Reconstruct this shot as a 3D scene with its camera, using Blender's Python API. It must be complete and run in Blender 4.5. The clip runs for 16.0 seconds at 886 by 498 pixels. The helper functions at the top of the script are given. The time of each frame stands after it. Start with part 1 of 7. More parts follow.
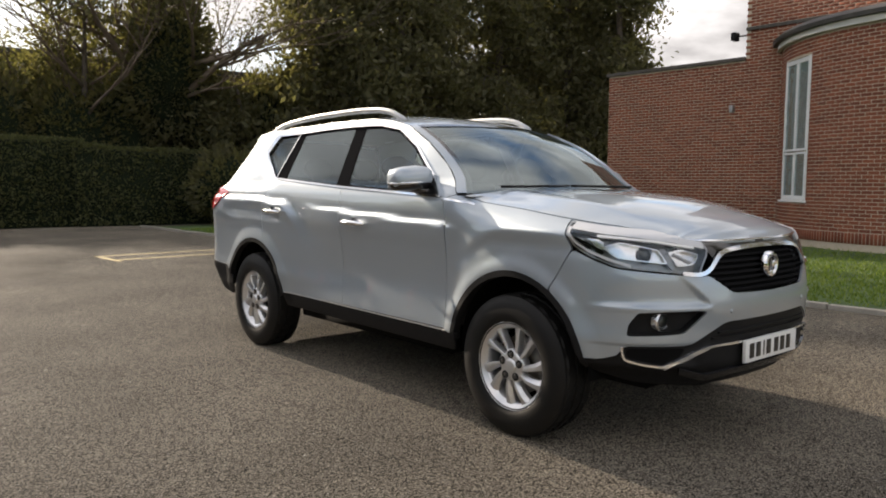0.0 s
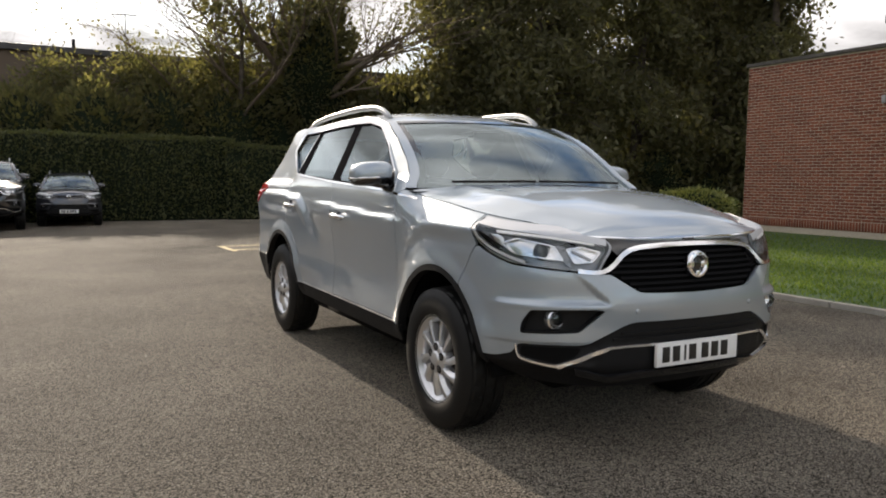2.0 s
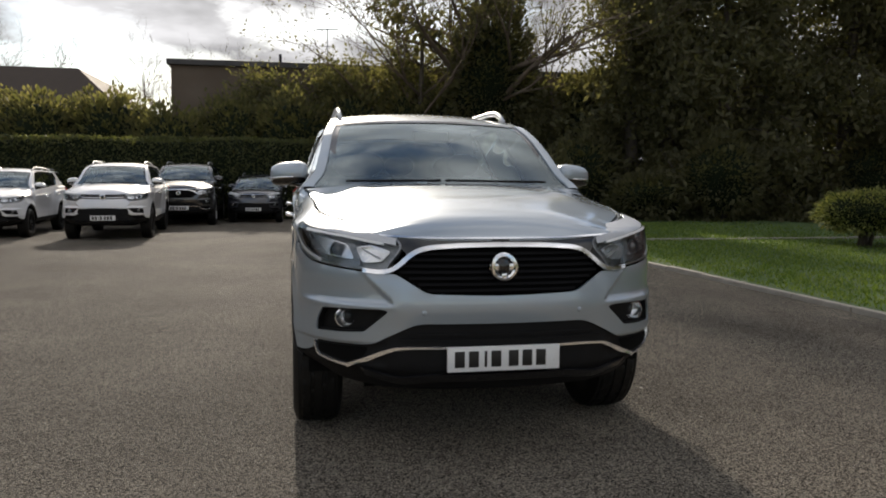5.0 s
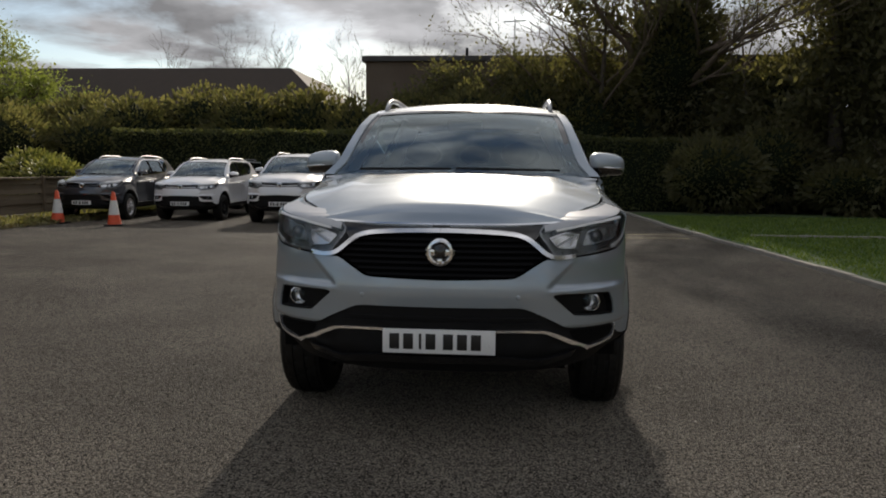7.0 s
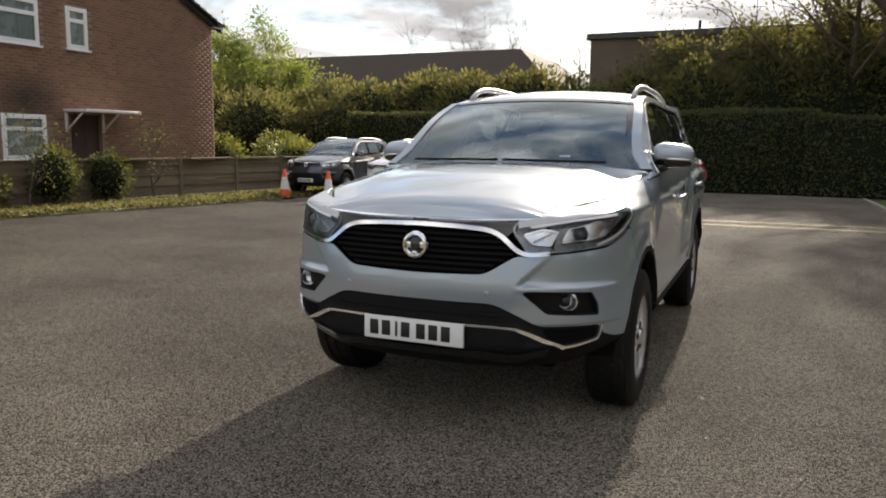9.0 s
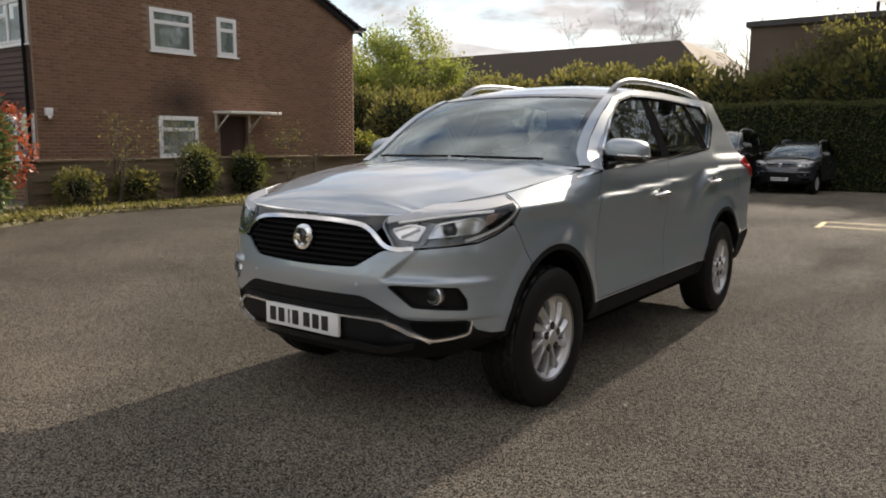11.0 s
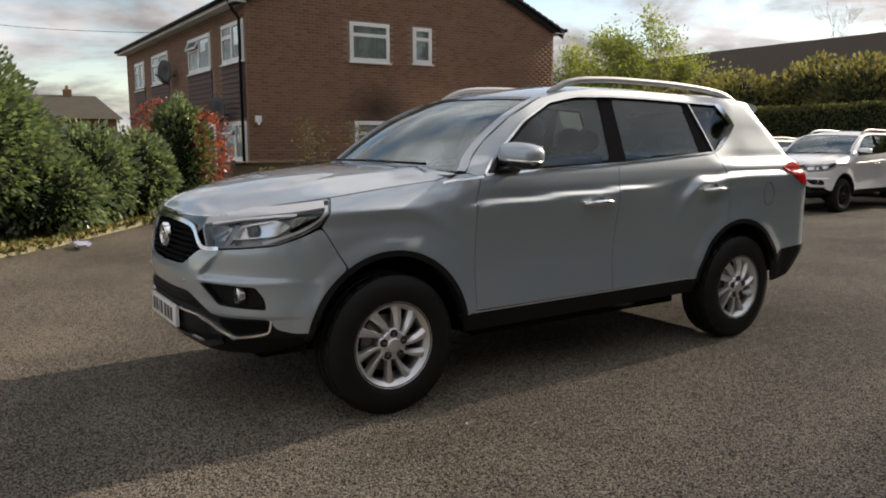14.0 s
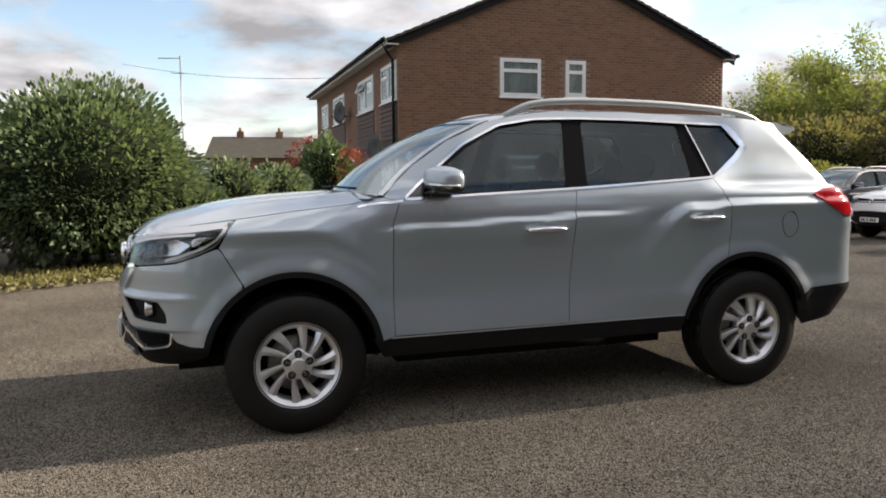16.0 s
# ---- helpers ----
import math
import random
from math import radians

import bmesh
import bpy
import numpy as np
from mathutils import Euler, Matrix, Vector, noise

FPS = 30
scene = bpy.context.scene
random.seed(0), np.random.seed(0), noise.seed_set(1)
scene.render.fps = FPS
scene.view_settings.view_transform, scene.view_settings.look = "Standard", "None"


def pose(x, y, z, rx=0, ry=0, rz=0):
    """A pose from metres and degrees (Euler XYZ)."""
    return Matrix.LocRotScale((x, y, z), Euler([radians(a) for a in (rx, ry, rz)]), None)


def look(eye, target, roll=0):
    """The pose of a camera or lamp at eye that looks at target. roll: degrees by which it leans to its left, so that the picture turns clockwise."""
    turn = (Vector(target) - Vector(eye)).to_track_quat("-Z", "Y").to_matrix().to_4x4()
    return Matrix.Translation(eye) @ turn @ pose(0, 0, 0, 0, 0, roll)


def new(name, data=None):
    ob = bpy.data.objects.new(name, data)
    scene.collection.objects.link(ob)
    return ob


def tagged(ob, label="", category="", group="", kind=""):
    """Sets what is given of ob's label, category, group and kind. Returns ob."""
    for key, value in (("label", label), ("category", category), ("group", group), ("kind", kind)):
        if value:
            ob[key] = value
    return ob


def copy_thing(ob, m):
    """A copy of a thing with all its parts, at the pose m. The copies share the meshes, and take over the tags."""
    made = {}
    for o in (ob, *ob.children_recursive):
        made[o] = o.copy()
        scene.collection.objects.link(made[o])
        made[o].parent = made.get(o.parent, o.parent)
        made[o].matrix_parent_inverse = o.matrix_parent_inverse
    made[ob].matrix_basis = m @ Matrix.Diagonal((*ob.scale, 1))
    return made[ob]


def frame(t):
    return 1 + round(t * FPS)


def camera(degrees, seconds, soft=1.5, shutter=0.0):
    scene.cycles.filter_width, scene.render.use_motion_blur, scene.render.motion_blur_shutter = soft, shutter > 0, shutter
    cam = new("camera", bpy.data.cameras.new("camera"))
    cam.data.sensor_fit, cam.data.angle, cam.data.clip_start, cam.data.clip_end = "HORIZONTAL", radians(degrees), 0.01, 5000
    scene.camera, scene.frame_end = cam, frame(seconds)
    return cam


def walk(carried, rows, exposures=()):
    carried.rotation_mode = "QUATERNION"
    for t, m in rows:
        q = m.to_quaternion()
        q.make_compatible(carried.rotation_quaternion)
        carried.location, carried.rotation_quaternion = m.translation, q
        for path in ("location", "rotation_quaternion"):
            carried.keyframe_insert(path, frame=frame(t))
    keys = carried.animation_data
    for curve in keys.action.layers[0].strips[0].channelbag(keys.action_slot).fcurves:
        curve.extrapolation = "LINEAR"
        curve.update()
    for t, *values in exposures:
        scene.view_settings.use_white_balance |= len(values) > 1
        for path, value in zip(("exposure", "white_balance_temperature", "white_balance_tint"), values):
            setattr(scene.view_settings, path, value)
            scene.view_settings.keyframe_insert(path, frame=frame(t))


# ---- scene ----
cam = camera(60.7, 16.0, 1.9)
METRES, EYE, TILT, LEAN, TURN = 10.958, 1.325, 0.0, 0.0, -40.5
ROWS = [
    (0.0, 0.0, 0.0, 0.0, 0.03, -4.97, -0.4),
    (0.5, 0.0294, -0.0024, 0.001, 1.91, -4.87, -0.36),
    (1.0, 0.0591, -0.0095, 0.0015, 4.61, -4.66, -0.24),
    (1.5, 0.0862, -0.0061, -0.0005, 9.09, -5.31, -0.4),
    (2.0, 0.1137, 0.0043, -0.0003, 12.64, -5.27, -0.54),
    (2.5, 0.1435, 0.0097, -0.0008, 16.73, -5.17, -0.43),
    (3.0, 0.1726, 0.019, -0.0008, 19.08, -5.35, -0.42),
    (5.5, 0.306, 0.0763, 0.0001, 33.88, -5.43, -0.54),
    (6.0, 0.3309, 0.0893, 0.0002, 38.41, -5.68, -0.65),
    (6.5, 0.3513, 0.1109, 0.0006, 41.16, -5.79, -0.5),
    (7.0, 0.3735, 0.126, -0.0008, 45.38, -6.11, -0.55),
    (7.5, 0.397, 0.1425, 0.0029, 51.33, -9.07, -0.6),
    (8.0, 0.413, 0.1693, 0.0047, 55.12, -9.3, -0.44),
    (8.5, 0.4276, 0.1916, 0.005, 58.27, -9.18, -0.52),
    (9.0, 0.4452, 0.2139, 0.0072, 64.0, -7.9, -0.64),
    (11.5, 0.5095, 0.3633, 0.0087, 80.37, -8.15, -0.12),
    (12.0, 0.5206, 0.3946, 0.0107, 84.02, -7.73, -0.16),
    (12.5, 0.5165, 0.4276, 0.0095, 86.07, -7.96, -0.16),
    (13.0, 0.5149, 0.4599, 0.0094, 88.59, -7.79, -0.01),
    (13.5, 0.5155, 0.495, 0.0104, 93.06, -8.0, 0.02),
    (14.0, 0.5051, 0.5293, 0.0099, 97.09, -8.11, 0.07),
    (14.5, 0.4967, 0.5637, 0.0081, 100.23, -8.06, 0.31),
    (15.0, 0.4883, 0.5969, 0.0074, 104.43, -5.88, 0.09),
    (15.5, 0.4721, 0.63, 0.006, 109.1, -5.72, 0.55),
    (16.0, 0.4646, 0.6667, 0.0032, 112.67, -5.33, 0.49),
]
walk(cam, [(t, pose(0, 0, EYE, TILT, LEAN, TURN) @ pose(METRES * x, METRES * y, METRES * z, 90 + pitch, roll, yaw)) for t, x, y, z, yaw, pitch, roll in ROWS],
     [(0.0, 1.05, 7100, 13), (3.0, 0.95, 6900, 12), (5.5, 0.44, 6700, 11), (6.5, 0.34, 6650, 11), (7.2, -0.2, 6650, 11), (8.0, 0.2, 6700, 11), (9.0, 0.85, 6900, 12), (11.5, 0.72, 7100, 13), (12.5, 0.48, 7100, 13), (14.5, 0.72, 6950, 13), (16.0, 0.95, 6750, 13)])

# ---- world, sun ----
SUN_EL, SUN_AZ = 25.0, -1.5
world = bpy.data.worlds.new("sky")
scene.world = world
world.use_nodes = True
wn, wl = world.node_tree.nodes, world.node_tree.links
wn.clear()
w_out = wn.new("ShaderNodeOutputWorld")
w_bg = wn.new("ShaderNodeBackground")
w_sky = wn.new("ShaderNodeTexSky")
w_sky.sky_type, w_sky.sun_disc = "NISHITA", False
w_sky.sun_elevation, w_sky.sun_rotation = radians(SUN_EL), radians(SUN_AZ)
w_sky.air_density, w_sky.dust_density = 1.0, 0.4
w_co = wn.new("ShaderNodeTexCoord")
w_sep = wn.new("ShaderNodeSeparateXYZ")
wl.new(w_co.outputs["Generated"], w_sep.inputs[0])
w_add = wn.new("ShaderNodeMath")
w_add.operation, w_add.inputs[1].default_value = "ADD", 0.22
wl.new(w_sep.outputs["Z"], w_add.inputs[0])
w_abs = wn.new("ShaderNodeMath")
w_abs.operation, w_abs.inputs[1].default_value = "MAXIMUM", 0.12
wl.new(w_add.outputs[0], w_abs.inputs[0])
w_div = wn.new("ShaderNodeVectorMath")
w_div.operation = "DIVIDE"
w_cmb = wn.new("ShaderNodeCombineXYZ")
for k in range(3):
    wl.new(w_abs.outputs[0], w_cmb.inputs[k])
wl.new(w_co.outputs["Generated"], w_div.inputs[0])
wl.new(w_cmb.outputs[0], w_div.inputs[1])
w_n1 = wn.new("ShaderNodeTexNoise")
w_n1.inputs["Scale"].default_value, w_n1.inputs["Detail"].default_value = 1.7, 7.0
w_n1.inputs["Roughness"].default_value, w_n1.inputs["Distortion"].default_value = 0.56, 0.25
wl.new(w_div.outputs[0], w_n1.inputs["Vector"])
w_rmp = wn.new("ShaderNodeValToRGB")
w_rmp.color_ramp.elements[0].position, w_rmp.color_ramp.elements[1].position = 0.38, 0.54
w_more = wn.new("ShaderNodeMapRange")
w_more.inputs[1].default_value, w_more.inputs[2].default_value = 0.25, 0.85
w_more.inputs[3].default_value, w_more.inputs[4].default_value = 0.0, 0.03
wl.new(w_sep.outputs["Z"], w_more.inputs[0])
w_cov = wn.new("ShaderNodeMath")
wl.new(w_n1.outputs["Fac"], w_cov.inputs[0])
# the cloud bank lies a little thicker in the east
w_west = wn.new("ShaderNodeMath")
w_west.operation, w_west.inputs[1].default_value = "MULTIPLY_ADD", 0.03
wl.new(w_sep.outputs["X"], w_west.inputs[0])
wl.new(w_more.outputs[0], w_west.inputs[2])
wl.new(w_west.outputs[0], w_cov.inputs[1])
wl.new(w_cov.outputs[0], w_rmp.inputs[0])
w_n2 = wn.new("ShaderNodeTexNoise")
w_n2.inputs["Scale"].default_value, w_n2.inputs["Detail"].default_value = 2.6, 5.0
wl.new(w_div.outputs[0], w_n2.inputs["Vector"])
w_dot = wn.new("ShaderNodeVectorMath")
w_dot.operation = "DOT_PRODUCT"
w_dot.inputs[1].default_value = (math.sin(radians(SUN_AZ)) * math.cos(radians(SUN_EL)), math.cos(radians(SUN_AZ)) * math.cos(radians(SUN_EL)), math.sin(radians(SUN_EL)))
wl.new(w_co.outputs["Generated"], w_dot.inputs[0])
# thin cloud glows towards the sun and greys away from it
w_glow = wn.new("ShaderNodeMapRange")
w_glow.inputs[1].default_value, w_glow.inputs[2].default_value = -0.2, 1.0
w_glow.inputs[3].default_value, w_glow.inputs[4].default_value = 3.7, 4.4
wl.new(w_dot.outputs["Value"], w_glow.inputs[0])
w_shd = wn.new("ShaderNodeMapRange")
w_shd.inputs[1].default_value, w_shd.inputs[2].default_value = 0.38, 0.66
w_shd.inputs[3].default_value, w_shd.inputs[4].default_value = 0.52, 1.30
wl.new(w_n2.outputs["Fac"], w_shd.inputs[0])
w_mul = wn.new("ShaderNodeMath")
w_mul.operation = "MULTIPLY"
wl.new(w_glow.outputs[0], w_mul.inputs[0])
wl.new(w_shd.outputs[0], w_mul.inputs[1])
# cloud overhead is lit more strongly than the haze low down
w_high = wn.new("ShaderNodeMapRange")
w_high.inputs[1].default_value, w_high.inputs[2].default_value = 0.20, 0.62
w_high.inputs[3].default_value, w_high.inputs[4].default_value = 1.0, 1.7
wl.new(w_sep.outputs["Z"], w_high.inputs[0])
w_mu2 = wn.new("ShaderNodeMath")
w_mu2.operation = "MULTIPLY"
wl.new(w_mul.outputs[0], w_mu2.inputs[0])
wl.new(w_high.outputs[0], w_mu2.inputs[1])
w_cc = wn.new("ShaderNodeVectorMath")
w_cc.operation = "SCALE"
w_cc.inputs[0].default_value = (0.97, 0.985, 1.03)
wl.new(w_mu2.outputs[0], w_cc.inputs["Scale"])
w_mix = wn.new("ShaderNodeMix")
w_mix.data_type = "RGBA"
wl.new(w_rmp.outputs["Color"], w_mix.inputs["Factor"])
wl.new(w_sky.outputs[0], w_mix.inputs["A"])
wl.new(w_cc.outputs[0], w_mix.inputs["B"])
wl.new(w_mix.outputs["Result"], w_bg.inputs["Color"])
w_bg.inputs["Strength"].default_value = 0.115
wl.new(w_bg.outputs[0], w_out.inputs["Surface"])

sun_data = bpy.data.lights.new("sun", "SUN")
sun_data.energy, sun_data.angle, sun_data.color = 4.8, radians(1.0), (1.0, 0.90, 0.76)
sun = new("sun", sun_data)
sd = Vector(w_dot.inputs[1].default_value)
sun.matrix_world = look(sd * 60, (0, 0, 0))

# ---- materials ----
def node_mat(name):
    m = bpy.data.materials.new(name)
    m.use_nodes = True
    return m, m.node_tree.nodes, m.node_tree.links, m.node_tree.nodes["Principled BSDF"]


def pbr(name, c1, c2=None, scale=6.0, rough=0.6, metal=0.0, bump=0.0, fine=60.0, coat=0.0, spec=0.5, island=0.0, leaf=0.0):
    """Two scales of noise between two colours, with fine relief."""
    m, n, l, p = node_mat(name)
    c2 = c2 or c1
    p.inputs["Metallic"].default_value = metal
    p.inputs["Coat Weight"].default_value = coat
    p.inputs["Coat Roughness"].default_value = 0.03
    p.inputs["Specular IOR Level"].default_value = spec
    co = n.new("ShaderNodeTexCoord")
    a, b = n.new("ShaderNodeTexNoise"), n.new("ShaderNodeTexNoise")
    a.inputs["Scale"].default_value, a.inputs["Detail"].default_value = scale, 4
    b.inputs["Scale"].default_value, b.inputs["Detail"].default_value = fine, 3
    l.new(co.outputs["Object"], a.inputs["Vector"])
    l.new(co.outputs["Object"], b.inputs["Vector"])
    mx = n.new("ShaderNodeMath")
    mx.operation = "MULTIPLY_ADD"
    mx.inputs[1].default_value = 0.6
    l.new(a.outputs["Fac"], mx.inputs[0])
    sc = n.new("ShaderNodeMath")
    sc.operation, sc.inputs[1].default_value = "MULTIPLY", 0.4
    l.new(b.outputs["Fac"], sc.inputs[0])
    l.new(sc.outputs[0], mx.inputs[2])
    src = mx.outputs[0]
    if island:
        g = n.new("ShaderNodeNewGeometry")
        oi = n.new("ShaderNodeObjectInfo")
        ad = n.new("ShaderNodeMath")
        ad.operation = "ADD"
        l.new(g.outputs["Random Per Island"], ad.inputs[0])
        l.new(oi.outputs["Random"], ad.inputs[1])
        fr = n.new("ShaderNodeMath")
        fr.operation = "FRACT"
        l.new(ad.outputs[0], fr.inputs[0])
        mi = n.new("ShaderNodeMix")
        mi.inputs["Factor"].default_value = island
        l.new(src, mi.inputs["A"])
        l.new(fr.outputs[0], mi.inputs["B"])
        src = mi.outputs["Result"]
    r = n.new("ShaderNodeValToRGB")
    r.color_ramp.elements[0].color, r.color_ramp.elements[1].color = (*c1, 1), (*c2, 1)
    r.color_ramp.elements[0].position, r.color_ramp.elements[1].position = 0.28, 0.72
    if island:
        r.color_ramp.elements[0].position, r.color_ramp.elements[1].position = 0.1, 0.9
    l.new(src, r.inputs[0])
    l.new(r.outputs[0], p.inputs["Base Color"])
    rr = n.new("ShaderNodeMapRange")
    rr.inputs[3].default_value, rr.inputs[4].default_value = max(rough - 0.08, 0.02), min(rough + 0.08, 1.0)
    l.new(b.outputs["Fac"], rr.inputs[0])
    l.new(rr.outputs[0], p.inputs["Roughness"])
    if bump:
        bp = n.new("ShaderNodeBump")
        bp.inputs["Strength"].default_value, bp.inputs["Distance"].default_value = min(1.0, bump), 0.004
        l.new(b.outputs["Fac"], bp.inputs["Height"])
        l.new(bp.outputs[0], p.inputs["Normal"])
    if leaf:
        tr, ms = n.new("ShaderNodeBsdfTranslucent"), n.new("ShaderNodeMixShader")
        gl = n.new("ShaderNodeVectorMath")
        gl.operation, gl.inputs[1].default_value = "MULTIPLY", (1.9, 1.9, 1.1)
        l.new(r.outputs[0], gl.inputs[0])
        l.new(gl.outputs[0], tr.inputs["Color"])
        ms.inputs[0].default_value = leaf
        l.new(p.outputs[0], ms.inputs[1])
        l.new(tr.outputs[0], ms.inputs[2])
        l.new(ms.outputs[0], n["Material Output"].inputs["Surface"])
    return m


def asphalt_mat():
    m, n, l, p = node_mat("asphalt")
    co = n.new("ShaderNodeTexCoord")
    v = n.new("ShaderNodeTexVoronoi")
    v.inputs["Scale"].default_value = 150
    l.new(co.outputs["Object"], v.inputs["Vector"])
    v2 = n.new("ShaderNodeTexVoronoi")
    v2.inputs["Scale"].default_value = 27
    l.new(co.outputs["Object"], v2.inputs["Vector"])
    n1, n2 = n.new("ShaderNodeTexNoise"), n.new("ShaderNodeTexNoise")
    n1.inputs["Scale"].default_value, n1.inputs["Detail"].default_value = 0.55, 6
    n2.inputs["Scale"].default_value, n2.inputs["Detail"].default_value = 110, 3
    l.new(co.outputs["Object"], n1.inputs["Vector"])
    l.new(co.outputs["Object"], n2.inputs["Vector"])
    stone = n.new("ShaderNodeValToRGB")
    e = stone.color_ramp.elements
    e[0].color, e[1].color = (0.019, 0.017, 0.0145, 1), (0.298, 0.260, 0.208, 1)
    e[0].position, e[1].position = 0.15, 0.95
    sepc = n.new("ShaderNodeSeparateColor")
    l.new(v.outputs["Color"], sepc.inputs[0])
    l.new(sepc.outputs[0], stone.inputs[0])
    patch = n.new("ShaderNodeMapRange")
    patch.inputs[1].default_value, patch.inputs[2].default_value = 0.3, 0.7
    patch.inputs[3].default_value, patch.inputs[4].default_value = 0.68, 1.3
    l.new(n1.outputs["Fac"], patch.inputs[0])
    grit = n.new("ShaderNodeMapRange")
    grit.inputs[1].default_value, grit.inputs[2].default_value = 0.3, 0.7
    grit.inputs[3].default_value, grit.inputs[4].default_value = 0.5, 1.5
    l.new(n2.outputs["Fac"], grit.inputs[0])
    mm = n.new("ShaderNodeMath")
    mm.operation = "MULTIPLY"
    l.new(patch.outputs[0], mm.inputs[0])
    l.new(grit.outputs[0], mm.inputs[1])
    sc = n.new("ShaderNodeVectorMath")
    sc.operation = "SCALE"
    l.new(stone.outputs[0], sc.inputs[0])
    l.new(mm.outputs[0], sc.inputs["Scale"])
    # scattered pale stones
    sp = n.new("ShaderNodeMapRange")
    sp.inputs[1].default_value, sp.inputs[2].default_value = 0.115, 0.08
    l.new(v2.outputs["Distance"], sp.inputs[0])
    spk = n.new("ShaderNodeMix")
    spk.data_type = "RGBA"
    spk.inputs["B"].default_value = (0.46, 0.43, 0.37, 1)
    l.new(sp.outputs[0], spk.inputs["Factor"])
    l.new(sc.outputs[0], spk.inputs["A"])
    l.new(spk.outputs["Result"], p.inputs["Base Color"])
    # polished chippings among dull ones
    pol = n.new("ShaderNodeMapRange")
    pol.inputs[1].default_value, pol.inputs[2].default_value = 0.03, 0.06
    pol.inputs[3].default_value, pol.inputs[4].default_value = 0.6, 0.04
    l.new(sepc.outputs[1], pol.inputs[0])
    l.new(pol.outputs[0], p.inputs["Specular IOR Level"])
    p.inputs["Roughness"].default_value = 0.82
    p.inputs["Diffuse Roughness"].default_value = 1.0
    bp = n.new("ShaderNodeBump")
    bp.inputs["Strength"].default_value, bp.inputs["Distance"].default_value = 1.0, 0.006
    hh = n.new("ShaderNodeMath")
    hh.operation = "SUBTRACT"
    l.new(n2.outputs["Fac"], hh.inputs[0])
    l.new(v.outputs["Distance"], hh.inputs[1])
    l.new(hh.outputs[0], bp.inputs["Height"])
    l.new(bp.outputs[0], p.inputs["Normal"])
    return m


def glass_mat(name, tint, clear, rough=0.0, ior=1.7, haze_film=0.0):
    """Thin pane: tinted view through it and a mirror on top that grows at a slant."""
    m, n, l, p = node_mat(name)
    n.remove(p)
    out = n["Material Output"]
    t, g = n.new("ShaderNodeBsdfTransparent"), n.new("ShaderNodeBsdfGlossy")
    t.inputs["Color"].default_value = (*[c * clear for c in tint], 1)
    g.inputs["Roughness"].default_value = rough
    g.inputs["Color"].default_value = (0.86, 0.97, 1.0, 1)
    f = n.new("ShaderNodeFresnel")
    f.inputs["IOR"].default_value = ior
    mix = n.new("ShaderNodeMixShader")
    l.new(f.outputs[0], mix.inputs[0])
    l.new(t.outputs[0], mix.inputs[1])
    l.new(g.outputs[0], mix.inputs[2])
    l.new(mix.outputs[0], out.inputs["Surface"])
    if haze_film:
        # pale greenish film that paints hazy glare and reflection into the glass
        d, co, nz, r, m2 = n.new("ShaderNodeBsdfDiffuse"), n.new("ShaderNodeTexCoord"), n.new("ShaderNodeTexNoise"), n.new("ShaderNodeMapRange"), n.new("ShaderNodeMixShader")
        d.inputs["Color"].default_value = (0.56, 0.68, 0.66, 1)
        nz.inputs["Scale"].default_value, nz.inputs["Detail"].default_value = 3.0, 5
        l.new(co.outputs["Object"], nz.inputs["Vector"])
        r.inputs[1].default_value, r.inputs[2].default_value = 0.3, 0.7
        r.inputs[3].default_value, r.inputs[4].default_value = haze_film * 0.6, haze_film * 1.4
        l.new(nz.outputs["Fac"], r.inputs[0])
        l.new(r.outputs[0], m2.inputs[0])
        l.new(mix.outputs[0], m2.inputs[1])
        l.new(d.outputs[0], m2.inputs[2])
        l.new(m2.outputs[0], out.inputs["Surface"])
    return m


def paint_mat(name, c, metal=0.50, rough=0.42, flake=0.03):
    m, n, l, p = node_mat(name)
    co, v = n.new("ShaderNodeTexCoord"), n.new("ShaderNodeTexNoise")
    v.inputs["Scale"].default_value, v.inputs["Detail"].default_value = 900, 1
    d = n.new("ShaderNodeTexNoise")
    d.inputs["Scale"].default_value, d.inputs["Detail"].default_value = 4, 6
    l.new(co.outputs["Object"], v.inputs["Vector"])
    l.new(co.outputs["Object"], d.inputs["Vector"])
    r = n.new("ShaderNodeMapRange")
    r.inputs[3].default_value, r.inputs[4].default_value = 1 - flake * 2, 1 + flake * 2
    l.new(v.outputs["Fac"], r.inputs[0])
    s = n.new("ShaderNodeVectorMath")
    s.operation = "SCALE"
    s.inputs[0].default_value = c
    l.new(r.outputs[0], s.inputs["Scale"])
    l.new(s.outputs[0], p.inputs["Base Color"])
    rr = n.new("ShaderNodeMapRange")
    rr.inputs[3].default_value, rr.inputs[4].default_value = rough - 0.04, rough + 0.06
    l.new(d.outputs["Fac"], rr.inputs[0])
    l.new(rr.outputs[0], p.inputs["Roughness"])
    p.inputs["Metallic"].default_value = metal
    p.inputs["Coat Weight"].default_value = 1.0
    p.inputs["Coat Roughness"].default_value = 0.02
    p.inputs["Coat IOR"].default_value = 1.75
    return m


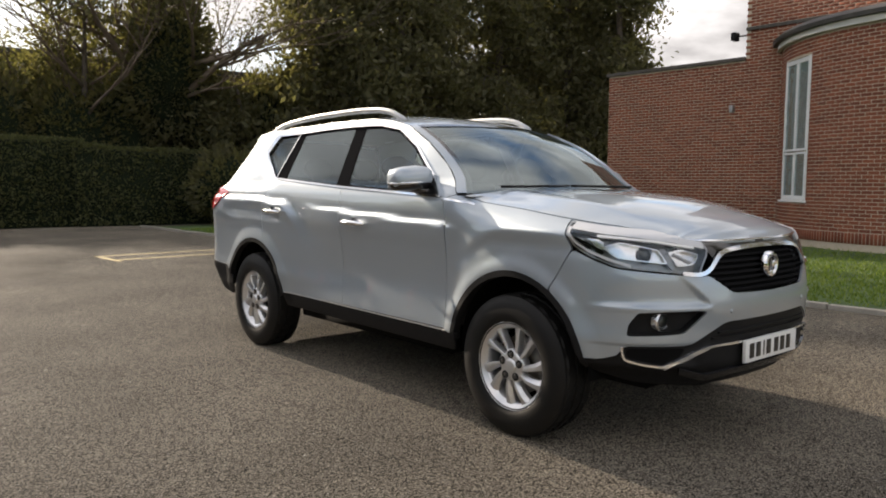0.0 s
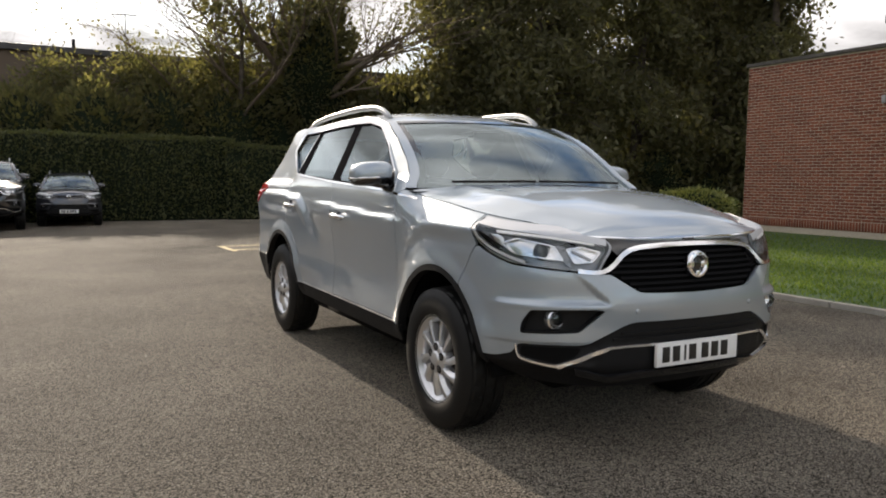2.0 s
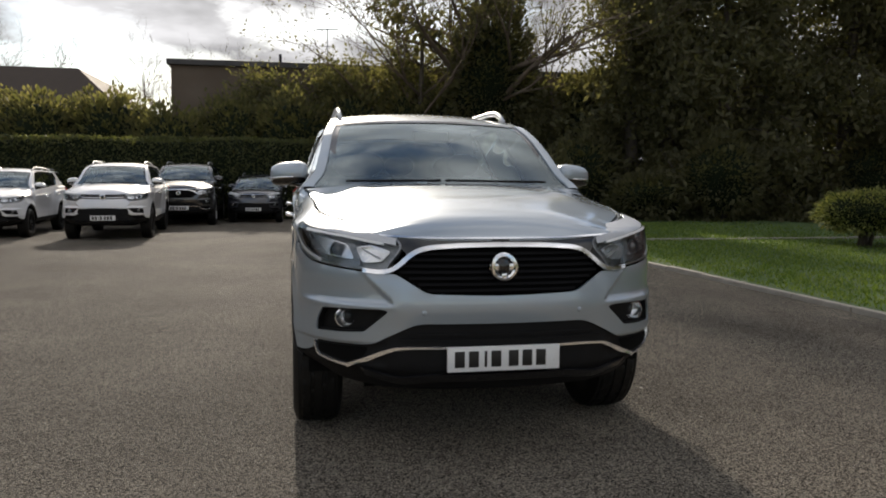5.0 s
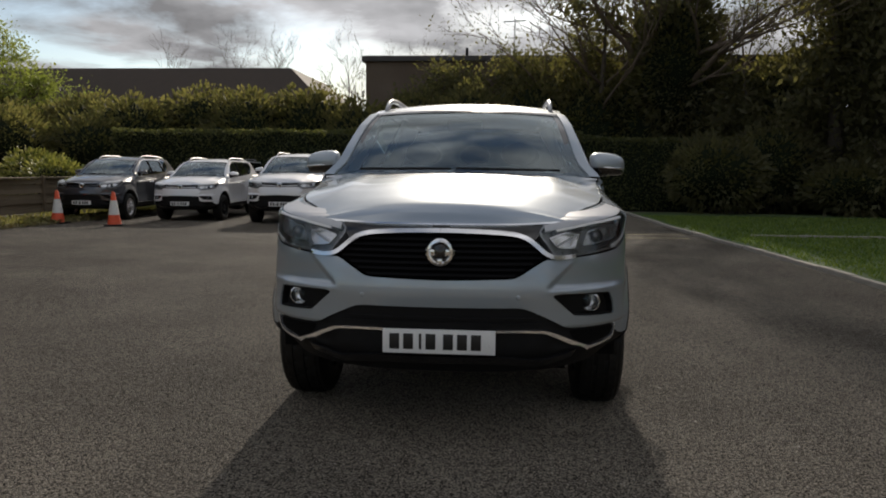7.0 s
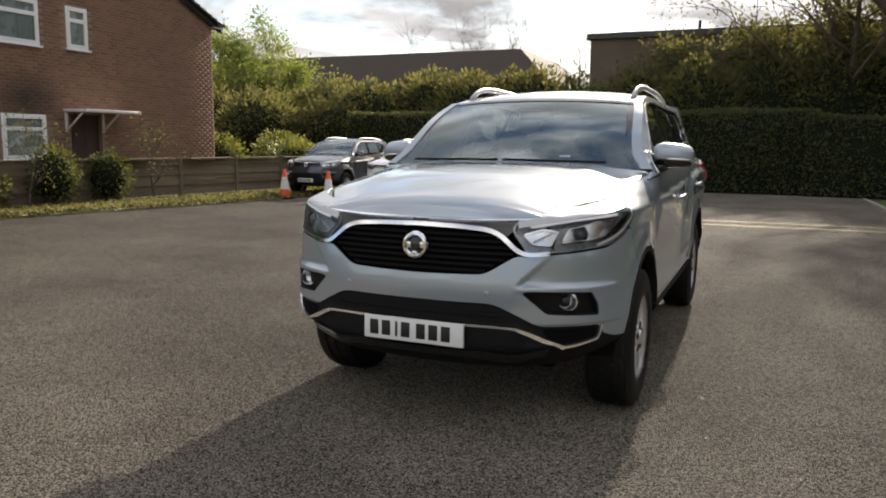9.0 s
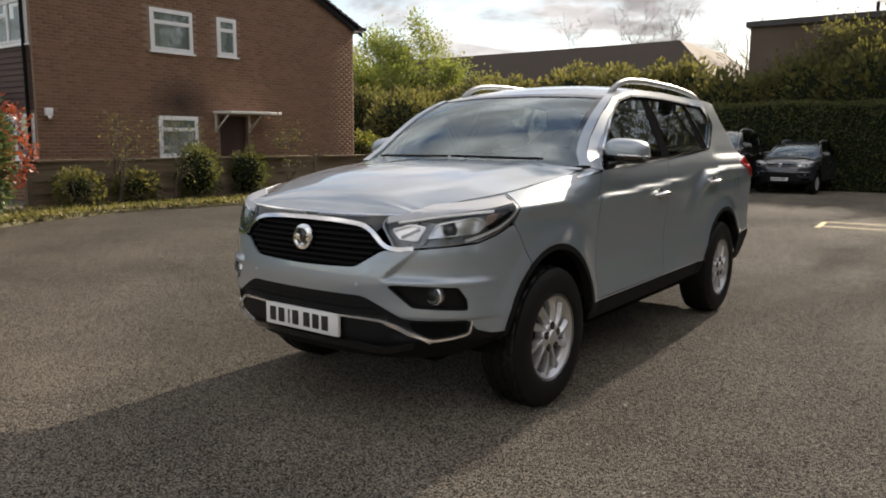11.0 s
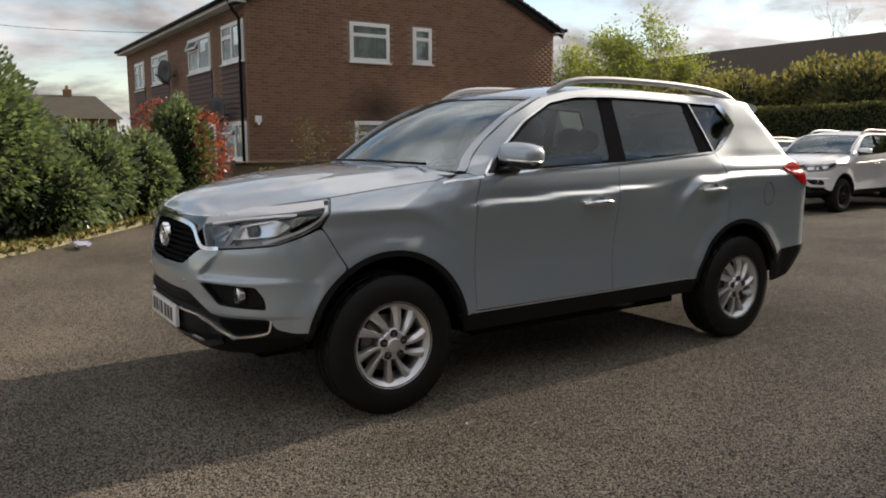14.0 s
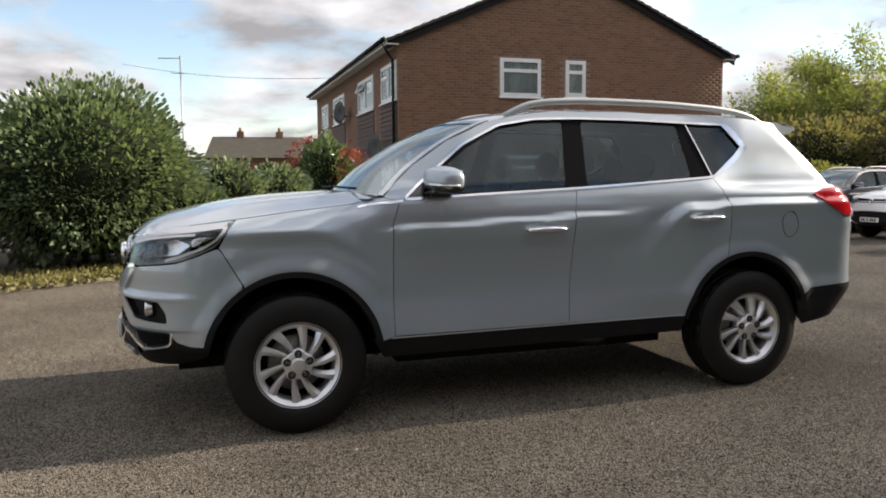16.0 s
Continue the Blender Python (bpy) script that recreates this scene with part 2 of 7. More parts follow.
M = dict(
    asphalt=asphalt_mat(),
    soil=pbr("soil", (0.05, 0.04, 0.028), (0.1, 0.085, 0.055), 1.5, 0.95, bump=0.5, fine=30),
    turf=pbr("turf", (0.028, 0.06, 0.012), (0.075, 0.12, 0.028), 0.9, 0.9, bump=0.6, fine=45),
    blade=pbr("grass_blade", (0.05, 0.10, 0.012), (0.16, 0.21, 0.04), 3, 0.6, island=0.7, leaf=0.35),
    verge_blade=pbr("yellowing_grass", (0.08, 0.10, 0.02), (0.30, 0.26, 0.10), 2, 0.7, island=0.7, leaf=0.3),
    dry=pbr("dry_leaf", (0.10, 0.10, 0.03), (0.24, 0.19, 0.07), 3, 0.8, island=0.8),
    kerb=pbr("kerb_stone", (0.2, 0.185, 0.16), (0.38, 0.35, 0.3), 4, 0.85, bump=0.4),
    kerb_moss=pbr("mossy_kerb", (0.16, 0.155, 0.06), (0.34, 0.30, 0.21), 3, 0.9, bump=0.5),
    line=pbr("road_paint", (0.30, 0.24, 0.10), (0.52, 0.43, 0.2), 5, 0.8, bump=0.3, fine=70),
    silver=paint_mat("silver_paint", (0.318, 0.367, 0.412)),
    white=paint_mat("white_paint", (0.74, 0.745, 0.76), 0.12),
    navy=paint_mat("dark_blue_paint", (0.018, 0.02, 0.028), 0.2),
    black_car=paint_mat("black_paint", (0.008, 0.008, 0.009), 0.1),
    plastic=pbr("black_plastic", (0.006, 0.006, 0.0065), (0.010, 0.010, 0.011), 20, 0.6, bump=0.25, fine=300, spec=0.2),
    pillar=pbr("window_pillar_black", (0.012, 0.012, 0.013), None, 5, 1.0, spec=0.0),
    lamp_silver=pbr("lamp_silver_trim", (0.45, 0.46, 0.48), (0.52, 0.53, 0.55), 14, 0.4, metal=0.35),
    rail=pbr("satin_rail", (0.42, 0.42, 0.42), (0.5, 0.5, 0.5), 10, 0.45, metal=0.5),
    lampblack=pbr("lamp_grey_housing", (0.20, 0.205, 0.215), (0.34, 0.345, 0.355), 14, 0.3, metal=0.45),
    lampball=pbr("projector_glass", (0.05, 0.055, 0.065), (0.09, 0.095, 0.105), 20, 0.1, coat=1.0),
    nut=pbr("dark_wheel_nut", (0.02, 0.02, 0.02), (0.05, 0.05, 0.05), 20, 0.5, metal=0.5),
    gloss=pbr("gloss_black", (0.008, 0.008, 0.009), None, 5, 0.12, coat=0.5),
    # near-black base, so gaps and recesses carry their shade in the colour
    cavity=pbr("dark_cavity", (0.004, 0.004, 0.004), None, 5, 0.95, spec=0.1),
    chrome=pbr("chrome", (0.78, 0.79, 0.80), (0.86, 0.86, 0.87), 30, 0.12, metal=1.0),
    satin=pbr("satin_alloy", (0.62, 0.625, 0.635), (0.70, 0.70, 0.71), 20, 0.32, metal=0.72, coat=0.3),
    tyre=pbr("tyre_rubber", (0.005, 0.005, 0.005), (0.010, 0.0095, 0.009), 9, 0.55, bump=0.3, fine=120, spec=0.25),
    disc=pbr("brake_steel", (0.12, 0.115, 0.11), (0.24, 0.22, 0.2), 40, 0.45, metal=0.9),
    ws_glass=glass_mat("windscreen_glass", (0.74, 0.88, 0.86), 0.76, ior=2.5, haze_film=0.028),
    side_glass=glass_mat("side_glass", (0.66, 0.82, 0.86), 0.80, ior=1.62, haze_film=0.0),
    dark_glass=glass_mat("privacy_glass", (0.50, 0.62, 0.66), 0.5, ior=1.62),
    lens=glass_mat("lamp_lens", (0.98, 0.985, 0.99), 0.99, ior=1.5),
    tail=pbr("red_lens", (0.42, 0.006, 0.01), (0.55, 0.012, 0.02), 30, 0.12, coat=1.0),
    plate=pbr("number_plate_white", (0.72, 0.72, 0.72), (0.8, 0.8, 0.79), 12, 0.35, coat=0.3),
    ink=pbr("plate_black", (0.012, 0.012, 0.012), None, 5, 0.4),
    trim_in=pbr("grey_cabin_trim", (0.03, 0.032, 0.034), (0.05, 0.052, 0.055), 12, 0.75),
    seat=pbr("seat_cloth", (0.03, 0.031, 0.034), (0.055, 0.056, 0.06), 25, 0.85, bump=0.2),
    headlining=pbr("headlining", (0.22, 0.22, 0.21), (0.3, 0.3, 0.29), 8, 0.9),
    led=pbr("lamp_reflector", (0.70, 0.71, 0.73), (0.86, 0.86, 0.87), 60, 0.18, metal=0.85),
    brick=pbr("red_brick", (0.125, 0.036, 0.020), (0.29, 0.092, 0.048), 2.5, 0.88, bump=0.5, fine=70, island=0.55),
    brick_h=pbr("brown_brick", (0.125, 0.066, 0.040), (0.24, 0.130, 0.080), 1.5, 0.9, bump=0.5, fine=70, island=0.45),
    mortar=pbr("mortar", (0.42, 0.35, 0.27), (0.56, 0.48, 0.38), 12, 0.95, bump=0.4),
    mortar_d=pbr("grey_mortar", (0.19, 0.135, 0.095), (0.28, 0.205, 0.15), 12, 0.95, bump=0.4),
    upvc=pbr("white_upvc", (0.74, 0.75, 0.75), (0.82, 0.82, 0.82), 6, 0.35),
    stonecap=pbr("coping_stone", (0.05, 0.045, 0.04), (0.12, 0.105, 0.09), 4, 0.9, bump=0.4),
    white_board=pbr("painted_fascia", (0.52, 0.51, 0.48), (0.72, 0.71, 0.68), 3, 0.6),
    lead=pbr("lead_roof", (0.035, 0.034, 0.034), (0.075, 0.072, 0.07), 3, 0.6),
    tile=pbr("roof_tile", (0.035, 0.027, 0.022), (0.075, 0.056, 0.043), 3, 0.85, bump=0.4, island=0.5),
    moss_tile=pbr("mossy_roof_tile", (0.030, 0.027, 0.019), (0.062, 0.054, 0.038), 2, 0.9, bump=0.4),
    clad=pbr("brown_cladding", (0.05, 0.026, 0.019), (0.085, 0.045, 0.034), 4, 0.7, bump=0.2, island=0.4),
    # the film pales these panes as net curtains and sky reflection would
    pane=glass_mat("house_window_glass", (0.75, 0.82, 0.82), 0.75, ior=2.6, haze_film=0.22),
    # dark greys put the dimness of the rooms into the colour
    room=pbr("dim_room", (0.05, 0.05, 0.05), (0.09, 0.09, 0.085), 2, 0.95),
    blind=pbr("pale_curtain", (0.34, 0.42, 0.42), (0.52, 0.58, 0.57), 5, 0.85),
    fence=pbr("weathered_fence", (0.10, 0.075, 0.05), (0.21, 0.165, 0.11), 3, 0.9, bump=0.5, fine=40, island=0.5),
    bark=pbr("bark", (0.045, 0.035, 0.026), (0.12, 0.10, 0.08), 5, 0.95, bump=0.8, fine=30),
    twig=pbr("twig", (0.10, 0.075, 0.055), (0.18, 0.14, 0.105), 3, 0.95),
    conifer=pbr("conifer_needles", (0.050, 0.052, 0.026), (0.135, 0.125, 0.062), 0.7, 0.8, island=0.5, leaf=0.45),
    hedge=pbr("hedge_leaves", (0.042, 0.055, 0.020), (0.115, 0.115, 0.046), 1.2, 0.75, island=0.6, leaf=0.4),
    scrub=pbr("scrub_leaves", (0.048, 0.054, 0.024), (0.15, 0.135, 0.066), 0.8, 0.8, island=0.6, leaf=0.48),
    laurel=pbr("laurel_leaves", (0.034, 0.062, 0.030), (0.215, 0.27, 0.155), 1.2, 0.30, island=0.75, coat=0.4, leaf=0.22),
    spring=pbr("spring_leaves", (0.11, 0.14, 0.035), (0.24, 0.27, 0.085), 0.9, 0.6, island=0.6, leaf=0.45),
    photinia=pbr("red_shoots", (0.12, 0.025, 0.02), (0.34, 0.085, 0.055), 3, 0.45, island=0.7, leaf=0.3),
    varieg=pbr("variegated_leaves", (0.06, 0.085, 0.02), (0.30, 0.29, 0.10), 2, 0.5, island=0.8, leaf=0.25),
    grit=pbr("pale_grit", (0.30, 0.28, 0.24), (0.55, 0.52, 0.46), 9, 0.9),
    lamp_bowl=pbr("lamp_housing", (0.22, 0.225, 0.235), (0.40, 0.405, 0.415), 40, 0.28, metal=0.5),
    # near-black green: the plants' inner shade put into the colour
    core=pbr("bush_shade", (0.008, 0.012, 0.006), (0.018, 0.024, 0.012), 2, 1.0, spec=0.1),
    cone_o=pbr("cone_orange", (0.62, 0.07, 0.025), (0.72, 0.11, 0.04), 9, 0.55),
    cone_w=pbr("cone_sleeve", (0.6, 0.6, 0.58), (0.72, 0.72, 0.7), 14, 0.4),
    steel=pbr("aluminium_pole", (0.3, 0.3, 0.3), (0.42, 0.42, 0.42), 14, 0.45, metal=0.8),
    dish=pbr("satellite_dish_grey", (0.03, 0.03, 0.032), (0.06, 0.06, 0.062), 6, 0.6),
    wood_door=pbr("dark_wood_door", (0.03, 0.014, 0.01), (0.06, 0.03, 0.02), 4, 0.5),
    render_far=pbr("far_building_wall", (0.10, 0.075, 0.055), (0.16, 0.125, 0.095), 0.8, 0.95),
    rubbish=pbr("crumpled_packet", (0.06, 0.12, 0.42), (0.7, 0.7, 0.75), 14, 0.5),
)


def stain(m, y, z, ry, rz, dark):
    """A sooty patch on the wall face, ragged at its rim."""
    n, l = m.node_tree.nodes, m.node_tree.links
    p = n["Principled BSDF"]
    src = p.inputs["Base Color"].links[0].from_socket
    co, mp, g = n.new("ShaderNodeTexCoord"), n.new("ShaderNodeMapping"), n.new("ShaderNodeTexGradient")
    mp.vector_type = "TEXTURE"
    mp.inputs["Location"].default_value, mp.inputs["Scale"].default_value = (-10.1, y, z), (9.0, ry, rz)
    g.gradient_type = "SPHERICAL"
    l.new(co.outputs["Object"], mp.inputs["Vector"])
    l.new(mp.outputs[0], g.inputs["Vector"])
    k = n.new("ShaderNodeMath")
    k.operation, k.inputs[1].default_value = "MULTIPLY", dark
    l.new(g.outputs["Fac"], k.inputs[0])
    mx = n.new("ShaderNodeMix")
    mx.data_type = "RGBA"
    mx.inputs["B"].default_value = (0.018, 0.014, 0.011, 1)
    l.new(k.outputs[0], mx.inputs["Factor"])
    l.new(src, mx.inputs["A"])
    l.new(mx.outputs["Result"], p.inputs["Base Color"])


stain(M["brick_h"], 10.6, 2.25, 1.1, 0.75, 0.85)
stain(M["mortar_d"], 10.6, 2.25, 1.1, 0.75, 0.85)

# ---- builders ----
class Mesh:
    """Collects vertices and faces of one mesh."""

    def __init__(self):
        self.v, self.f = [], []

    def add(self, verts, faces):
        o = len(self.v)
        self.v.extend([tuple(map(float, p)) for p in verts])
        self.f.extend([tuple(o + i for i in q) for q in faces])
        return self

    def box(self, x0, y0, z0, x1, y1, z1, bevel=0.0):
        b = min(bevel, 0.45 * min(abs(x1 - x0), abs(y1 - y0), abs(z1 - z0)))
        if b <= 0:
            c = [(x, y, z) for z in (z0, z1) for y in (y0, y1) for x in (x0, x1)]
            return self.add(c, [(0, 2, 3, 1), (4, 5, 7, 6), (0, 1, 5, 4), (2, 6, 7, 3), (0, 4, 6, 2), (1, 3, 7, 5)])
        bm = bmesh.new()
        bmesh.ops.create_cube(bm, size=1.0)
        for q in bm.verts:
            q.co = ((x0 + x1) / 2 + q.co.x * (x1 - x0), (y0 + y1) / 2 + q.co.y * (y1 - y0), (z0 + z1) / 2 + q.co.z * (z1 - z0))
        bmesh.ops.bevel(bm, geom=list(bm.edges), offset=b, segments=2, affect="EDGES", profile=0.6)
        bm.verts.index_update()
        self.add([q.co for q in bm.verts], [[w.index for w in f.verts] for f in bm.faces])
        bm.free()
        return self

    def grid(self, pts, close=False):
        """pts: rows x columns x 3."""
        pts = np.asarray(pts, float)
        r, c = pts.shape[:2]
        fs = []
        for i in range(r - 1):
            for j in range(c - 1 + (1 if close else 0)):
                k = (j + 1) % c
                fs.append((i * c + j, i * c + k, (i + 1) * c + k, (i + 1) * c + j))
        return self.add(pts.reshape(-1, 3), fs)

    def tube(self, path, radii, sides=8, squash=1.0):
        path = [Vector(p) for p in path]
        radii = [radii] * len(path) if not hasattr(radii, "__len__") else radii
        rows, up = [], None
        for i, p in enumerate(path):
            d = (path[min(i + 1, len(path) - 1)] - path[max(i - 1, 0)]).normalized()
            if up is None:
                up = d.cross(Vector((0, 0, 1)) if abs(d.z) < 0.9 else Vector((1, 0, 0))).normalized()
            up = (up - d * up.dot(d)).normalized()
            w = d.cross(up)
            rows.append([p + (up * math.cos(2 * math.pi * k / sides) + w * math.sin(2 * math.pi * k / sides) * squash) * radii[i] for k in range(sides)])
        o = len(self.v)
        self.grid([[tuple(q) for q in r] for r in rows], close=True)
        self.f.append(tuple(o + k for k in range(sides))[::-1])
        self.f.append(tuple(o + (len(rows) - 1) * sides + k for k in range(sides)))
        return self

    def lathe(self, profile, axis="z", centre=(0, 0, 0), sides=32):
        """profile: (radius, height) pairs."""
        rows = []
        for r, h in profile:
            row = []
            for k in range(sides):
                a = 2 * math.pi * k / sides
                p = {"z": (r * math.cos(a), r * math.sin(a), h), "x": (h, r * math.cos(a), r * math.sin(a)), "y": (r * math.sin(a), h, r * math.cos(a))}[axis]
                row.append([p[i] + centre[i] for i in range(3)])
            rows.append(row)
        return self.grid(rows, close=True)

    def ball(self, c, r, seg=12, rings=8):
        r = (r, r, r) if not hasattr(r, "__len__") else r
        rows = []
        for i in range(rings + 1):
            t = math.pi * (0.02 + 0.96 * i / rings)
            rows.append([(c[0] + r[0] * math.sin(t) * math.cos(2 * math.pi * k / seg), c[1] + r[1] * math.sin(t) * math.sin(2 * math.pi * k / seg), c[2] + r[2] * math.cos(t)) for k in range(seg)])
        o = len(self.v)
        self.grid(rows, close=True)
        self.f.append(tuple(o + k for k in range(seg)))
        self.f.append(tuple(o + rings * seg + k for k in range(seg))[::-1])
        return self

    def data(self, name, material, smooth=True):
        me = bpy.data.meshes.new(name)
        me.from_pydata(self.v, [], self.f)
        me.materials.append(material)
        if smooth:
            me.polygons.foreach_set("use_smooth", [True] * len(me.polygons))
        me.update()
        return me


def fast_mesh(name, verts, faces, material):
    """One mesh from arrays: verts n x 3, faces m x k."""
    verts, faces = np.asarray(verts, np.float32), np.asarray(faces, np.int32)
    me = bpy.data.meshes.new(name)
    me.vertices.add(len(verts))
    me.vertices.foreach_set("co", verts.ravel())
    k = faces.shape[1]
    me.loops.add(faces.size)
    me.loops.foreach_set("vertex_index", faces.ravel())
    me.polygons.add(len(faces))
    me.polygons.foreach_set("loop_start", np.arange(len(faces), dtype=np.int32) * k)
    me.update(calc_edges=True)
    me.validate()
    me.materials.append(material)
    return me


def flip_out(me):
    bm = bmesh.new()
    bm.from_mesh(me)
    bmesh.ops.recalc_face_normals(bm, faces=bm.faces)
    bm.to_mesh(me)
    bm.free()
    return me


def part(name, mesh, material, parent, label="", smooth=True, sharp=None, fix=True):
    me = mesh.data(name, material, smooth) if isinstance(mesh, Mesh) else mesh
    if fix and isinstance(mesh, Mesh):
        flip_out(me)
    if sharp and smooth:
        me.set_sharp_from_angle(angle=radians(sharp))
    ob = new(name, me)
    ob.parent = parent
    if label:
        ob["label"] = label
    return ob


def weld(ob):
    bm = bmesh.new()
    bm.from_mesh(ob.data)
    bmesh.ops.remove_doubles(bm, verts=bm.verts, dist=0.0005)
    bm.to_mesh(ob.data)
    bm.free()
    return ob


def thing(name, at, label, category, group="", kind="", rz=0.0):
    ob = new(name)
    ob.empty_display_size = 0.2
    ob.matrix_basis = pose(*at, 0, 0, rz)
    return tagged(ob, label, category, group, kind)


def solid(name, mesh, material, label, category, kind="structure", group="", smooth=False, sharp=None):
    me = flip_out(mesh.data(name, material, smooth)) if isinstance(mesh, Mesh) else mesh
    if sharp:
        me.set_sharp_from_angle(angle=radians(sharp))
    return tagged(new(name, me), label, category, group, kind)


def curve(xs, ys):
    """Smooth monotone curve through knots."""
    xs, ys = np.asarray(xs, float), np.asarray(ys, float)
    h, d = np.diff(xs), np.diff(ys) / np.diff(xs)
    m = np.zeros_like(ys)
    for i in range(1, len(xs) - 1):
        if d[i - 1] * d[i] > 0:
            w1, w2 = 2 * h[i] + h[i - 1], h[i] + 2 * h[i - 1]
            m[i] = (w1 + w2) / (w1 / d[i - 1] + w2 / d[i])
    m[0], m[-1] = d[0], d[-1]

    def f(x):
        x = np.clip(np.asarray(x, float), xs[0], xs[-1])
        i = np.clip(np.searchsorted(xs, x) - 1, 0, len(h) - 1)
        t = (x - xs[i]) / h[i]
        return (2 * t**3 - 3 * t**2 + 1) * ys[i] + (t**3 - 2 * t**2 + t) * h[i] * m[i] + (3 * t**2 - 2 * t**3) * ys[i + 1] + (t**3 - t**2) * h[i] * m[i + 1]
    return f


def ease(a, b, x):
    t = np.clip((np.asarray(x, float) - a) / (b - a), 0, 1)
    return t * t * (3 - 2 * t)

# ---- the estate-bodied off-roader: body surface ----
# local axes: x across, y = distance behind the front axle, z up; front points to -y
NOSE = curve([0.28, 0.36, 0.44, 0.52, 0.62, 0.72, 0.80, 0.90, 0.98, 1.03, 1.08, 1.14, 1.25], [-0.80, -0.88, -0.925, -0.93, -0.935, -0.945, -0.935, -0.91, -0.882, -0.855, -0.81, -0.76, -0.72])
TAIL = curve([0.30, 0.42, 0.60, 0.95, 1.20, 1.40, 1.66, 1.80], [3.68, 3.78, 3.88, 3.88, 3.82, 3.66, 3.40, 3.32])
WIDTH = curve([0.28, 0.40, 0.46, 0.55, 0.70, 0.90, 1.05, 1.12, 1.20, 1.27, 1.40, 1.55, 1.68, 1.78], [0.872, 0.912, 0.923, 0.914, 0.900, 0.901, 0.912, 0.912, 0.903, 0.884, 0.822, 0.745, 0.678, 0.63])
EDGE_X = curve([-0.9, -0.5, -0.3, 0.0, 0.3, 0.56], [0.70, 0.79, 0.812, 0.815, 0.84, 0.90])
EDGE_Z = curve([-0.9, -0.5, -0.3, 0.0, 0.3, 0.56], [1.02, 1.095, 1.122, 1.160, 1.192, 1.205])
LF, NF, LR, UF = 0.72, 2.7, 0.34, 1.2
CHEEK = curve([0.55, 0.70, 0.735, 0.80, 0.855, 0.90], [0.50, 0.485, 0.492, 0.548, 0.603, 0.65])


# upright panel behind the rear doors, standing on a ledge at the belt line
TAIL_WIDTH = curve([1.10, 1.20, 1.235, 1.285, 1.34, 1.66, 1.78], [0.912, 0.908, 0.895, 0.850, 0.836, 0.742, 0.690])


def width(s, z):
    w = WIDTH(z)
    w = w + (TAIL_WIDTH(z) - w) * ease(2.50, 2.95, s) * (z > 1.10)
    # shoulder over the front wheel, door line, haunch over the rear wheel
    zf = 1.088 - 0.22 * ease(0.10, 0.60, s)
    sp = 0.035 + 0.13 * ease(0.0, 0.5, s)
    w = w + 0.024 * ease(zf + sp * 0.7, zf - sp, z) * (1 - ease(0.30, 0.56, s)) * ease(0.42, 0.60, z)
    w = w - 0.011 * np.exp(-((z - zf + 0.095) / 0.045) ** 2) * (1 - ease(0.15, 0.55, s)) * ease(-0.62, -0.40, s)
    zd = 1.038 + 0.0425 * s
    w = w + 0.019 * ease(zd + 0.016, zd - 0.016, z) * ease(0.70, 1.02, z) * ease(0.40, 0.60, s) * (1 - ease(1.65, 2.25, s))
    zr = 0.80 + 0.345 * ease(1.85, 2.44, s) + 0.028 * ease(2.45, 2.9, s)
    sp = 0.024 + 0.12 * (1 - ease(1.95, 2.45, s))
    w = w + 0.034 * ease(zr + sp, zr - sp, z) * ease(1.7, 2.45, s) * ease(0.45, 0.62, z)
    w = w - 0.010 * np.exp(-((z - zr + 0.11) / 0.055) ** 2) * ease(2.15, 2.5, s) * (1 - ease(3.2, 3.5, s))
    # wings roll over to the bonnet
    t = np.clip((z - 1.045) / (EDGE_Z(s) - 1.045 + 1e-6), 0, 1.3)
    w = w - (1 - ease(0.30, 0.58, s)) * np.maximum(w - EDGE_X(s), 0) * t**2.4 * (z > 1.045)
    # cabin narrows to the pillars
    w = w - 0.075 * (1 - ease(0.40, 1.05, s)) * ease(1.19, 1.33, z) - 0.03 * ease(2.5, 3.4, s) * ease(1.2, 1.5, z)
    # lips over the wheels
    for c in (-0.022, 2.84):
        r = np.hypot(s - c, z - 0.375)
        w = w + 0.015 * (1 - ease(0.475, 0.575, r)) * ease(0.40, 0.5, z + 0.06)
    # the bumper tucks in below
    w = w - 0.07 * (1 - ease(0.37, 0.475, z)) * (1 - ease(-0.42, -0.30, s))
    return w - 0.012 * ease(3.0, 3.6, s)


def skin(U, z):
    """Point of the body at signed girth U (metres round from the nose) and height z."""
    U, z = np.asarray(U, float), np.asarray(z, float)
    a = np.abs(U)
    th = np.clip(a / UF, 0, 1) * math.pi / 2
    n0 = NOSE(z)
    d = np.where(a <= UF, LF * (1 - np.cos(th) ** (2 / NF)), LF + a - UF)
    s = n0 + d
    fr = np.where(a <= UF, np.sin(th) ** (2 / NF), 1.0)
    back = np.clip((s - (TAIL(z) - LR)) / LR, 0, 1)
    re = np.clip(1 - back**3, 0, 1) ** (1 / 3)
    x = width(s, z) * fr * re
    # hollow cheek between headlamp and fog lamp, and a raised brow above the fog lamp
    cheek = ease(CHEEK(z) - 0.006, CHEEK(z) + 0.026, x) * (1 - ease(-0.66, -0.46, s)) * ease(0.724, 0.750, z) * (1 - 0.85 * ease(0.76, 0.885, z))
    brow = 0.6 * np.exp(-((z - 0.722) / 0.012) ** 2) * ease(0.46, 0.54, x) * (1 - ease(-0.62, -0.40, s))
    under = ease(0.50, 0.56, x) * (1 - ease(-0.60, -0.45, s)) * (1 - ease(0.545, 0.56, z)) * ease(0.44, 0.47, z)
    return np.stack([np.sign(U) * x, s + 0.024 * cheek - 0.010 * brow + 0.012 * under, z], -1)


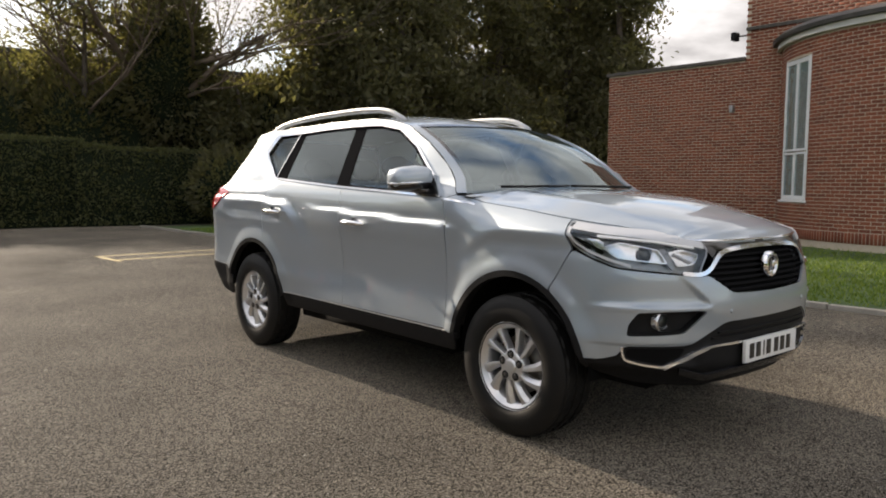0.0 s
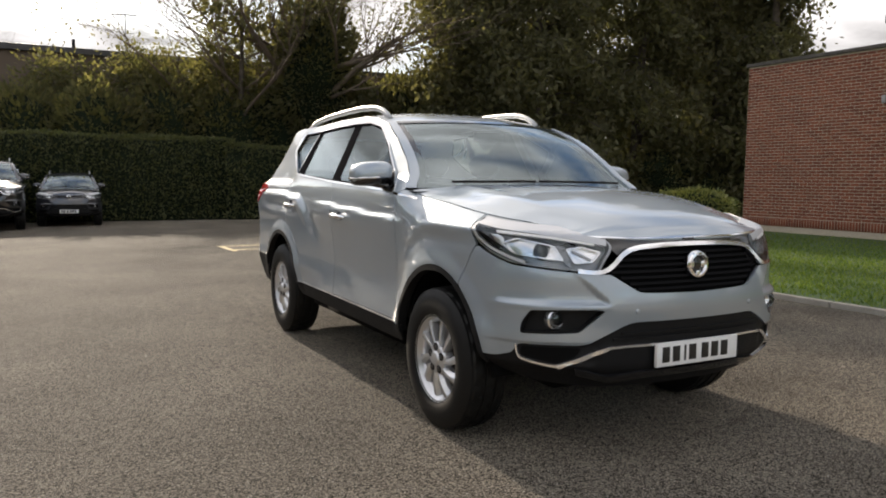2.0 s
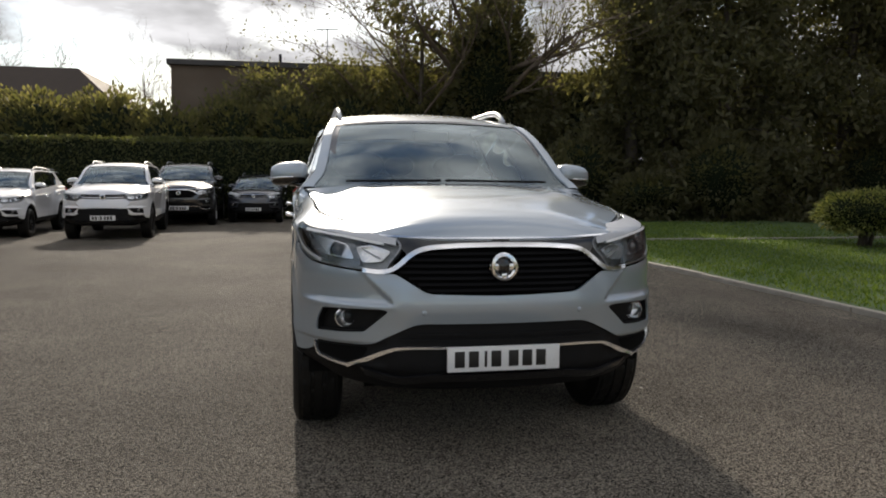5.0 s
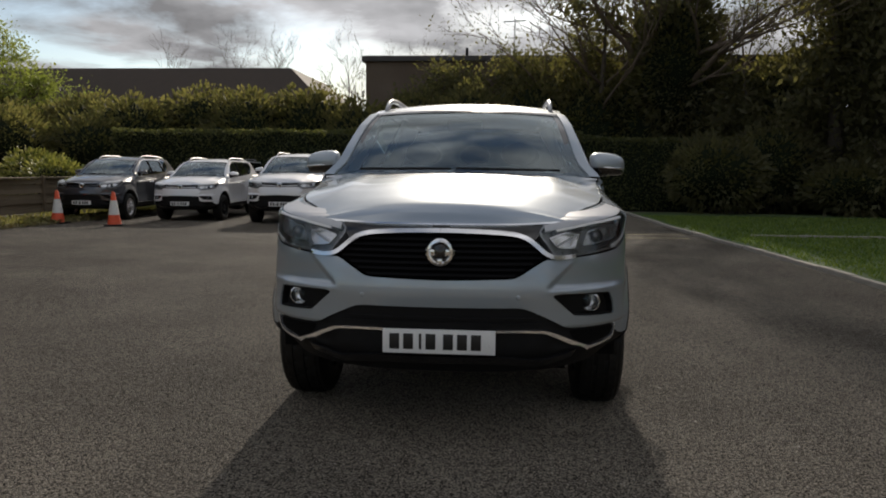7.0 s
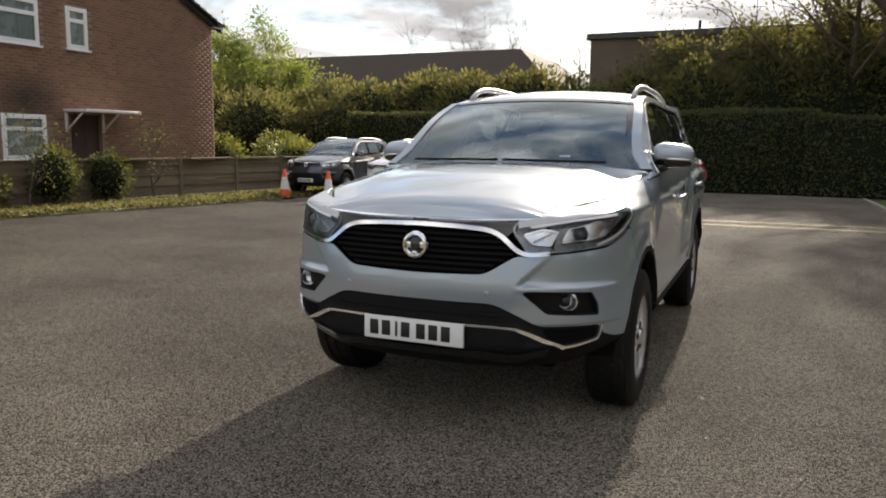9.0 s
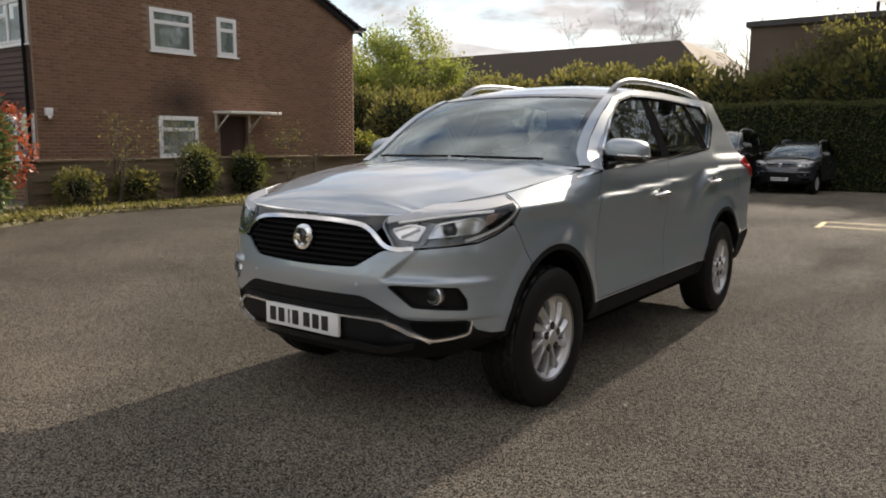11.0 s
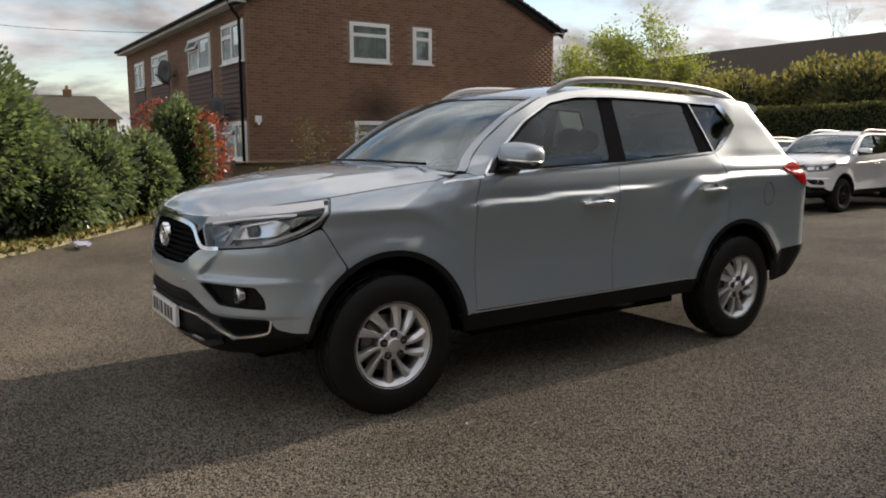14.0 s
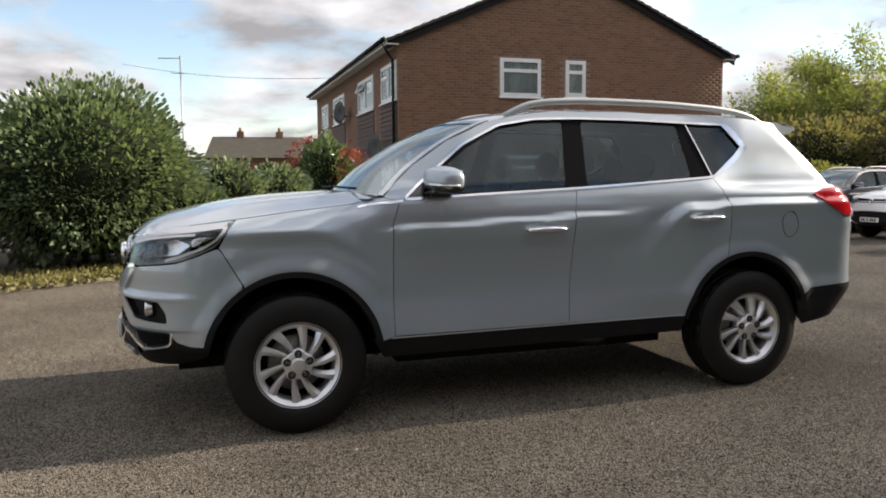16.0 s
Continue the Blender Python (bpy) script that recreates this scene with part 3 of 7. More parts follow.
def normal(U, z, e=0.004):
    n = np.cross(skin(U + e, z) - skin(U - e, z), skin(U, z + e) - skin(U, z - e))
    n /= np.linalg.norm(n, axis=-1, keepdims=True) + 1e-12
    out = skin(U, z) - np.array([0, 1.45, 0.8])
    return n * np.where((n * out).sum(-1, keepdims=True) < 0, -1, 1)


def from_side(s, z):
    d = s - float(NOSE(z))
    return UF + d - LF if d >= LF else UF * math.acos(np.clip(1 - d / LF, 0, 1) ** (NF / 2)) / (math.pi / 2)


def from_front(x, z):
    lo, hi = 0.0, UF * 1.2
    for _ in range(40):
        m = (lo + hi) / 2
        if skin(np.array(m), np.array(z))[0] < abs(x):
            lo = m
        else:
            hi = m
    return lo


def track(pts, step=0.02, closed=True):
    """('f', x, z) or ('s', y, z) corners to a dense outline in girth and height."""
    out, n = [], len(pts)
    uv = [((from_front(a, z) * (1 if a >= 0 else -1)) if k == "f" else from_side(a, z), z) for k, a, z in pts]
    for i in range(n if closed else n - 1):
        p, q = pts[i], pts[(i + 1) % n]
        a, b = uv[i], uv[(i + 1) % n]
        m = max(1, int(math.hypot(b[0] - a[0], b[1] - a[1]) / step))
        for j in range(m):
            t = j / m
            if p[0] == q[0] == "s":
                s, z = p[1] + (q[1] - p[1]) * t, p[2] + (q[2] - p[2]) * t
                out.append((from_side(s, z), z))
            else:
                out.append((a[0] + (b[0] - a[0]) * t, a[1] + (b[1] - a[1]) * t))
    if not closed:
        out.append(uv[-1])
    return np.array(out)


def smooth_track(pts, step=0.02, rounds=2, closed=True):
    """Outline with rounded corners."""
    p = track(pts, step, closed)
    for _ in range(rounds):
        q = p.copy()
        if closed:
            q = (np.roll(p, 1, 0) + 2 * p + np.roll(p, -1, 0)) / 4
        else:
            q[1:-1] = (p[:-2] + 2 * p[1:-1] + p[2:]) / 4
        p = q
    return p


def inset(poly, d):
    """Moves a closed outline inwards by d."""
    t = np.roll(poly, -1, 0) - np.roll(poly, 1, 0)
    nn = np.stack([-t[:, 1], t[:, 0]], -1)
    nn /= np.linalg.norm(nn, axis=1, keepdims=True) + 1e-9
    area = 0.5 * np.sum(poly[:, 0] * np.roll(poly[:, 1], -1) - np.roll(poly[:, 0], -1) * poly[:, 1])
    return poly + nn * (d if area > 0 else -d)


def within(poly, p):
    inside = np.zeros(len(p), bool)
    a, b = poly, np.roll(poly, -1, 0)
    for (x0, y0), (x1, y1) in zip(a, b):
        c = ((y0 > p[:, 1]) != (y1 > p[:, 1]))
        with np.errstate(divide="ignore", invalid="ignore"):
            xx = (x1 - x0) * (p[:, 1] - y0) / (y1 - y0 + 1e-15) + x0
        inside ^= c & (p[:, 0] < xx)
    return inside


def panel(name, material, outline, parent, holes=(), h=0.025, gap=0.0, lift=0.0, flange=0.014, mirror=False, label=""):
    """A sheet of the body inside an outline, with turned-in edges and true normals."""
    from mathutils.geometry import delaunay_2d_cdt
    outline = np.array(outline)
    if gap:
        outline = inset(outline, gap)
        holes = [inset(np.array(q), -gap) for q in holes]
    holes = [np.array(q) for q in holes]
    loops = [outline, *holes]
    edge = np.concatenate(loops)
    lo, hi = outline.min(0), outline.max(0)
    gx, gy = np.meshgrid(np.arange(lo[0] + h / 2, hi[0], h), np.arange(lo[1] + h / 2, hi[1], h))
    gx = gx + (np.arange(gx.shape[0]) % 2)[:, None] * h / 2
    g = np.stack([gx.ravel(), gy.ravel()], -1)
    if len(g):
        g = g[within(outline, g)]
    for q in holes:
        if len(g):
            g = g[~within(q, g)]
    if len(g):
        near = np.concatenate([np.min(np.hypot(b[:, None, 0] - edge[None, :, 0], b[:, None, 1] - edge[None, :, 1]), 1) for b in np.array_split(g, max(1, len(g) // 2000))])
        g = g[near > 0.45 * h]
    pts = np.concatenate([edge, g]) if len(g) else edge
    es, o = [], 0
    for q in loops:
        es += [(o + i, o + (i + 1) % len(q)) for i in range(len(q))]
        o += len(q)
    vs, _, fs, *_ = delaunay_2d_cdt([Vector(p) for p in pts], es, [], 1, 1e-6)
    uv = np.array([tuple(v) for v in vs])
    ta = np.array([tuple(f) for f in fs])
    mid = uv[ta].mean(1)
    keep = within(outline, mid)
    for q in holes:
        keep &= ~within(q, mid)
    tris = [tuple(t) for t in ta[keep]]
    sg = -1.0 if mirror else 1.0
    uvm = uv * np.array([sg, 1.0])
    nr = normal(uvm[:, 0], uvm[:, 1])
    top = skin(uvm[:, 0], uvm[:, 1]) + nr * lift
    ta = np.array(tris)
    fn = np.cross(top[ta[:, 1]] - top[ta[:, 0]], top[ta[:, 2]] - top[ta[:, 0]])
    flip = (fn * nr[ta[:, 0]]).sum(1) < 0
    tris = [t[::-1] if w else t for t, w in zip(tris, flip)]
    verts, norms = list(top), list(nr)
    if flange:
        cnt = {}
        for t in tris:
            for i in range(3):
                k = (t[i], t[(i + 1) % 3])
                cnt[k] = 1
        rim = [k for k in cnt if (k[1], k[0]) not in cnt]
        for i, j in rim:
            o = len(verts)
            side = np.cross(top[j] - top[i], nr[i])
            side /= np.linalg.norm(side) + 1e-12
            verts += [top[i], top[j], top[j] - nr[j] * flange, top[i] - nr[i] * flange]
            norms += [side] * 4
            tris.append((o, o + 3, o + 2))
            tris.append((o, o + 2, o + 1))
    me = bpy.data.meshes.new(name)
    me.from_pydata([tuple(v) for v in verts], [], tris)
    me.materials.append(material)
    me.polygons.foreach_set("use_smooth", [True] * len(me.polygons))
    me.update()
    me.normals_split_custom_set_from_vertices([tuple(q) for q in norms])
    return part(name, me, material, parent, label)


def strip(pts, w, closed=False, rounds=1, step=0.02):
    """Outline of a band of width w along corners."""
    p = smooth_track(pts, step, rounds, closed)
    t = np.gradient(p, axis=0)
    nn = np.stack([-t[:, 1], t[:, 0]], -1)
    nn /= np.linalg.norm(nn, axis=1, keepdims=True) + 1e-9
    return np.concatenate([p + nn * w / 2, (p - nn * w / 2)[::-1]])


def arc(c, r, a0, a1, n=26):
    return [("s", c[0] + r * math.cos(radians(a0 + (a1 - a0) * i / n)), c[1] + r * math.sin(radians(a0 + (a1 - a0) * i / n))) for i in range(n + 1)]


def on_skin(kind, a, z, lift=0.0, sg=1):
    u = from_front(a, z) if kind == "f" else from_side(a, z)
    p = skin(np.array(sg * u), np.array(z)) + normal(np.array(sg * u), np.array(z)) * lift
    return Vector(p)


FRONT_ARCH, REAR_ARCH = (-0.022, 0.372), (2.842, 0.372)
AR = 0.474


def build_wheel(car, x, y, sg):
    hub = new("wheel")
    hub.parent = car
    hub.matrix_basis = pose(x, y, 0.378, 0, 0, 0 if sg > 0 else 180)
    R, W = 0.378, 0.122
    prof = [(0.222, -W + 0.01), (0.235, -W), (0.30, -W - 0.004), (0.345, -W + 0.006), (0.368, -W + 0.028), (0.3755, -W + 0.05), (R, -0.03), (R, 0.03),
            (0.3755, W - 0.05), (0.368, W - 0.028), (0.345, W - 0.006), (0.318, W + 0.001), (0.30, W + 0.005), (0.265, W + 0.004), (0.242, W), (0.232, W - 0.008), (0.222, W - 0.012)]
    rows, sides = [], 144
    for i, (r, h) in enumerate(prof):
        steps = ((h, 0),) if not 3 < i < 10 else ((h - 0.006, 0), (h - 0.004, 1), (h + 0.004, 1), (h + 0.006, 0))
        if i in (6, 7):
            steps = ((h - 0.012, 0), (h - 0.010, 1), (h + 0.010, 1), (h + 0.012, 0))
        for hh, cut in steps:
            row = []
            for k in range(sides):
                a = 2 * math.pi * k / sides
                groove = 0.007 if 4 < i < 9 and ((k + i * 2) % 6 == 0) else 0.0
                rr = r - groove - (0.008 if cut and i in (6, 7) else 0)
                row.append((hh, rr * math.cos(a), rr * math.sin(a)))
            rows.append(row)
    m = Mesh().grid(rows, close=True)
    part("tyre", m, M["tyre"], hub, "black rubber tyre with block tread", sharp=35)
    rim = Mesh().lathe([(0.224, -0.10), (0.205, -0.08), (0.192, 0.04), (0.196, 0.078), (0.204, 0.088), (0.226, 0.098), (0.236, 0.106), (0.237, 0.112), (0.230, 0.114), (0.224, 0.108), (0.214, 0.099), (0.203, 0.090)], "x", sides=72)
    part("rim", rim, M["satin"], hub, "silver alloy rim", sharp=40)
    part("brake_disc", Mesh().lathe([(0.03, 0.0), (0.15, 0.0), (0.155, 0.012), (0.15, 0.024), (0.03, 0.024)], "x", sides=40), M["disc"], hub)
    part("hub_back", Mesh().lathe([(0.0, -0.02), (0.202, -0.02), (0.202, -0.03)], "x", sides=32), M["cavity"], hub)
    # ten swept spokes, broad at the rim, with a chamfer down one side
    for k in range(10):
        sp, rows = Mesh(), []
        a0 = 2 * math.pi * k / 10
        for i in range(8):
            t = i / 7
            r = 0.060 + t * 0.152
            a = a0 + 0.24 * t + (0.05 if k % 2 else -0.03)
            hw = 0.0115 + 0.0155 * t + 0.012 * (max(0.0, t - 0.80) / 0.20) ** 2
            top = 0.100 - 0.006 * t**1.5 + 0.006 * math.sin(math.pi * t)
            row = []
            for off, hx in ((-hw, top - 0.018), (-hw * 0.94, top - 0.002), (-hw * 0.80, top), (hw * 0.05, top - 0.001), (hw * 0.96, top - 0.020), (hw, top - 0.032), (hw * 0.8, top - 0.05), (-hw * 0.8, top - 0.05)):
                row.append((hx, r * math.cos(a) - off * math.sin(a), r * math.sin(a) + off * math.cos(a)))
            rows.append(row)
        sp.grid(rows, close=True)
        part("spoke", sp, M["satin"], hub, sharp=35)
    hubm = Mesh().lathe([(0.080, 0.05), (0.083, 0.092), (0.079, 0.101), (0.072, 0.105), (0.041, 0.107), (0.038, 0.113), (0.034, 0.117), (0.026, 0.1185), (0.0, 0.119)], "x", sides=40)
    # five-lobed plate round the nuts
    lobes = []
    for hx, hy, hz in hubm.v:
        rr, aa = math.hypot(hy, hz), math.atan2(hz, hy)
        g = 1 + (0.075 * math.cos(5 * (aa - 0.1 * math.pi)) + 0.03) * float(ease(0.045, 0.072, rr))
        lobes.append((hx, hy * g, hz * g))
    hubm.v = lobes
    part("hub_cap", hubm, M["satin"], hub, sharp=40)
    for k in range(5):
        a = 2 * math.pi * (k + 0.25) / 5
        c = (0, 0.0625 * math.cos(a), 0.0625 * math.sin(a))
        nut = part("lug_nut", Mesh().lathe([(0.0215, 0.096), (0.0215, 0.1095), (0.0165, 0.1095), (0.0155, 0.1065), (0.0, 0.1065)], "x", c, 14), M["nut"], hub, sharp=30)
        part("nut_head", Mesh().lathe([(0.009, 0.106), (0.009, 0.1125), (0.006, 0.114), (0.0, 0.114)], "x", c, 6), M["disc"], nut, smooth=False)


def build_car(at, label, compact=False):
    """compact: the slim-grilled smaller sister with black lower cladding."""
    car = thing("parked_car", at, label, "car")
    paint = M["silver"]
    # front bumper skin
    half = [("f", 0.0, 0.647), ("f", 0.37, 0.649), ("f", 0.40, 0.643), ("f", 0.585, 0.550), ("f", 0.61, 0.546), ("f", 0.826, 0.546), ("f", 0.838, 0.50), ("s", -0.56, 0.475), ("s", -0.475, 0.475)]
    half += arc(FRONT_ARCH, AR, 168, 122, 10)
    half += [("s", -0.395, 0.985), ("s", -0.50, 0.942), ("s", -0.61, 0.905), ("f", 0.72, 0.888), ("f", 0.62, 0.878), ("f", 0.53, 0.868)]
    half += [("f", 0.49, 0.915), ("f", 0.44, 0.925), ("f", 0.2, 0.918), ("f", 0.0, 0.916)] if compact else [("f", 0.485, 0.875), ("f", 0.415, 0.83), ("f", 0.345, 0.786), ("f", 0.0, 0.776)]
    pos = smooth_track(half, 0.02, 1, closed=False)
    neg = (pos * np.array([-1, 1]))[::-1]
    full = np.concatenate([pos, neg[1:-1]])
    fog = [("f", 0.515, 0.706), ("f", 0.56, 0.712), ("f", 0.70, 0.710), ("f", 0.797, 0.704), ("f", 0.820, 0.65), ("f", 0.826, 0.597), ("f", 0.72, 0.602), ("f", 0.622, 0.609)]
    fp = smooth_track(fog, 0.012, 1)
    bumper = panel("front_bumper", paint, full, car, [fp, fp * np.array([-1, 1])], gap=0.002, h=0.012, label="silver painted front bumper")
    low = [("f", 0.0, 0.647), ("f", 0.37, 0.649), ("f", 0.40, 0.643), ("f", 0.585, 0.550), ("f", 0.61, 0.546), ("f", 0.826, 0.546), ("f", 0.838, 0.50), ("s", -0.56, 0.475), ("s", -0.475, 0.475), ("s", -0.45, 0.42), ("s", -0.50, 0.385), ("f", 0.72, 0.35), ("f", 0.5, 0.325), ("f", 0.0, 0.318)]
    pos = smooth_track(low, 0.025, 1, closed=False)
    full = np.concatenate([pos, (pos * np.array([-1, 1]))[::-1][1:-1]])
    part_low = panel("lower_bumper", M["plastic"], full, car, gap=0.002, lift=-0.008, label="black plastic lower bumper")
    # slats of the lower intake and skid lip
    for z, w in ((0.600, 0.43), (0.575, 0.47)):
        panel("intake_slat", M["plastic"], np.concatenate([strip([("f", 0.0, z), ("f", w * 0.5, z), ("f", w, z)], 0.009), ]), part_low, lift=0.003, flange=0.01)
        panel("intake_slat", M["plastic"], np.concatenate([strip([("f", 0.0, z), ("f", w * 0.5, z), ("f", w, z)], 0.009), ]), part_low, lift=0.003, flange=0.01, mirror=True)
    for sg in (False, True):
        panel("skid_lip", M["gloss"], strip([("f", 0.0, 0.405), ("f", 0.30, 0.405), ("f", 0.46, 0.385), ("f", 0.62, 0.43)], 0.035), part_low, lift=0.012, mirror=sg)
        # flat near-black sheet laid on the bumper as the corner intake
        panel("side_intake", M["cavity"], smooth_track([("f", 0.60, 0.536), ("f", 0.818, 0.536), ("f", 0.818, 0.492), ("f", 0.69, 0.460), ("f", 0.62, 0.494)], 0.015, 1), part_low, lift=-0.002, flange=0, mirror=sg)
        if not compact:
            panel("lower_chrome_strip", M["led"], strip([("f", 0.255, 0.541), ("f", 0.40, 0.541), ("f", 0.487, 0.536), ("f", 0.60, 0.488), ("f", 0.688, 0.447), ("f", 0.76, 0.460), ("f", 0.822, 0.482), ("f", 0.832, 0.545)], 0.011, rounds=1), car, lift=0.006, flange=0.012, mirror=sg, label="thin chrome strip")
            panel("chrome_blade", M["led"], track([("f", 0.47, 0.546), ("f", 0.50, 0.541), ("f", 0.61, 0.492), ("f", 0.690, 0.454), ("f", 0.688, 0.440), ("f", 0.60, 0.474), ("f", 0.50, 0.523)], 0.02), car, lift=0.012, flange=0.02, h=0.015, mirror=sg, label="bright bevelled chrome blade")
        fg = panel("fog_lamp_recess", M["plastic"], inset(fp, -0.004), car, lift=-0.035, flange=0, h=0.02, mirror=sg)
        c = on_skin("f", 0.712, 0.662, -0.02, -1 if sg else 1)
        fl = Mesh().lathe([(0.044, 0.03), (0.046, 0.0), (0.040, -0.006), (0.036, 0.006), (0.02, 0.022), (0.0, 0.026)], "y", c, 28)
        part("fog_lamp", fl, M["led"], car, "round fog lamp", sharp=40)
        ln = Mesh().lathe([(0.038, -0.004), (0.028, -0.011), (0.014, -0.015), (0.0, -0.016)], "y", c, 28)
        part("fog_lens", ln, M["lens"], car)
        panel("recess_rim", M["plastic"], np.concatenate([fp, fp[:1]])[::-1], car, [inset(fp, 0.006)], lift=-0.006, flange=0.04, h=0.02, mirror=sg)
    # grille
    if compact:
        pos = track([("f", 0.0, 0.918), ("f", 0.2, 0.920), ("f", 0.44, 0.927), ("f", 0.49, 0.917), ("f", 0.45, 0.985), ("f", 0.2, 1.000), ("f", 0.0, 1.002)], 0.02, closed=False)
        grille = panel("grille", M["cavity"], np.concatenate([pos, (pos * np.array([-1, 1]))[::-1][1:-1]]), car, lift=-0.03, flange=0, label="slim black grille between the lamps")
        panel("grille_slat", M["silver"], strip([("f", -0.44, 0.958), ("f", -0.2, 0.952), ("f", 0.0, 0.950), ("f", 0.2, 0.952), ("f", 0.44, 0.958)], 0.016), grille, lift=-0.004, flange=0.02, h=0.03)
        panel("intake_surround", M["plastic"], track([("f", -0.50, 0.70), ("f", 0.0, 0.715), ("f", 0.50, 0.70), ("f", 0.54, 0.60), ("f", 0.0, 0.58), ("f", -0.54, 0.60)], 0.02), car, lift=0.004, flange=0.012, h=0.03, label="wide black lower intake")
    else:
        gh = [("f", 0.0, 0.778), ("f", 0.343, 0.788), ("f", 0.415, 0.832), ("f", 0.488, 0.880), ("f", 0.40, 0.968), ("f", 0.2, 0.988), ("f", 0.0, 0.990)]
        pos = track(gh, 0.02, closed=False)
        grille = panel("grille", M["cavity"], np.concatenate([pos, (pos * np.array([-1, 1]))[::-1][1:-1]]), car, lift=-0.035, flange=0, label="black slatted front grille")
        for i in range(7):
            z = 0.800 + 0.027 * i
            w = min(0.33 + (z - 0.785) * 1.5, 0.485 - max(0, z - 0.885) * 0.85) - 0.006
            ou = strip([("f", -w, z), ("f", -w / 2, z), ("f", 0.0, z), ("f", w / 2, z), ("f", w, z)], 0.0125)
            panel("grille_slat", M["pillar"], ou, grille, lift=-0.012, flange=0.02, h=0.03)
        for sg in (False, True):
            panel("grille_frame", M["chrome"], strip([("f", 0.0, 0.995), ("f", 0.2, 0.992), ("f", 0.355, 0.981), ("f", 0.395, 0.968), ("f", 0.488, 0.887), ("f", 0.515, 0.877), ("f", 0.56, 0.876), ("f", 0.62, 0.884)], 0.019, rounds=2), grille, lift=0.010, flange=0.03, h=0.02, mirror=sg, label="bright chrome grille surround")
    for sg in (False, True):
        panel("hood_lip_strip", M["gloss"], track([("f", 0.0, 1.003), ("f", 0.3, 0.998), ("f", 0.39, 0.984), ("f", 0.43, 0.955), ("f", 0.452, 0.98), ("f", 0.47, 1.03), ("f", 0.3, 1.03), ("f", 0.0, 1.03)]), car, lift=-0.006, h=0.02, mirror=sg)
        panel("hood_chrome_line", M["chrome"], strip([("f", 0.0, 1.026), ("f", 0.3, 1.027), ("f", 0.55, 1.036)], 0.008), car, lift=0.002, flange=0.01, h=0.02, mirror=sg)
    bc = on_skin("f", 0.0, 0.955 if compact else 0.897, 0.012)
    part("badge_ring", Mesh().lathe([(0.066, 0.02), (0.066, 0.0), (0.060, -0.010), (0.050, -0.012), (0.043, -0.004), (0.043, 0.02)], "y", bc, 40), M["chrome"], grille, "round chrome badge", sharp=40)
    part("badge_disc", Mesh().lathe([(0.044, 0.008), (0.030, 0.002), (0.0, 0.0)], "y", bc, 32), M["gloss"], grille)
    part("badge_bar", Mesh().box(bc.x - 0.012, bc.y - 0.010, bc.z - 0.056, bc.x + 0.012, bc.y + 0.012, bc.z - 0.028, 0.004), M["chrome"], grille)
    for x in (-0.045, 0.045):
        part("badge_wing", Mesh().box(bc.x + x - 0.022, bc.y - 0.004, bc.z - 0.016, bc.x + x + 0.022, bc.y + 0.014, bc.z + 0.016, 0.006), M["chrome"], grille)
    for x in (-0.36, 0.36):
        c = on_skin("f", abs(x), 0.70, 0.001, 1 if x > 0 else -1)
        part("parking_sensor", Mesh().lathe([(0.011, 0.006), (0.011, -0.002), (0.008, -0.003), (0.0, -0.003)], "y", c, 14), M["silver"], bumper)
    # number plate with bars in place of its characters
    py = float(NOSE(0.5)) - 0.012
    plate = part("number_plate", Mesh().box(-0.26, py - 0.008, 0.435, 0.26, py + 0.012, 0.547, 0.004), M["plate"], car, "white number plate with plain black bars", sharp=35)
    for i, x in enumerate((-0.205, -0.141, -0.0855, -0.0375, 0.043, 0.107, 0.171)):
        w = 0.012 if i == 2 else 0.046
        part("plate_bar", Mesh().box(x - w / 2, py - 0.0095, 0.455, x + w / 2, py - 0.007, 0.528, 0.0008), M["ink"], plate)
    for x in (-0.235, 0.235):
        part("plate_screw", Mesh().lathe([(0.006, -0.009), (0.004, -0.0105), (0.0, -0.0105)], "y", (x, py, 0.478), 10), M["plate"], plate)
    # bonnet
    line = track([("f", 0.0, 1.026), ("f", 0.3, 1.028), ("f", 0.5, 1.037), ("f", 0.60, 1.056), ("s", -0.5, 1.097), ("s", -0.3, 1.124), ("s", 0.0, 1.162), ("s", 0.30, 1.194), ("s", 0.42, 1.226)], 0.012, closed=False)
    for _ in range(5):
        line[1:-1] = (line[:-2] + 2 * line[1:-1] + line[2:]) / 4
    crest = curve([-0.90, -0.855, -0.80, -0.72, -0.56, -0.32, -0.05, 0.33], [1.02, 1.028, 1.080, 1.122, 1.165, 1.212, 1.243, 1.262])
    rows = []
    A = np.linspace(-1, 1, 61)
    ed = skin(line[1:, 0], line[1:, 1])
    ex = np.maximum(ed[:, 0] - 0.003, 0.004)
    top = crest(ed[:, 1])
    fall = np.maximum(top - ed[:, 2], 0.0) / np.maximum((ex / 0.8) ** 2.6, 0.02)
    for _ in range(120):
        fall[1:-1] = (fall[:-2] + 2 * fall[1:-1] + fall[2:]) / 4
    for (x_, s_, z_), x0, c, q in zip(ed, ex, top, fall):
        xx = A * x0
        z = c - q * (np.abs(xx) / 0.8) ** 2.6
        z = z + (z_ - z[-1]) * np.abs(A) ** 5
        ridge = 0.009 * np.exp(-((np.abs(xx) - 0.56) / 0.07) ** 2) * ease(-0.66, -0.15, s_)
        rows.append(np.stack([xx, np.full_like(A, s_) - 0.085 * (1 - A**2) * ease(0.0, 0.4, s_), z + ridge], -1))
    hb = Mesh().grid(rows)
    sideline = [(r[0], r[-1]) for r in rows]
    hb.grid([[p, (p[0] * 0.997, p[1], p[2] - 0.03)] for p, _ in sideline])
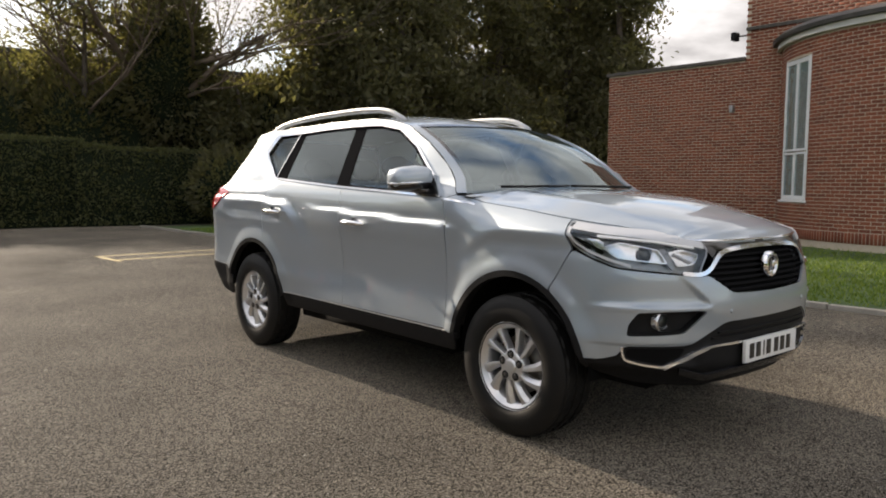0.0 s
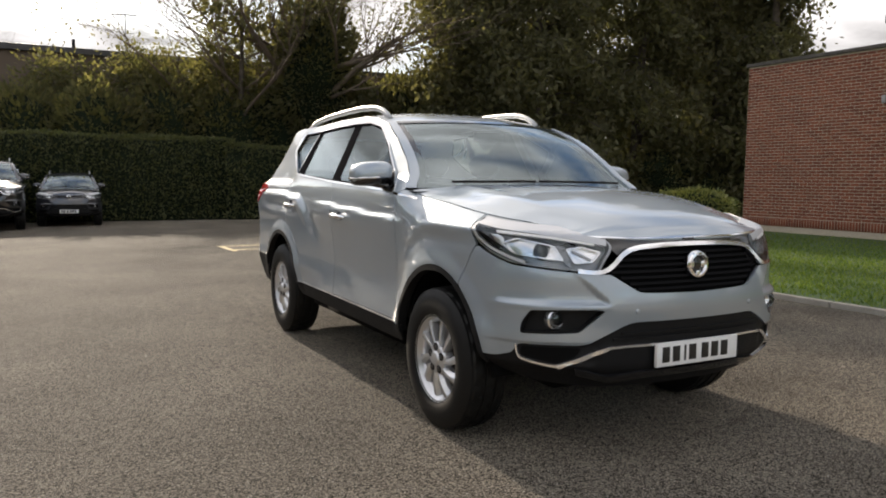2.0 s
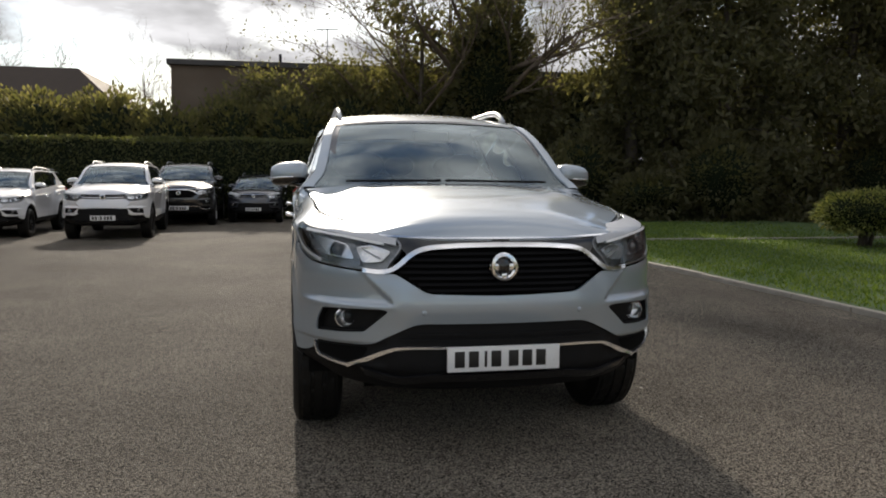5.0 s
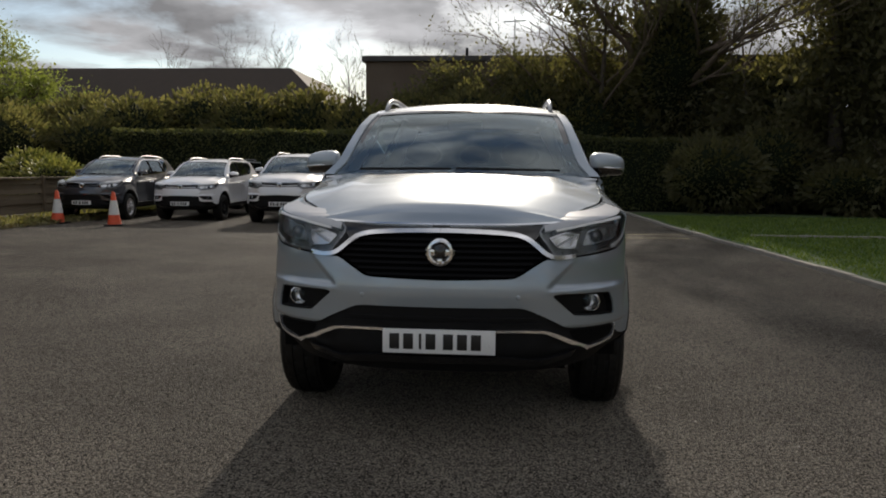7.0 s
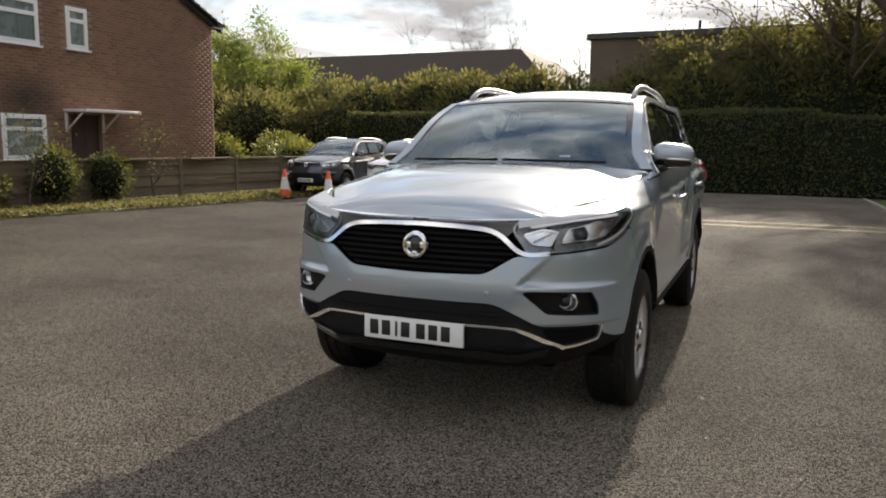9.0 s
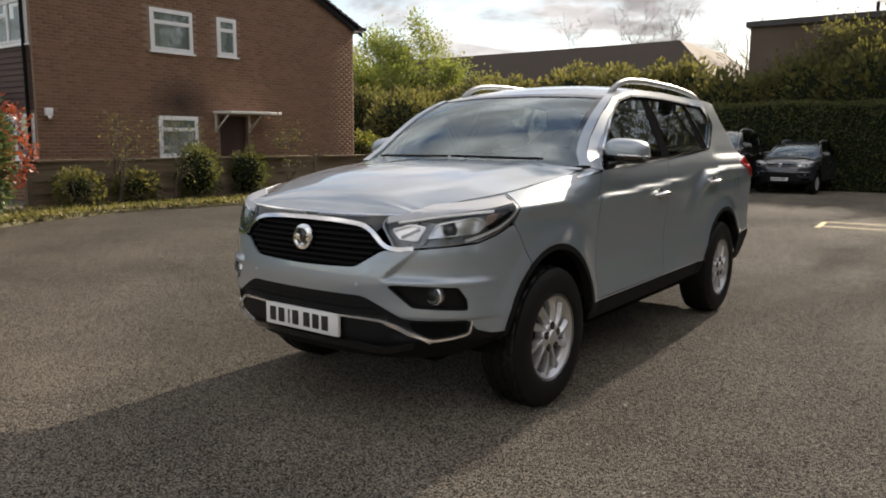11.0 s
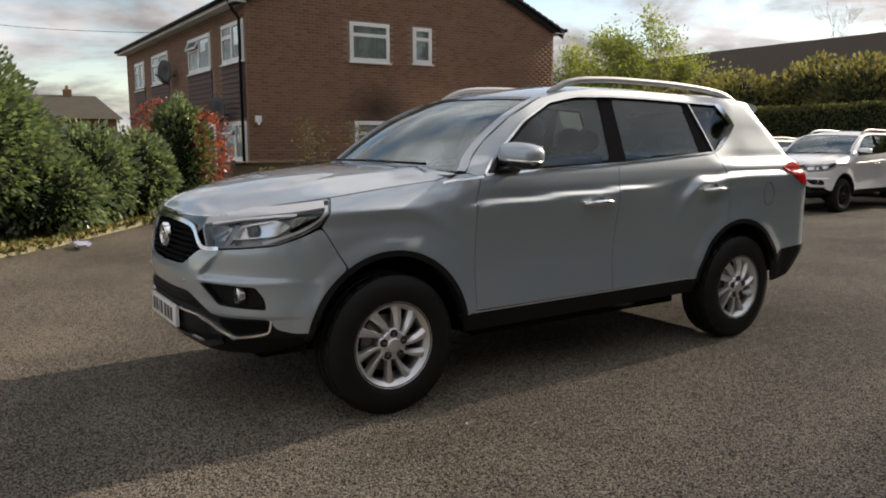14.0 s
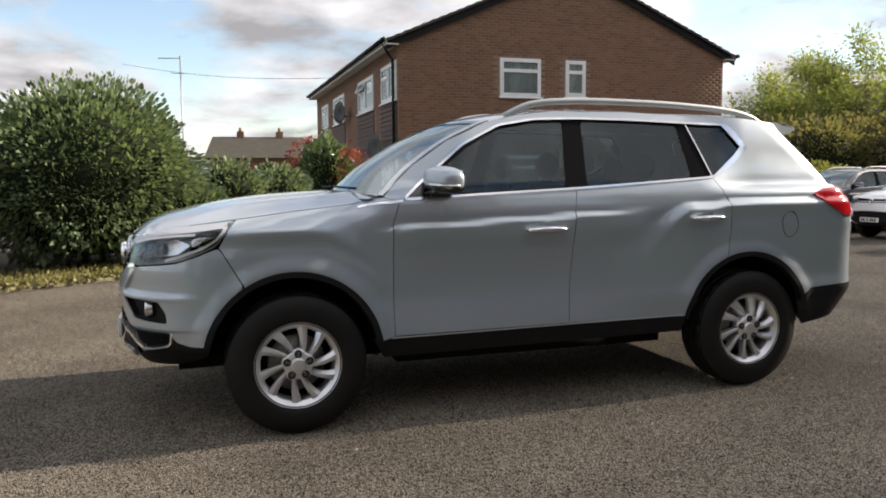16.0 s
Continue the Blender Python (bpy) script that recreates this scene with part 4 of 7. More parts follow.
    hb.grid([[q, (q[0] * 0.997, q[1], q[2] - 0.03)] for _, q in sideline])
    part("hood", hb, paint, car, "silver painted bonnet", sharp=50)
    # wings, doors, body sides
    fa = arc(FRONT_ARCH, AR, 122, 9, 26)
    wing = [("s", 0.52, 0.462), ("s", 0.52, 1.08), ("s", 0.56, 1.205), ("s", 0.478, 1.228), ("s", 0.42, 1.222), ("s", 0.3, 1.192), ("s", 0.0, 1.160), ("s", -0.3, 1.122), ("s", -0.345, 1.075), ("s", -0.395, 0.985)] + fa
    door_f = [("s", 0.52, 0.465), ("s", 0.52, 1.08), ("s", 0.56, 1.203), ("s", 0.585, 1.215), ("s", 1.01, 1.236), ("s", 1.64, 1.263), ("s", 1.612, 1.0), ("s", 1.58, 0.468)]
    ra = arc(REAR_ARCH, AR, 111, 169, 16)
    door_r = [("s", 1.58, 0.468), ("s", 1.612, 1.0), ("s", 1.64, 1.263), ("s", 2.1, 1.29), ("s", 2.43, 1.310), ("s", 2.61, 1.322), ("s", 2.665, 1.24), ("s", 2.70, 1.17), ("s", 2.705, 1.02), ("s", 2.69, 0.88)] + ra
    dlo_rear = [("s", 2.61, 1.322), ("s", 2.70, 1.352), ("s", 2.83, 1.432), ("s", 2.928, 1.515), ("s", 2.815, 1.658), ("s", 2.47, 1.672), ("s", 2.1, 1.685), ("s", 1.75, 1.688), ("s", 1.46, 1.680), ("s", 1.22, 1.640), ("s", 0.97, 1.520), ("s", 0.80, 1.385), ("s", 0.585, 1.215)]
    tz = lambda z: float(TAIL(z)) - 0.004
    frame_o = [("s", 0.56, 1.203), ("s", 0.475, 1.230), ("s", 0.665, 1.402), ("s", 0.885, 1.545), ("s", 1.14, 1.658), ("s", 1.36, 1.706), ("s", 1.60, 1.734), ("s", 2.1, 1.736), ("s", 2.96, 1.705), ("s", 3.30, 1.668), ("s", 3.40, 1.52), ("s", 3.50, 1.36), ("s", 3.56, 1.27), ("s", tz(1.26), 1.26), ("s", tz(1.1), 1.1), ("s", tz(0.9), 0.9), ("s", tz(0.62), 0.62), ("s", 3.36, 0.585)]
    frame_o += arc(REAR_ARCH, AR, 22, 111, 22)[0:] + [("s", 2.69, 0.88), ("s", 2.705, 1.02), ("s", 2.70, 1.17), ("s", 2.665, 1.24)] + dlo_rear
    a_line = track([("s", 0.475, 1.230), ("s", 0.665, 1.402), ("s", 0.885, 1.545), ("s", 1.14, 1.658), ("s", 1.36, 1.706), ("s", 1.60, 1.734), ("s", 2.1, 1.736), ("s", 2.96, 1.705), ("s", 3.30, 1.668)], 0.025, closed=False)
    for _ in range(14):
        a_line[1:-1] = (a_line[:-2] + 2 * a_line[1:-1] + a_line[2:]) / 4
    dlo = dlo_rear + [("s", 1.01, 1.236), ("s", 1.64, 1.263), ("s", 2.1, 1.29), ("s", 2.43, 1.310)]
    dlo_p = smooth_track(dlo, 0.02, 2)
    for sg in (False, True):
        k = -1 if sg else 1
        panel("front_wing", paint, track(wing), car, gap=0.002, h=0.022, mirror=sg)
        bowls = [smooth_track([("s", y0 + 0.055, z + 0.012), ("s", y0 + 0.09, z + 0.034), ("s", y1 - 0.11, z + 0.034), ("s", y1 - 0.075, z + 0.010), ("s", y1 - 0.10, z - 0.024), ("s", y0 + 0.08, z - 0.024)], 0.012, 2) for y0, y1, z in ((1.30, 1.56, 1.028), (2.40, 2.65, 1.072))]
        df = panel("front_door", paint, track(door_f), car, [bowls[0]], gap=0.002, h=0.022, mirror=sg)
        dr = panel("rear_door", paint, track(door_r), car, [bowls[1]], gap=0.002, h=0.022, mirror=sg)
        fr = panel("body_side", paint, track(frame_o), car, gap=0.0015, h=0.022, mirror=sg)
        # glass, pillars and bright surround
        panel("window_backing", M["pillar"], inset(dlo_p, -0.004), car, [inset(smooth_track([("s", 0.86, 1.25), ("s", 1.575, 1.279), ("s", 1.648, 1.668), ("s", 1.44, 1.662), ("s", 1.22, 1.62), ("s", 1.0, 1.51), ("s", 0.86, 1.405)], 0.02, 1), 0.0),
              smooth_track([("s", 1.722, 1.282), ("s", 2.1, 1.303), ("s", 2.462, 1.324), ("s", 2.455, 1.655), ("s", 2.1, 1.668), ("s", 1.775, 1.672)], 0.02, 1),
              smooth_track([("s", 2.625, 1.346), ("s", 2.69, 1.366), ("s", 2.82, 1.446), ("s", 2.902, 1.516), ("s", 2.80, 1.640), ("s", 2.54, 1.652)], 0.02, 1)], lift=-0.010, flange=0.0, mirror=sg, label="gloss black window pillars")
        panel("window_glass", M["side_glass"], smooth_track([("s", 0.85, 1.24), ("s", 1.585, 1.270), ("s", 1.660, 1.678), ("s", 1.44, 1.67), ("s", 1.22, 1.63), ("s", 0.99, 1.515), ("s", 0.85, 1.40)], 0.03, 1), car, h=0.06, lift=-0.013, flange=0, mirror=sg)
        panel("window_glass", M["dark_glass"], track([("s", 1.712, 1.274), ("s", 2.1, 1.295), ("s", 2.472, 1.316), ("s", 2.465, 1.665), ("s", 1.765, 1.68)], 0.03), car, h=0.06, lift=-0.013, flange=0, mirror=sg)
        panel("quarter_glass", M["dark_glass"], track([("s", 2.615, 1.338), ("s", 2.69, 1.360), ("s", 2.82, 1.440), ("s", 2.91, 1.516), ("s", 2.805, 1.646), ("s", 2.53, 1.66)], 0.03), car, h=0.06, lift=-0.013, flange=0, mirror=sg)
        panel("window_chrome", M["chrome"], inset(dlo_p, -0.007), car, [inset(dlo_p, 0.006)], h=0.05, lift=0.004, flange=0.012, mirror=sg, label="chrome strip round side windows")
        panel("pillar_chrome", M["chrome"], strip([("s", 2.615, 1.332), ("s", 2.572, 1.49), ("s", 2.527, 1.662)], 0.010), car, h=0.05, lift=-0.004, flange=0.008, mirror=sg)
        panel("quarter_chrome", M["chrome"], track([("s", 2.62, 1.330), ("s", 2.70, 1.354), ("s", 2.83, 1.434), ("s", 2.930, 1.515), ("s", 2.816, 1.660), ("s", 2.765, 1.660), ("s", 2.878, 1.516), ("s", 2.81, 1.456), ("s", 2.69, 1.374)], 0.02), car, h=0.03, lift=0.005, flange=0.012, mirror=sg, label="broad chrome corner of the quarter window")
        panel("wing_chrome", M["chrome"], strip([("s", 0.335, 1.178), ("s", 0.40, 1.19), ("s", 0.58, 1.207)], 0.012), car, h=0.05, lift=0.003, flange=0.01, mirror=sg)
        # sill, wheel-arch lips, rear corner
        panel("sill_cladding", M["plastic"], track([("s", 0.40, 0.455), ("s", 0.52, 0.462), ("s", 1.58, 0.467), ("s", 2.385, 0.47), ("s", 2.37, 0.36), ("s", 0.46, 0.345)]), car, lift=-0.004, h=0.04, mirror=sg)
        panel("sill_strip", M["rail"], strip([("s", 0.50, 0.457), ("s", 1.58, 0.463), ("s", 2.36, 0.467)], 0.006), car, lift=0.004, h=0.05, flange=0.008, mirror=sg)
        panel("wheel_arch_lip", M["plastic"], track(arc(FRONT_ARCH, AR + 0.004, 172, 6, 40) + arc(FRONT_ARCH, AR - 0.028, 4, 174, 40)), car, lift=0.003, h=0.03, flange=0.05, mirror=sg)
        panel("wheel_arch_lip", M["plastic"], track(arc(REAR_ARCH, AR + 0.004, 170, 18, 40) + arc(REAR_ARCH, AR - 0.028, 14, 172, 40)), car, lift=0.004, h=0.03, flange=0.05, mirror=sg)
        panel("rear_corner_cladding", M["plastic"], track([("s", 3.235, 0.50), ("s", 3.35, 0.592), ("s", tz(0.62), 0.62), ("s", tz(0.42), 0.42), ("s", 3.32, 0.345), ("s", 3.26, 0.40)]), car, lift=0.004, h=0.03, mirror=sg)
        tl = panel("tail_lamp", M["tail"], smooth_track([("s", 3.36, 1.205), ("s", 3.45, 1.235), ("s", 3.70, 1.25), ("s", 3.72, 1.06), ("s", 3.60, 1.065), ("s", 3.48, 1.13)], 0.02, 1), car, lift=0.012, h=0.03, mirror=sg, label="red tail lamp")
        # headlamp: dark bowl, reflectors, light bar, clear lens
        hl = [("f", 0.53, 0.877), ("f", 0.62, 0.887), ("f", 0.72, 0.897), ("s", -0.60, 0.915), ("s", -0.487, 0.957), ("s", -0.405, 0.997), ("s", -0.348, 1.076), ("s", -0.305, 1.119), ("s", -0.5, 1.093), ("f", 0.60, 1.052), ("f", 0.48, 1.030), ("f", 0.448, 1.002), ("f", 0.458, 0.976), ("f", 0.512, 0.912)]
        hp = smooth_track(hl, 0.015, 1)
        lamp = panel("headlamp", M["lampblack"], hp, car, lift=-0.055, flange=0, h=0.03, mirror=sg, label="angular headlamp with clear lens and twin reflectors")
        rim = inset(hp, -0.002)
        panel("lamp_rim", M["lampblack"], rim, lamp, [inset(hp, 0.007)], lift=-0.003, flange=0.055, h=0.02, mirror=sg)
        panel("lens", M["lens"], hp, lamp, lift=0.002, flange=0, h=0.03, mirror=sg)
        for quad, (x, z), r in (([("f", 0.545, 0.925), ("f", 0.50, 0.972), ("f", 0.585, 0.998), ("f", 0.655, 0.985), ("f", 0.628, 0.918)], (0.583, 0.957), 0.0),
                                ([("f", 0.665, 0.930), ("f", 0.690, 0.998), ("s", -0.605, 1.030), ("s", -0.535, 1.000), ("s", -0.605, 0.952)], (0.742, 0.972), 0.034)):
            q = smooth_track(quad, 0.012, 1)
            panel("reflector_frame", M["led"], q, lamp, [inset(q, 0.005)], lift=-0.014, flange=0.03, h=0.012, mirror=sg, label="angular chrome reflector frame")
            panel("reflector_bowl", M["led"], inset(q, 0.002), lamp, lift=-0.034, flange=0, h=0.02, mirror=sg)
            dv = normal(np.array(k * from_front(x, z)), np.array(z))
            turn = Vector((0, 0, 1)).rotation_difference((Vector(dv) + Vector((0, -0.9, 0))).normalized()).to_matrix()
            if r:
                c = on_skin("f", x, z, -0.030, k)
                bowl = Mesh().lathe([(r * 1.2, -0.012), (r * 1.2, 0.004), (r * 1.06, 0.008), (r, 0.0), (r * 0.8, 0.010), (r * 0.5, 0.018), (0.0, 0.022)], "z", sides=28)
                bowl.v = [tuple(c + turn @ Vector(w)) for w in bowl.v]
                part("projector", bowl, M["lampball"], lamp, "dark glass projector", sharp=35)
            else:
                for x0, z0, x1, z1 in ((0.550, 0.938, 0.625, 0.978),):
                    panel("reflector_facet", M["lamp_silver"], strip([("f", x0, z0), ("f", x1, z1)], 0.010), lamp, lift=-0.022, flange=0.012, h=0.012, mirror=sg)
        panel("light_bar", M["plate"], strip([("f", 0.53, 1.000), ("f", 0.60, 1.012), ("f", 0.70, 1.030), ("s", -0.60, 1.044), ("s", -0.51, 1.050)], 0.011), lamp, lift=0.003, h=0.02, mirror=sg, label="white daytime running light strip")
        panel("lamp_divider", M["lampblack"], smooth_track([("f", 0.635, 0.905), ("f", 0.662, 0.905), ("f", 0.688, 1.006), ("f", 0.660, 1.0)], 0.015, 1), lamp, lift=-0.018, h=0.02, mirror=sg)
        panel("side_reflector", M["led"], smooth_track([("s", -0.54, 0.985), ("s", -0.50, 1.000), ("s", -0.45, 1.050), ("s", -0.49, 1.052), ("s", -0.54, 1.030)], 0.015, 1), lamp, lift=-0.03, h=0.02, mirror=sg)
        panel("lamp_eyelid", M["lamp_silver"], strip([("f", 0.475, 1.008), ("f", 0.60, 1.034), ("f", 0.70, 1.056), ("s", -0.5, 1.076), ("s", -0.355, 1.094)], 0.030), lamp, lift=0.004, h=0.012, mirror=sg, label="silver strip along the lamp's upper edge")
        panel("lamp_edge", M["lamp_silver"], strip([("s", -0.352, 1.088), ("s", -0.405, 1.022), ("s", -0.478, 0.980), ("s", -0.60, 0.936), ("s", -0.66, 0.918)], 0.015), lamp, lift=0.003, h=0.012, mirror=sg)
        # door handles
        for door, y0, y1, z in ((df, 1.30, 1.56, 1.028), (dr, 2.40, 2.65, 1.072)):
            pth = [on_skin("s", y0 + (y1 - y0) * t, z + 0.006 * math.sin(math.pi * t), 0.004 + 0.040 * math.sin(math.pi * t) ** 0.45, k) for t in np.linspace(0, 1, 13)]
            part("door_handle", Mesh().tube(pth, [0.010 + 0.008 * math.sin(math.pi * t) for t in np.linspace(0, 1, 13)], 10, 1.0), M["chrome"], door, "chrome door handle")
            panel("handle_bowl", paint, inset(bowls[0] if door is df else bowls[1], -0.006), door, lift=-0.020, flange=0.0, h=0.02, mirror=sg)
        # mirror
        mir = part("door_mirror", Mesh(), M["silver"], car)
        body = Mesh()
        rows = []
        for i in range(17):
            t = -math.pi / 2 + math.pi * i / 16
            row = []
            for j in range(28):
                a = 2 * math.pi * j / 28
                ca, sa = math.cos(a), math.sin(a)
                px = math.copysign(abs(math.sin(t)) ** 0.75, math.sin(t))
                cz = math.cos(t) ** 0.55
                py = math.copysign(abs(ca) ** 0.8, ca) * cz
                pz = math.copysign(abs(sa) ** 0.75, sa) * cz
                x = 0.955 + 0.118 * px
                y = 0.80 + (0.085 if py < 0 else 0.075) * py + 0.03 * px
                z = 1.322 + 0.072 * pz - (0.012 * px) + 0.004 * py
                row.append((k * x, y, z))
            rows.append(row)
        body.grid(rows, close=True)
        me = flip_out(body.data("door_mirror", M["silver"]))
        mir.data = me
        low = Mesh().grid([[(k * (0.957 + 0.119 * px), 0.80 + 0.086 * math.cos(a) * (1 - px * px) ** 0.3 + 0.03 * px, 1.292 - 0.046 * abs(math.sin(a)) ** 0.7 * (1 - px * px) ** 0.3 - 0.012 * px) for a in np.linspace(math.pi, 2 * math.pi, 14)] for px in np.linspace(-1, 1, 13)])
        part("mirror_base", low, M["gloss"], mir, "black mirror underside")
        part("mirror_strip", Mesh().tube([(k * 0.86, 0.722, 1.300), (k * 0.95, 0.714, 1.297), (k * 1.03, 0.735, 1.292), (k * 1.075, 0.80, 1.288), (k * 1.075, 0.85, 1.288)], 0.006, 8), M["chrome"], mir)
        part("mirror_arm", Mesh().tube([(k * 0.83, 0.72, 1.235), (k * 0.89, 0.76, 1.252), (k * 0.95, 0.79, 1.268)], [0.035, 0.032, 0.045], 10, 0.6), M["gloss"], mir)
        part("mirror_glass", Mesh().box(k * 0.965 - 0.085, 0.872, 1.265, k * 0.965 + 0.085, 0.876, 1.372, 0.001), M["chrome"], mir)
        panel("mirror_sail", M["gloss"], track([("s", 0.60, 1.222), ("s", 0.865, 1.24), ("s", 0.865, 1.41), ("s", 0.80, 1.37)], 0.03), car, lift=-0.002, h=0.04, flange=0.01, mirror=sg)
        # roof rail
        pth = [(1.30, 1.700, 0.600), (1.38, 1.742, 0.601), (1.48, 1.776, 0.602), (1.62, 1.795, 0.602), (1.9, 1.804, 0.602), (2.3, 1.799, 0.60), (2.7, 1.782, 0.592), (2.98, 1.756, 0.582), (3.12, 1.724, 0.575), (3.20, 1.685, 0.572)]
        cx, cz2 = curve([p[0] for p in pth], [p[2] for p in pth]), curve([p[0] for p in pth], [p[1] for p in pth])
        ys = np.linspace(1.30, 3.20, 48)
        rail = part("roof_rail", Mesh().tube([(k * float(cx(y)), y, float(cz2(y))) for y in ys], 0.0165, 12, 1.25), M["rail"], car, "satin silver roof rail")
        part("rail_base", Mesh().tube([(k * float(cx(y)), y, 1.704 + 0.012 * float(ease(1.36, 1.7, y) * (1 - ease(2.7, 3.15, y))) - 0.02 * float(ease(2.9, 3.15, y))) for y in np.linspace(1.36, 3.14, 30)], 0.019, 10), M["rail"], rail)
    for i in range(1):
        ring = [("s", 3.16 + 0.066 * math.cos(a), 1.015 + 0.085 * math.sin(a)) for a in np.linspace(0, 2 * math.pi, 33)[:-1]]
        rp = track(ring, 0.02)
        # near-black ring on the skin, painting the shade of the flap's gap
        panel("fuel_flap_gap", M["cavity"], rp, car, [inset(rp, 0.004)], lift=0.0012, flange=0, h=0.03)
    # windscreen and roof hang between the two pillar lines
    def across(line, bow_s, bow_z, n=33, back=0.0):
        rows = []
        for i, (u, z) in enumerate(line):
            e = skin(np.array(u), np.array(z))
            t = i / max(1, len(line) - 1)
            a = np.linspace(-1, 1, n)
            rows.append(np.stack([a * (e[0] - back), e[1] - bow_s(e[1]) * (1 - a * a), e[2] + bow_z(e[1]) * (1 - np.abs(a) ** 2.2)], -1))
        return rows
    bs = curve([0.4, 0.9, 1.2, 1.8, 3.4], [0.115, 0.11, 0.10, 0.0, 0.0])
    bz = curve([0.4, 0.9, 1.3, 1.9, 3.4], [0.015, 0.02, 0.032, 0.052, 0.045])
    kk = int(np.argmin(np.abs(np.array([skin(np.array(u), np.array(z))[1] for u, z in a_line]) - 1.17)))
    part("windscreen", Mesh().grid(across(a_line[: kk + 1], bs, bz, back=0.004)), M["ws_glass"], car, "large raked windscreen", fix=False)
    part("roof", Mesh().grid(across(a_line[kk:], bs, bz)), paint, car, "silver painted roof", fix=True)
    sp_rows = []
    for y, z, w_, crown in ((3.20, 1.694, 0.640, 0.040), (3.32, 1.690, 0.605, 0.040), (3.42, 1.681, 0.588, 0.038), (3.49, 1.668, 0.570, 0.034), (3.505, 1.655, 0.564, 0.030), (3.498, 1.640, 0.566, 0.026), (3.44, 1.616, 0.584, 0.040), (3.33, 1.600, 0.604, 0.050)):
        a = np.linspace(-1, 1, 25)
        sp_rows.append(np.stack([a * w_, y + 0.055 * (1 - a * a) * float(ease(3.2, 3.45, y)), z + crown * (1 - np.abs(a) ** 2.4)], -1))
    spo = Mesh().grid(sp_rows)
    spo.f += [tuple(25 * i for i in range(8)), tuple(25 * i + 24 for i in range(8))]
    part("roof_spoiler", spo, paint, car, "silver lip over the tail glass", sharp=50)
    edge = across(a_line[: kk + 1], bs, bz, back=0.004)
    for j0, j1 in ((0, 1), (-1, -2)):
        out_n = np.array((0.004 if j0 else -0.004, -0.006, 0.009))
        pil = [[r[j0] + out_n * (0.2, 0.4, 0.2), r[j0] + out_n, r[j0] * 0.4 + r[j1] * 0.6 + out_n * (0, 1.1, 1.0), r[j0] * -0.12 + r[j1] * 1.12 + out_n * (0, 0.9, 0.8), r[j0] * -0.2 + r[j1] * 1.2 + out_n * (0, -0.3, -0.3)] for r in edge]
        part("windscreen_pillar", Mesh().grid(pil), paint, car, "silver windscreen pillar", sharp=60)
    band = [[r[0] + (0, 0.004, 0.003), r[2] + (0, 0.003, 0.002)] for r in edge]
    band2 = [[r[-1] + (0, 0.004, 0.003), r[-3] + (0, 0.003, 0.002)] for r in edge]
    head = [[p + np.array((0, -0.004, 0.004)) for p in edge[-1]], [p + np.array((0, -0.004, 0.004)) for p in edge[-3]]]
    part("glass_border", Mesh().grid(band).grid(band2).grid(head), M["gloss"], car)
    foot = edge[0]
    part("cowl", Mesh().grid([[p + np.array((0, -0.10, -0.012)) for p in foot], [p + np.array((0, -0.03, -0.012)) for p in foot], [p + np.array((0, 0.03, 0.014)) for p in foot]]), M["plastic"], car, "black scuttle under the windscreen")
    for x0, x1 in ((0.62, -0.02), (-0.05, -0.62)):
        pts = [(x, 0.335 + 0.05 * abs(x) ** 2 + 0.02, 1.282 - 0.01 * abs(x)) for x in np.linspace(x0, x1, 9)]
        part("wiper", Mesh().tube(pts, 0.008, 6), M["plastic"], car)
    # tail glass
    tg = track([("s", 3.30, 1.668), ("s", 3.40, 1.52), ("s", 3.50, 1.36), ("s", 3.56, 1.27)], 0.03, closed=False)
    tail_rows = across(tg, curve([3.2, 3.4, 3.6], [-0.12, -0.16, -0.22]), curve([3.2, 3.4, 3.6], [0.03, 0.0, 0.0]))
    part("rear_glass", Mesh().grid(tail_rows), M["dark_glass"], car, fix=False)
    off = np.array((0, 0.004, 0.002))
    for rows_ in ([r[:10] + off for r in tail_rows], [r[-10:] + off for r in tail_rows]):
        part("tail_glass_border", Mesh().grid(rows_), M["gloss"], car)
    # unseen near-black inner body paints the panel gaps dark; floor and wheel housings
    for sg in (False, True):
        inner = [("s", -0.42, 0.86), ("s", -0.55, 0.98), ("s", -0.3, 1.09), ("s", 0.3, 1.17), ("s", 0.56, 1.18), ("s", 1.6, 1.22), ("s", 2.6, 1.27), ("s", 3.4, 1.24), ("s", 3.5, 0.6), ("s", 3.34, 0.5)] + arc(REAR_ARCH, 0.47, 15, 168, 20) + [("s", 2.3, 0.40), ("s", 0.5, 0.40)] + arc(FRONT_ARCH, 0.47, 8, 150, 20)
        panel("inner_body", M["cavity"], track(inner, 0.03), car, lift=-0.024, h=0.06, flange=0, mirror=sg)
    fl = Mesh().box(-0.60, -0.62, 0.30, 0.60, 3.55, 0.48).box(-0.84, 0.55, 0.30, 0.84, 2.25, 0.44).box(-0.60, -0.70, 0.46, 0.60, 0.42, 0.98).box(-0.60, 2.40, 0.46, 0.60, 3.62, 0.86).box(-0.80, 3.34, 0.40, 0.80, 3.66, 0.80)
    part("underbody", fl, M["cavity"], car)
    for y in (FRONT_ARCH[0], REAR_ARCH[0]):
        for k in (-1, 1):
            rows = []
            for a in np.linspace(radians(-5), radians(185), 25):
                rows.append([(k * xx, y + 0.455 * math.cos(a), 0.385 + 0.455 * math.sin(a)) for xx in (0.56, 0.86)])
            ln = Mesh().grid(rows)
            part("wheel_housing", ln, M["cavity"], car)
    for y in (-0.010, 2.878):
        for k in (-1, 1):
            build_wheel(car, k * 0.810, y, k)
    # cabin
    part("cabin_floor", Mesh().box(-0.80, 0.55, 0.46, 0.80, 3.3, 0.56), M["trim_in"], car)
